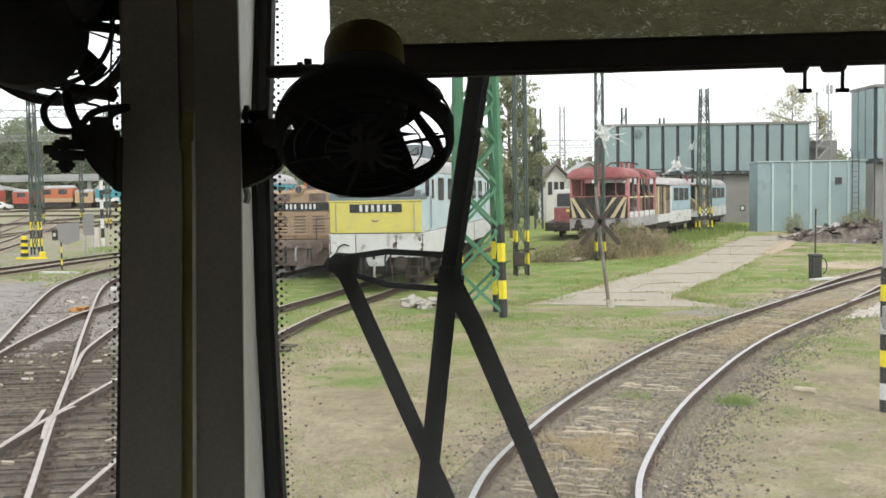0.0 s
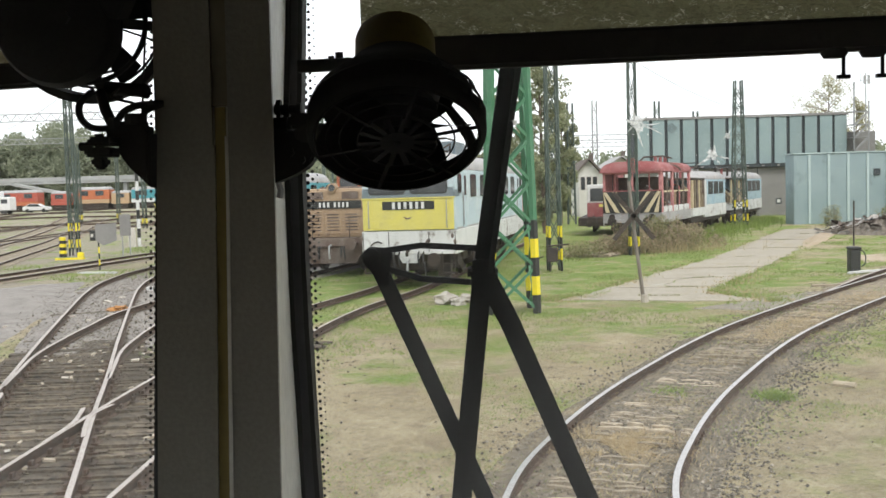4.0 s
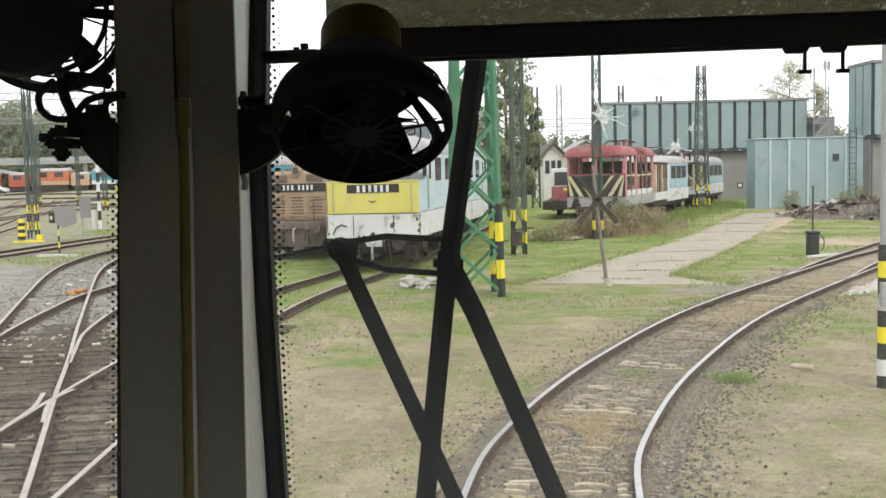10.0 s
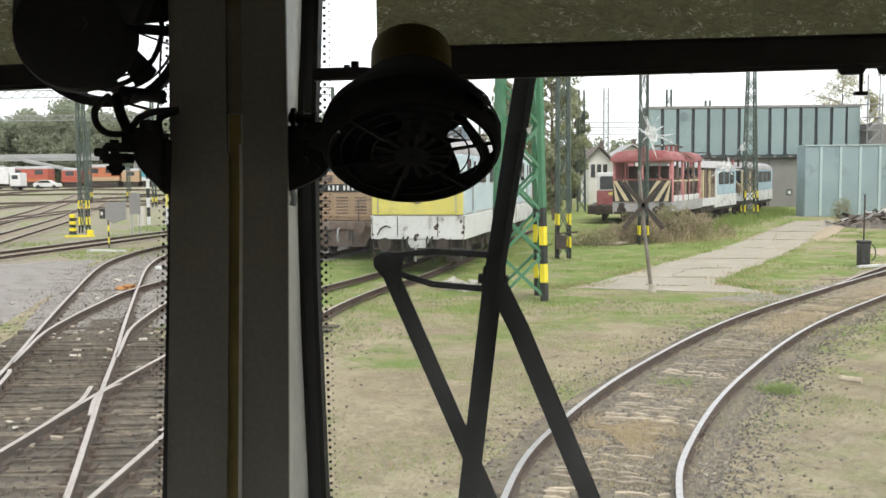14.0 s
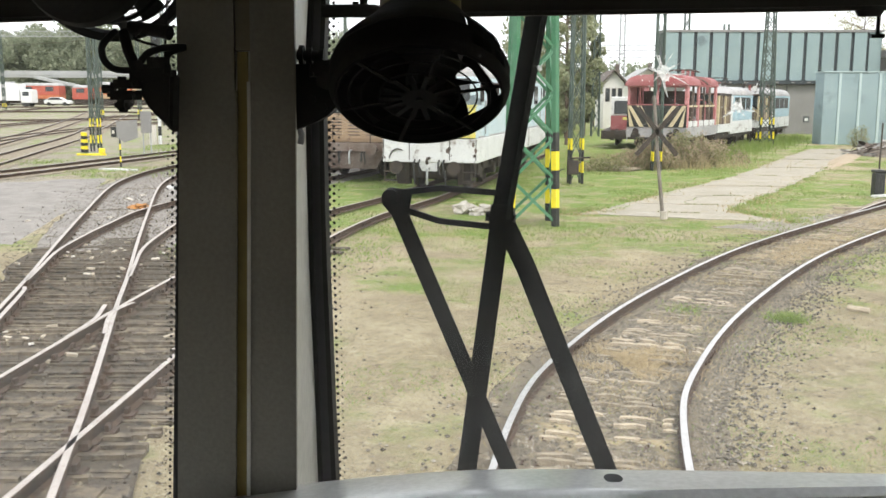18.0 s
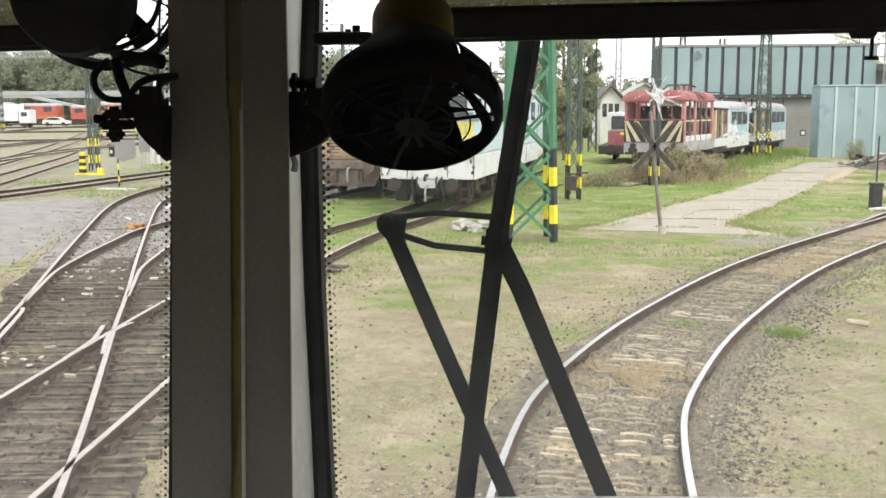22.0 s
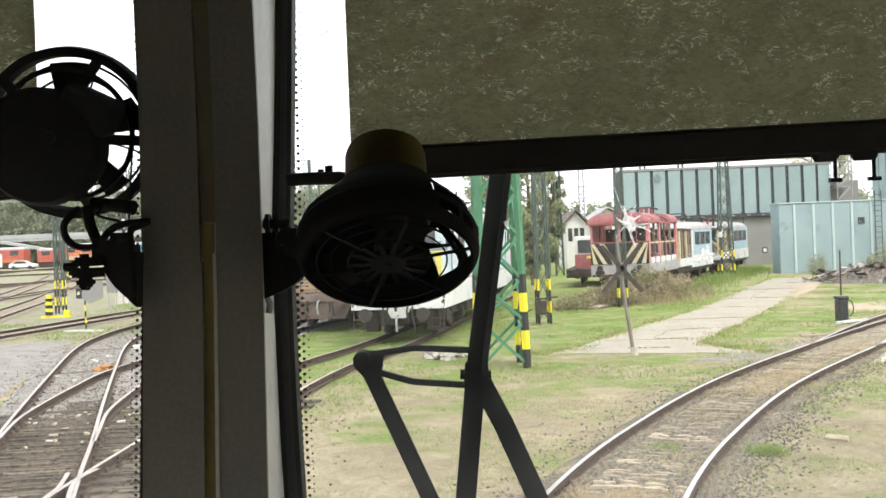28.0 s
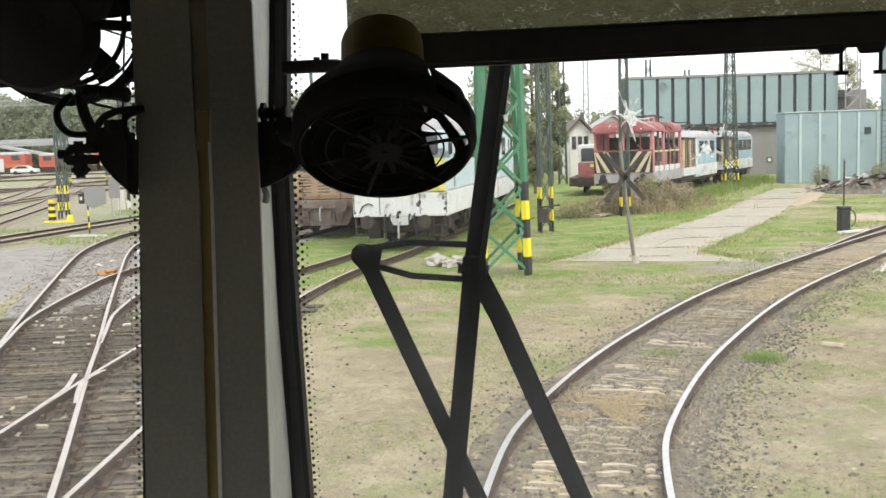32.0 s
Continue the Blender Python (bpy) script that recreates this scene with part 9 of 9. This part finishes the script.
clumps = []
for k in range(330):
    x = rng.uniform(-190, -8)
    y = rng.uniform(196, 250)
    top_z = 13 + 6 * noise.noise((x * 0.05, y * 0.03, 1)) + (y - 196) * 0.08
    for j in range(4):
        clumps.append((x + rng.uniform(-3, 3), y + rng.uniform(-2, 2), 2 + top_z * (j + rng.random()) / 4, rng.uniform(2.0, 3.6)))
tagged(leaf_cloud("woods", clumps, 330, 0.40, LEAFFAR, None, 0.85), "belt of green trees behind the far yard", "woods", kind="stuff")
clumps = []
for k in range(200):
    x = rng.uniform(-30, 130)
    y = rng.uniform(150, 200)
    for j in range(3):
        clumps.append((x, y, 1 + 6.5 * (j + rng.random()) / 3, rng.uniform(1.8, 3.2)))
tagged(leaf_cloud("woods", clumps, 150, 0.45, LEAFFAR, None, 0.8), "distant green trees behind the sidings", "woods", kind="stuff")


def bush(label, x, y, rx, ry, h, seed, n=26, dry=False):
    rr = random.Random(seed)
    t = thing("bush", label, "bush", "wild bushes")
    ends = []
    bm = B()
    for k in range(n):
        a, d = rr.uniform(0, 6.28), math.sqrt(rr.random())
        px, py = x + rx * d * math.cos(a), y + ry * d * math.sin(a)
        hh = h * (1 - 0.6 * d * d) * rr.uniform(0.6, 1.0)
        tube(bm, [(px * 0.7 + x * 0.3, py * 0.7 + y * 0.3, gz(px, py) - 0.05), (px, py, gz(px, py) + hh)], [0.02, 0.006], 4)
        for j in range(3):
            ends.append((px + rr.uniform(-0.15, 0.15), py + rr.uniform(-0.15, 0.15), gz(px, py) + hh * (0.35 + 0.3 * j), 0.3))
    part("stems", bm, BARK, t)
    leaf_cloud("foliage", ends, 40, 0.052, WEED, t)
    if dry:
        leaf_cloud("withered_foliage", [e for e in ends if noise.noise((e[0] * 0.8, e[1] * 0.8, e[2])) > -0.1], 42, 0.050, DRYWEED, t)["label"] = "withered pinkish brown foliage"
    return t


bush("dry green and brown weed bush beside the derelict locomotive", 7.6, 41.2, 1.3, 0.9, 1.3, 1, 34, True)
bush("dry green and brown weed bush beside the derelict locomotive", 9.4, 42.4, 1.7, 1.0, 1.75, 2, 44, True)
bush("dry green and brown weed bush beside the derelict locomotive", 11.4, 44.6, 1.3, 0.9, 1.1, 3, 30, True)
bush("low weeds at the foot of the warning cross", 5.6, 39.5, 1.0, 0.7, 0.7, 4, 14)
bush("green shrub growing out of the scrap heap", 28.4, 60.5, 1.1, 0.7, 2.0, 5, 18)
bush("green shrub growing out of the scrap heap", 24.4, 60.8, 0.6, 0.5, 1.5, 6, 8)
blades("tall_weeds", [(rng.gauss(8.8, 1.5), rng.gauss(42.4, 1.1), -0.16) for _ in range(1500)], STRAW, 0.25, 0.8, 0.012, "tall dry weeds round the bushes", 0.3)
blades("tall_weeds", [(8.97 + 14 * u + rng.gauss(0, 0.9) + 1.6, 46.7 + 28 * u + rng.gauss(0, 0.9) - 1.2, -0.16) for u in [rng.random() for _ in range(3500)]], BLADES, 0.2, 0.6, 0.025, "tall green grass along the derelict locomotives", 0.4)

# running gear under the cab floor
ug = thing("cab_underframe", "dark steel underframe and wheels carrying the cab", "underframe")
part("beam", box(B(), -1.1, 1.7, -1.36, 1.42, 0.78, 1.095, bev=0.02), DARKGEAR, ug)
for y in (-0.75, 0.75):
    for s, x in ((-1, 0.40 - 0.78), (1, 0.40 + 0.78)):
        w = new("wheel", WHEEL_MESH)
        w.parent = ug
        w.matrix_local = Matrix.Translation((x, y, 0.512)) @ (Matrix.Identity(4) if s < 0 else Matrix.Rotation(math.pi, 4, "Z")) @ Matrix.Scale(0.93, 4)
    part("axle", tube(B(), [(-0.4, y, 0.512), (1.2, y, 0.512)], 0.08, 10), DARKGEAR, ug)
    for x in (-0.62, 1.36):
        part("axle_box", box(B(), x - 0.1, x + 0.1, y - 0.16, y + 0.16, 0.4, 0.80, bev=0.02), DARKGEAR, ug)
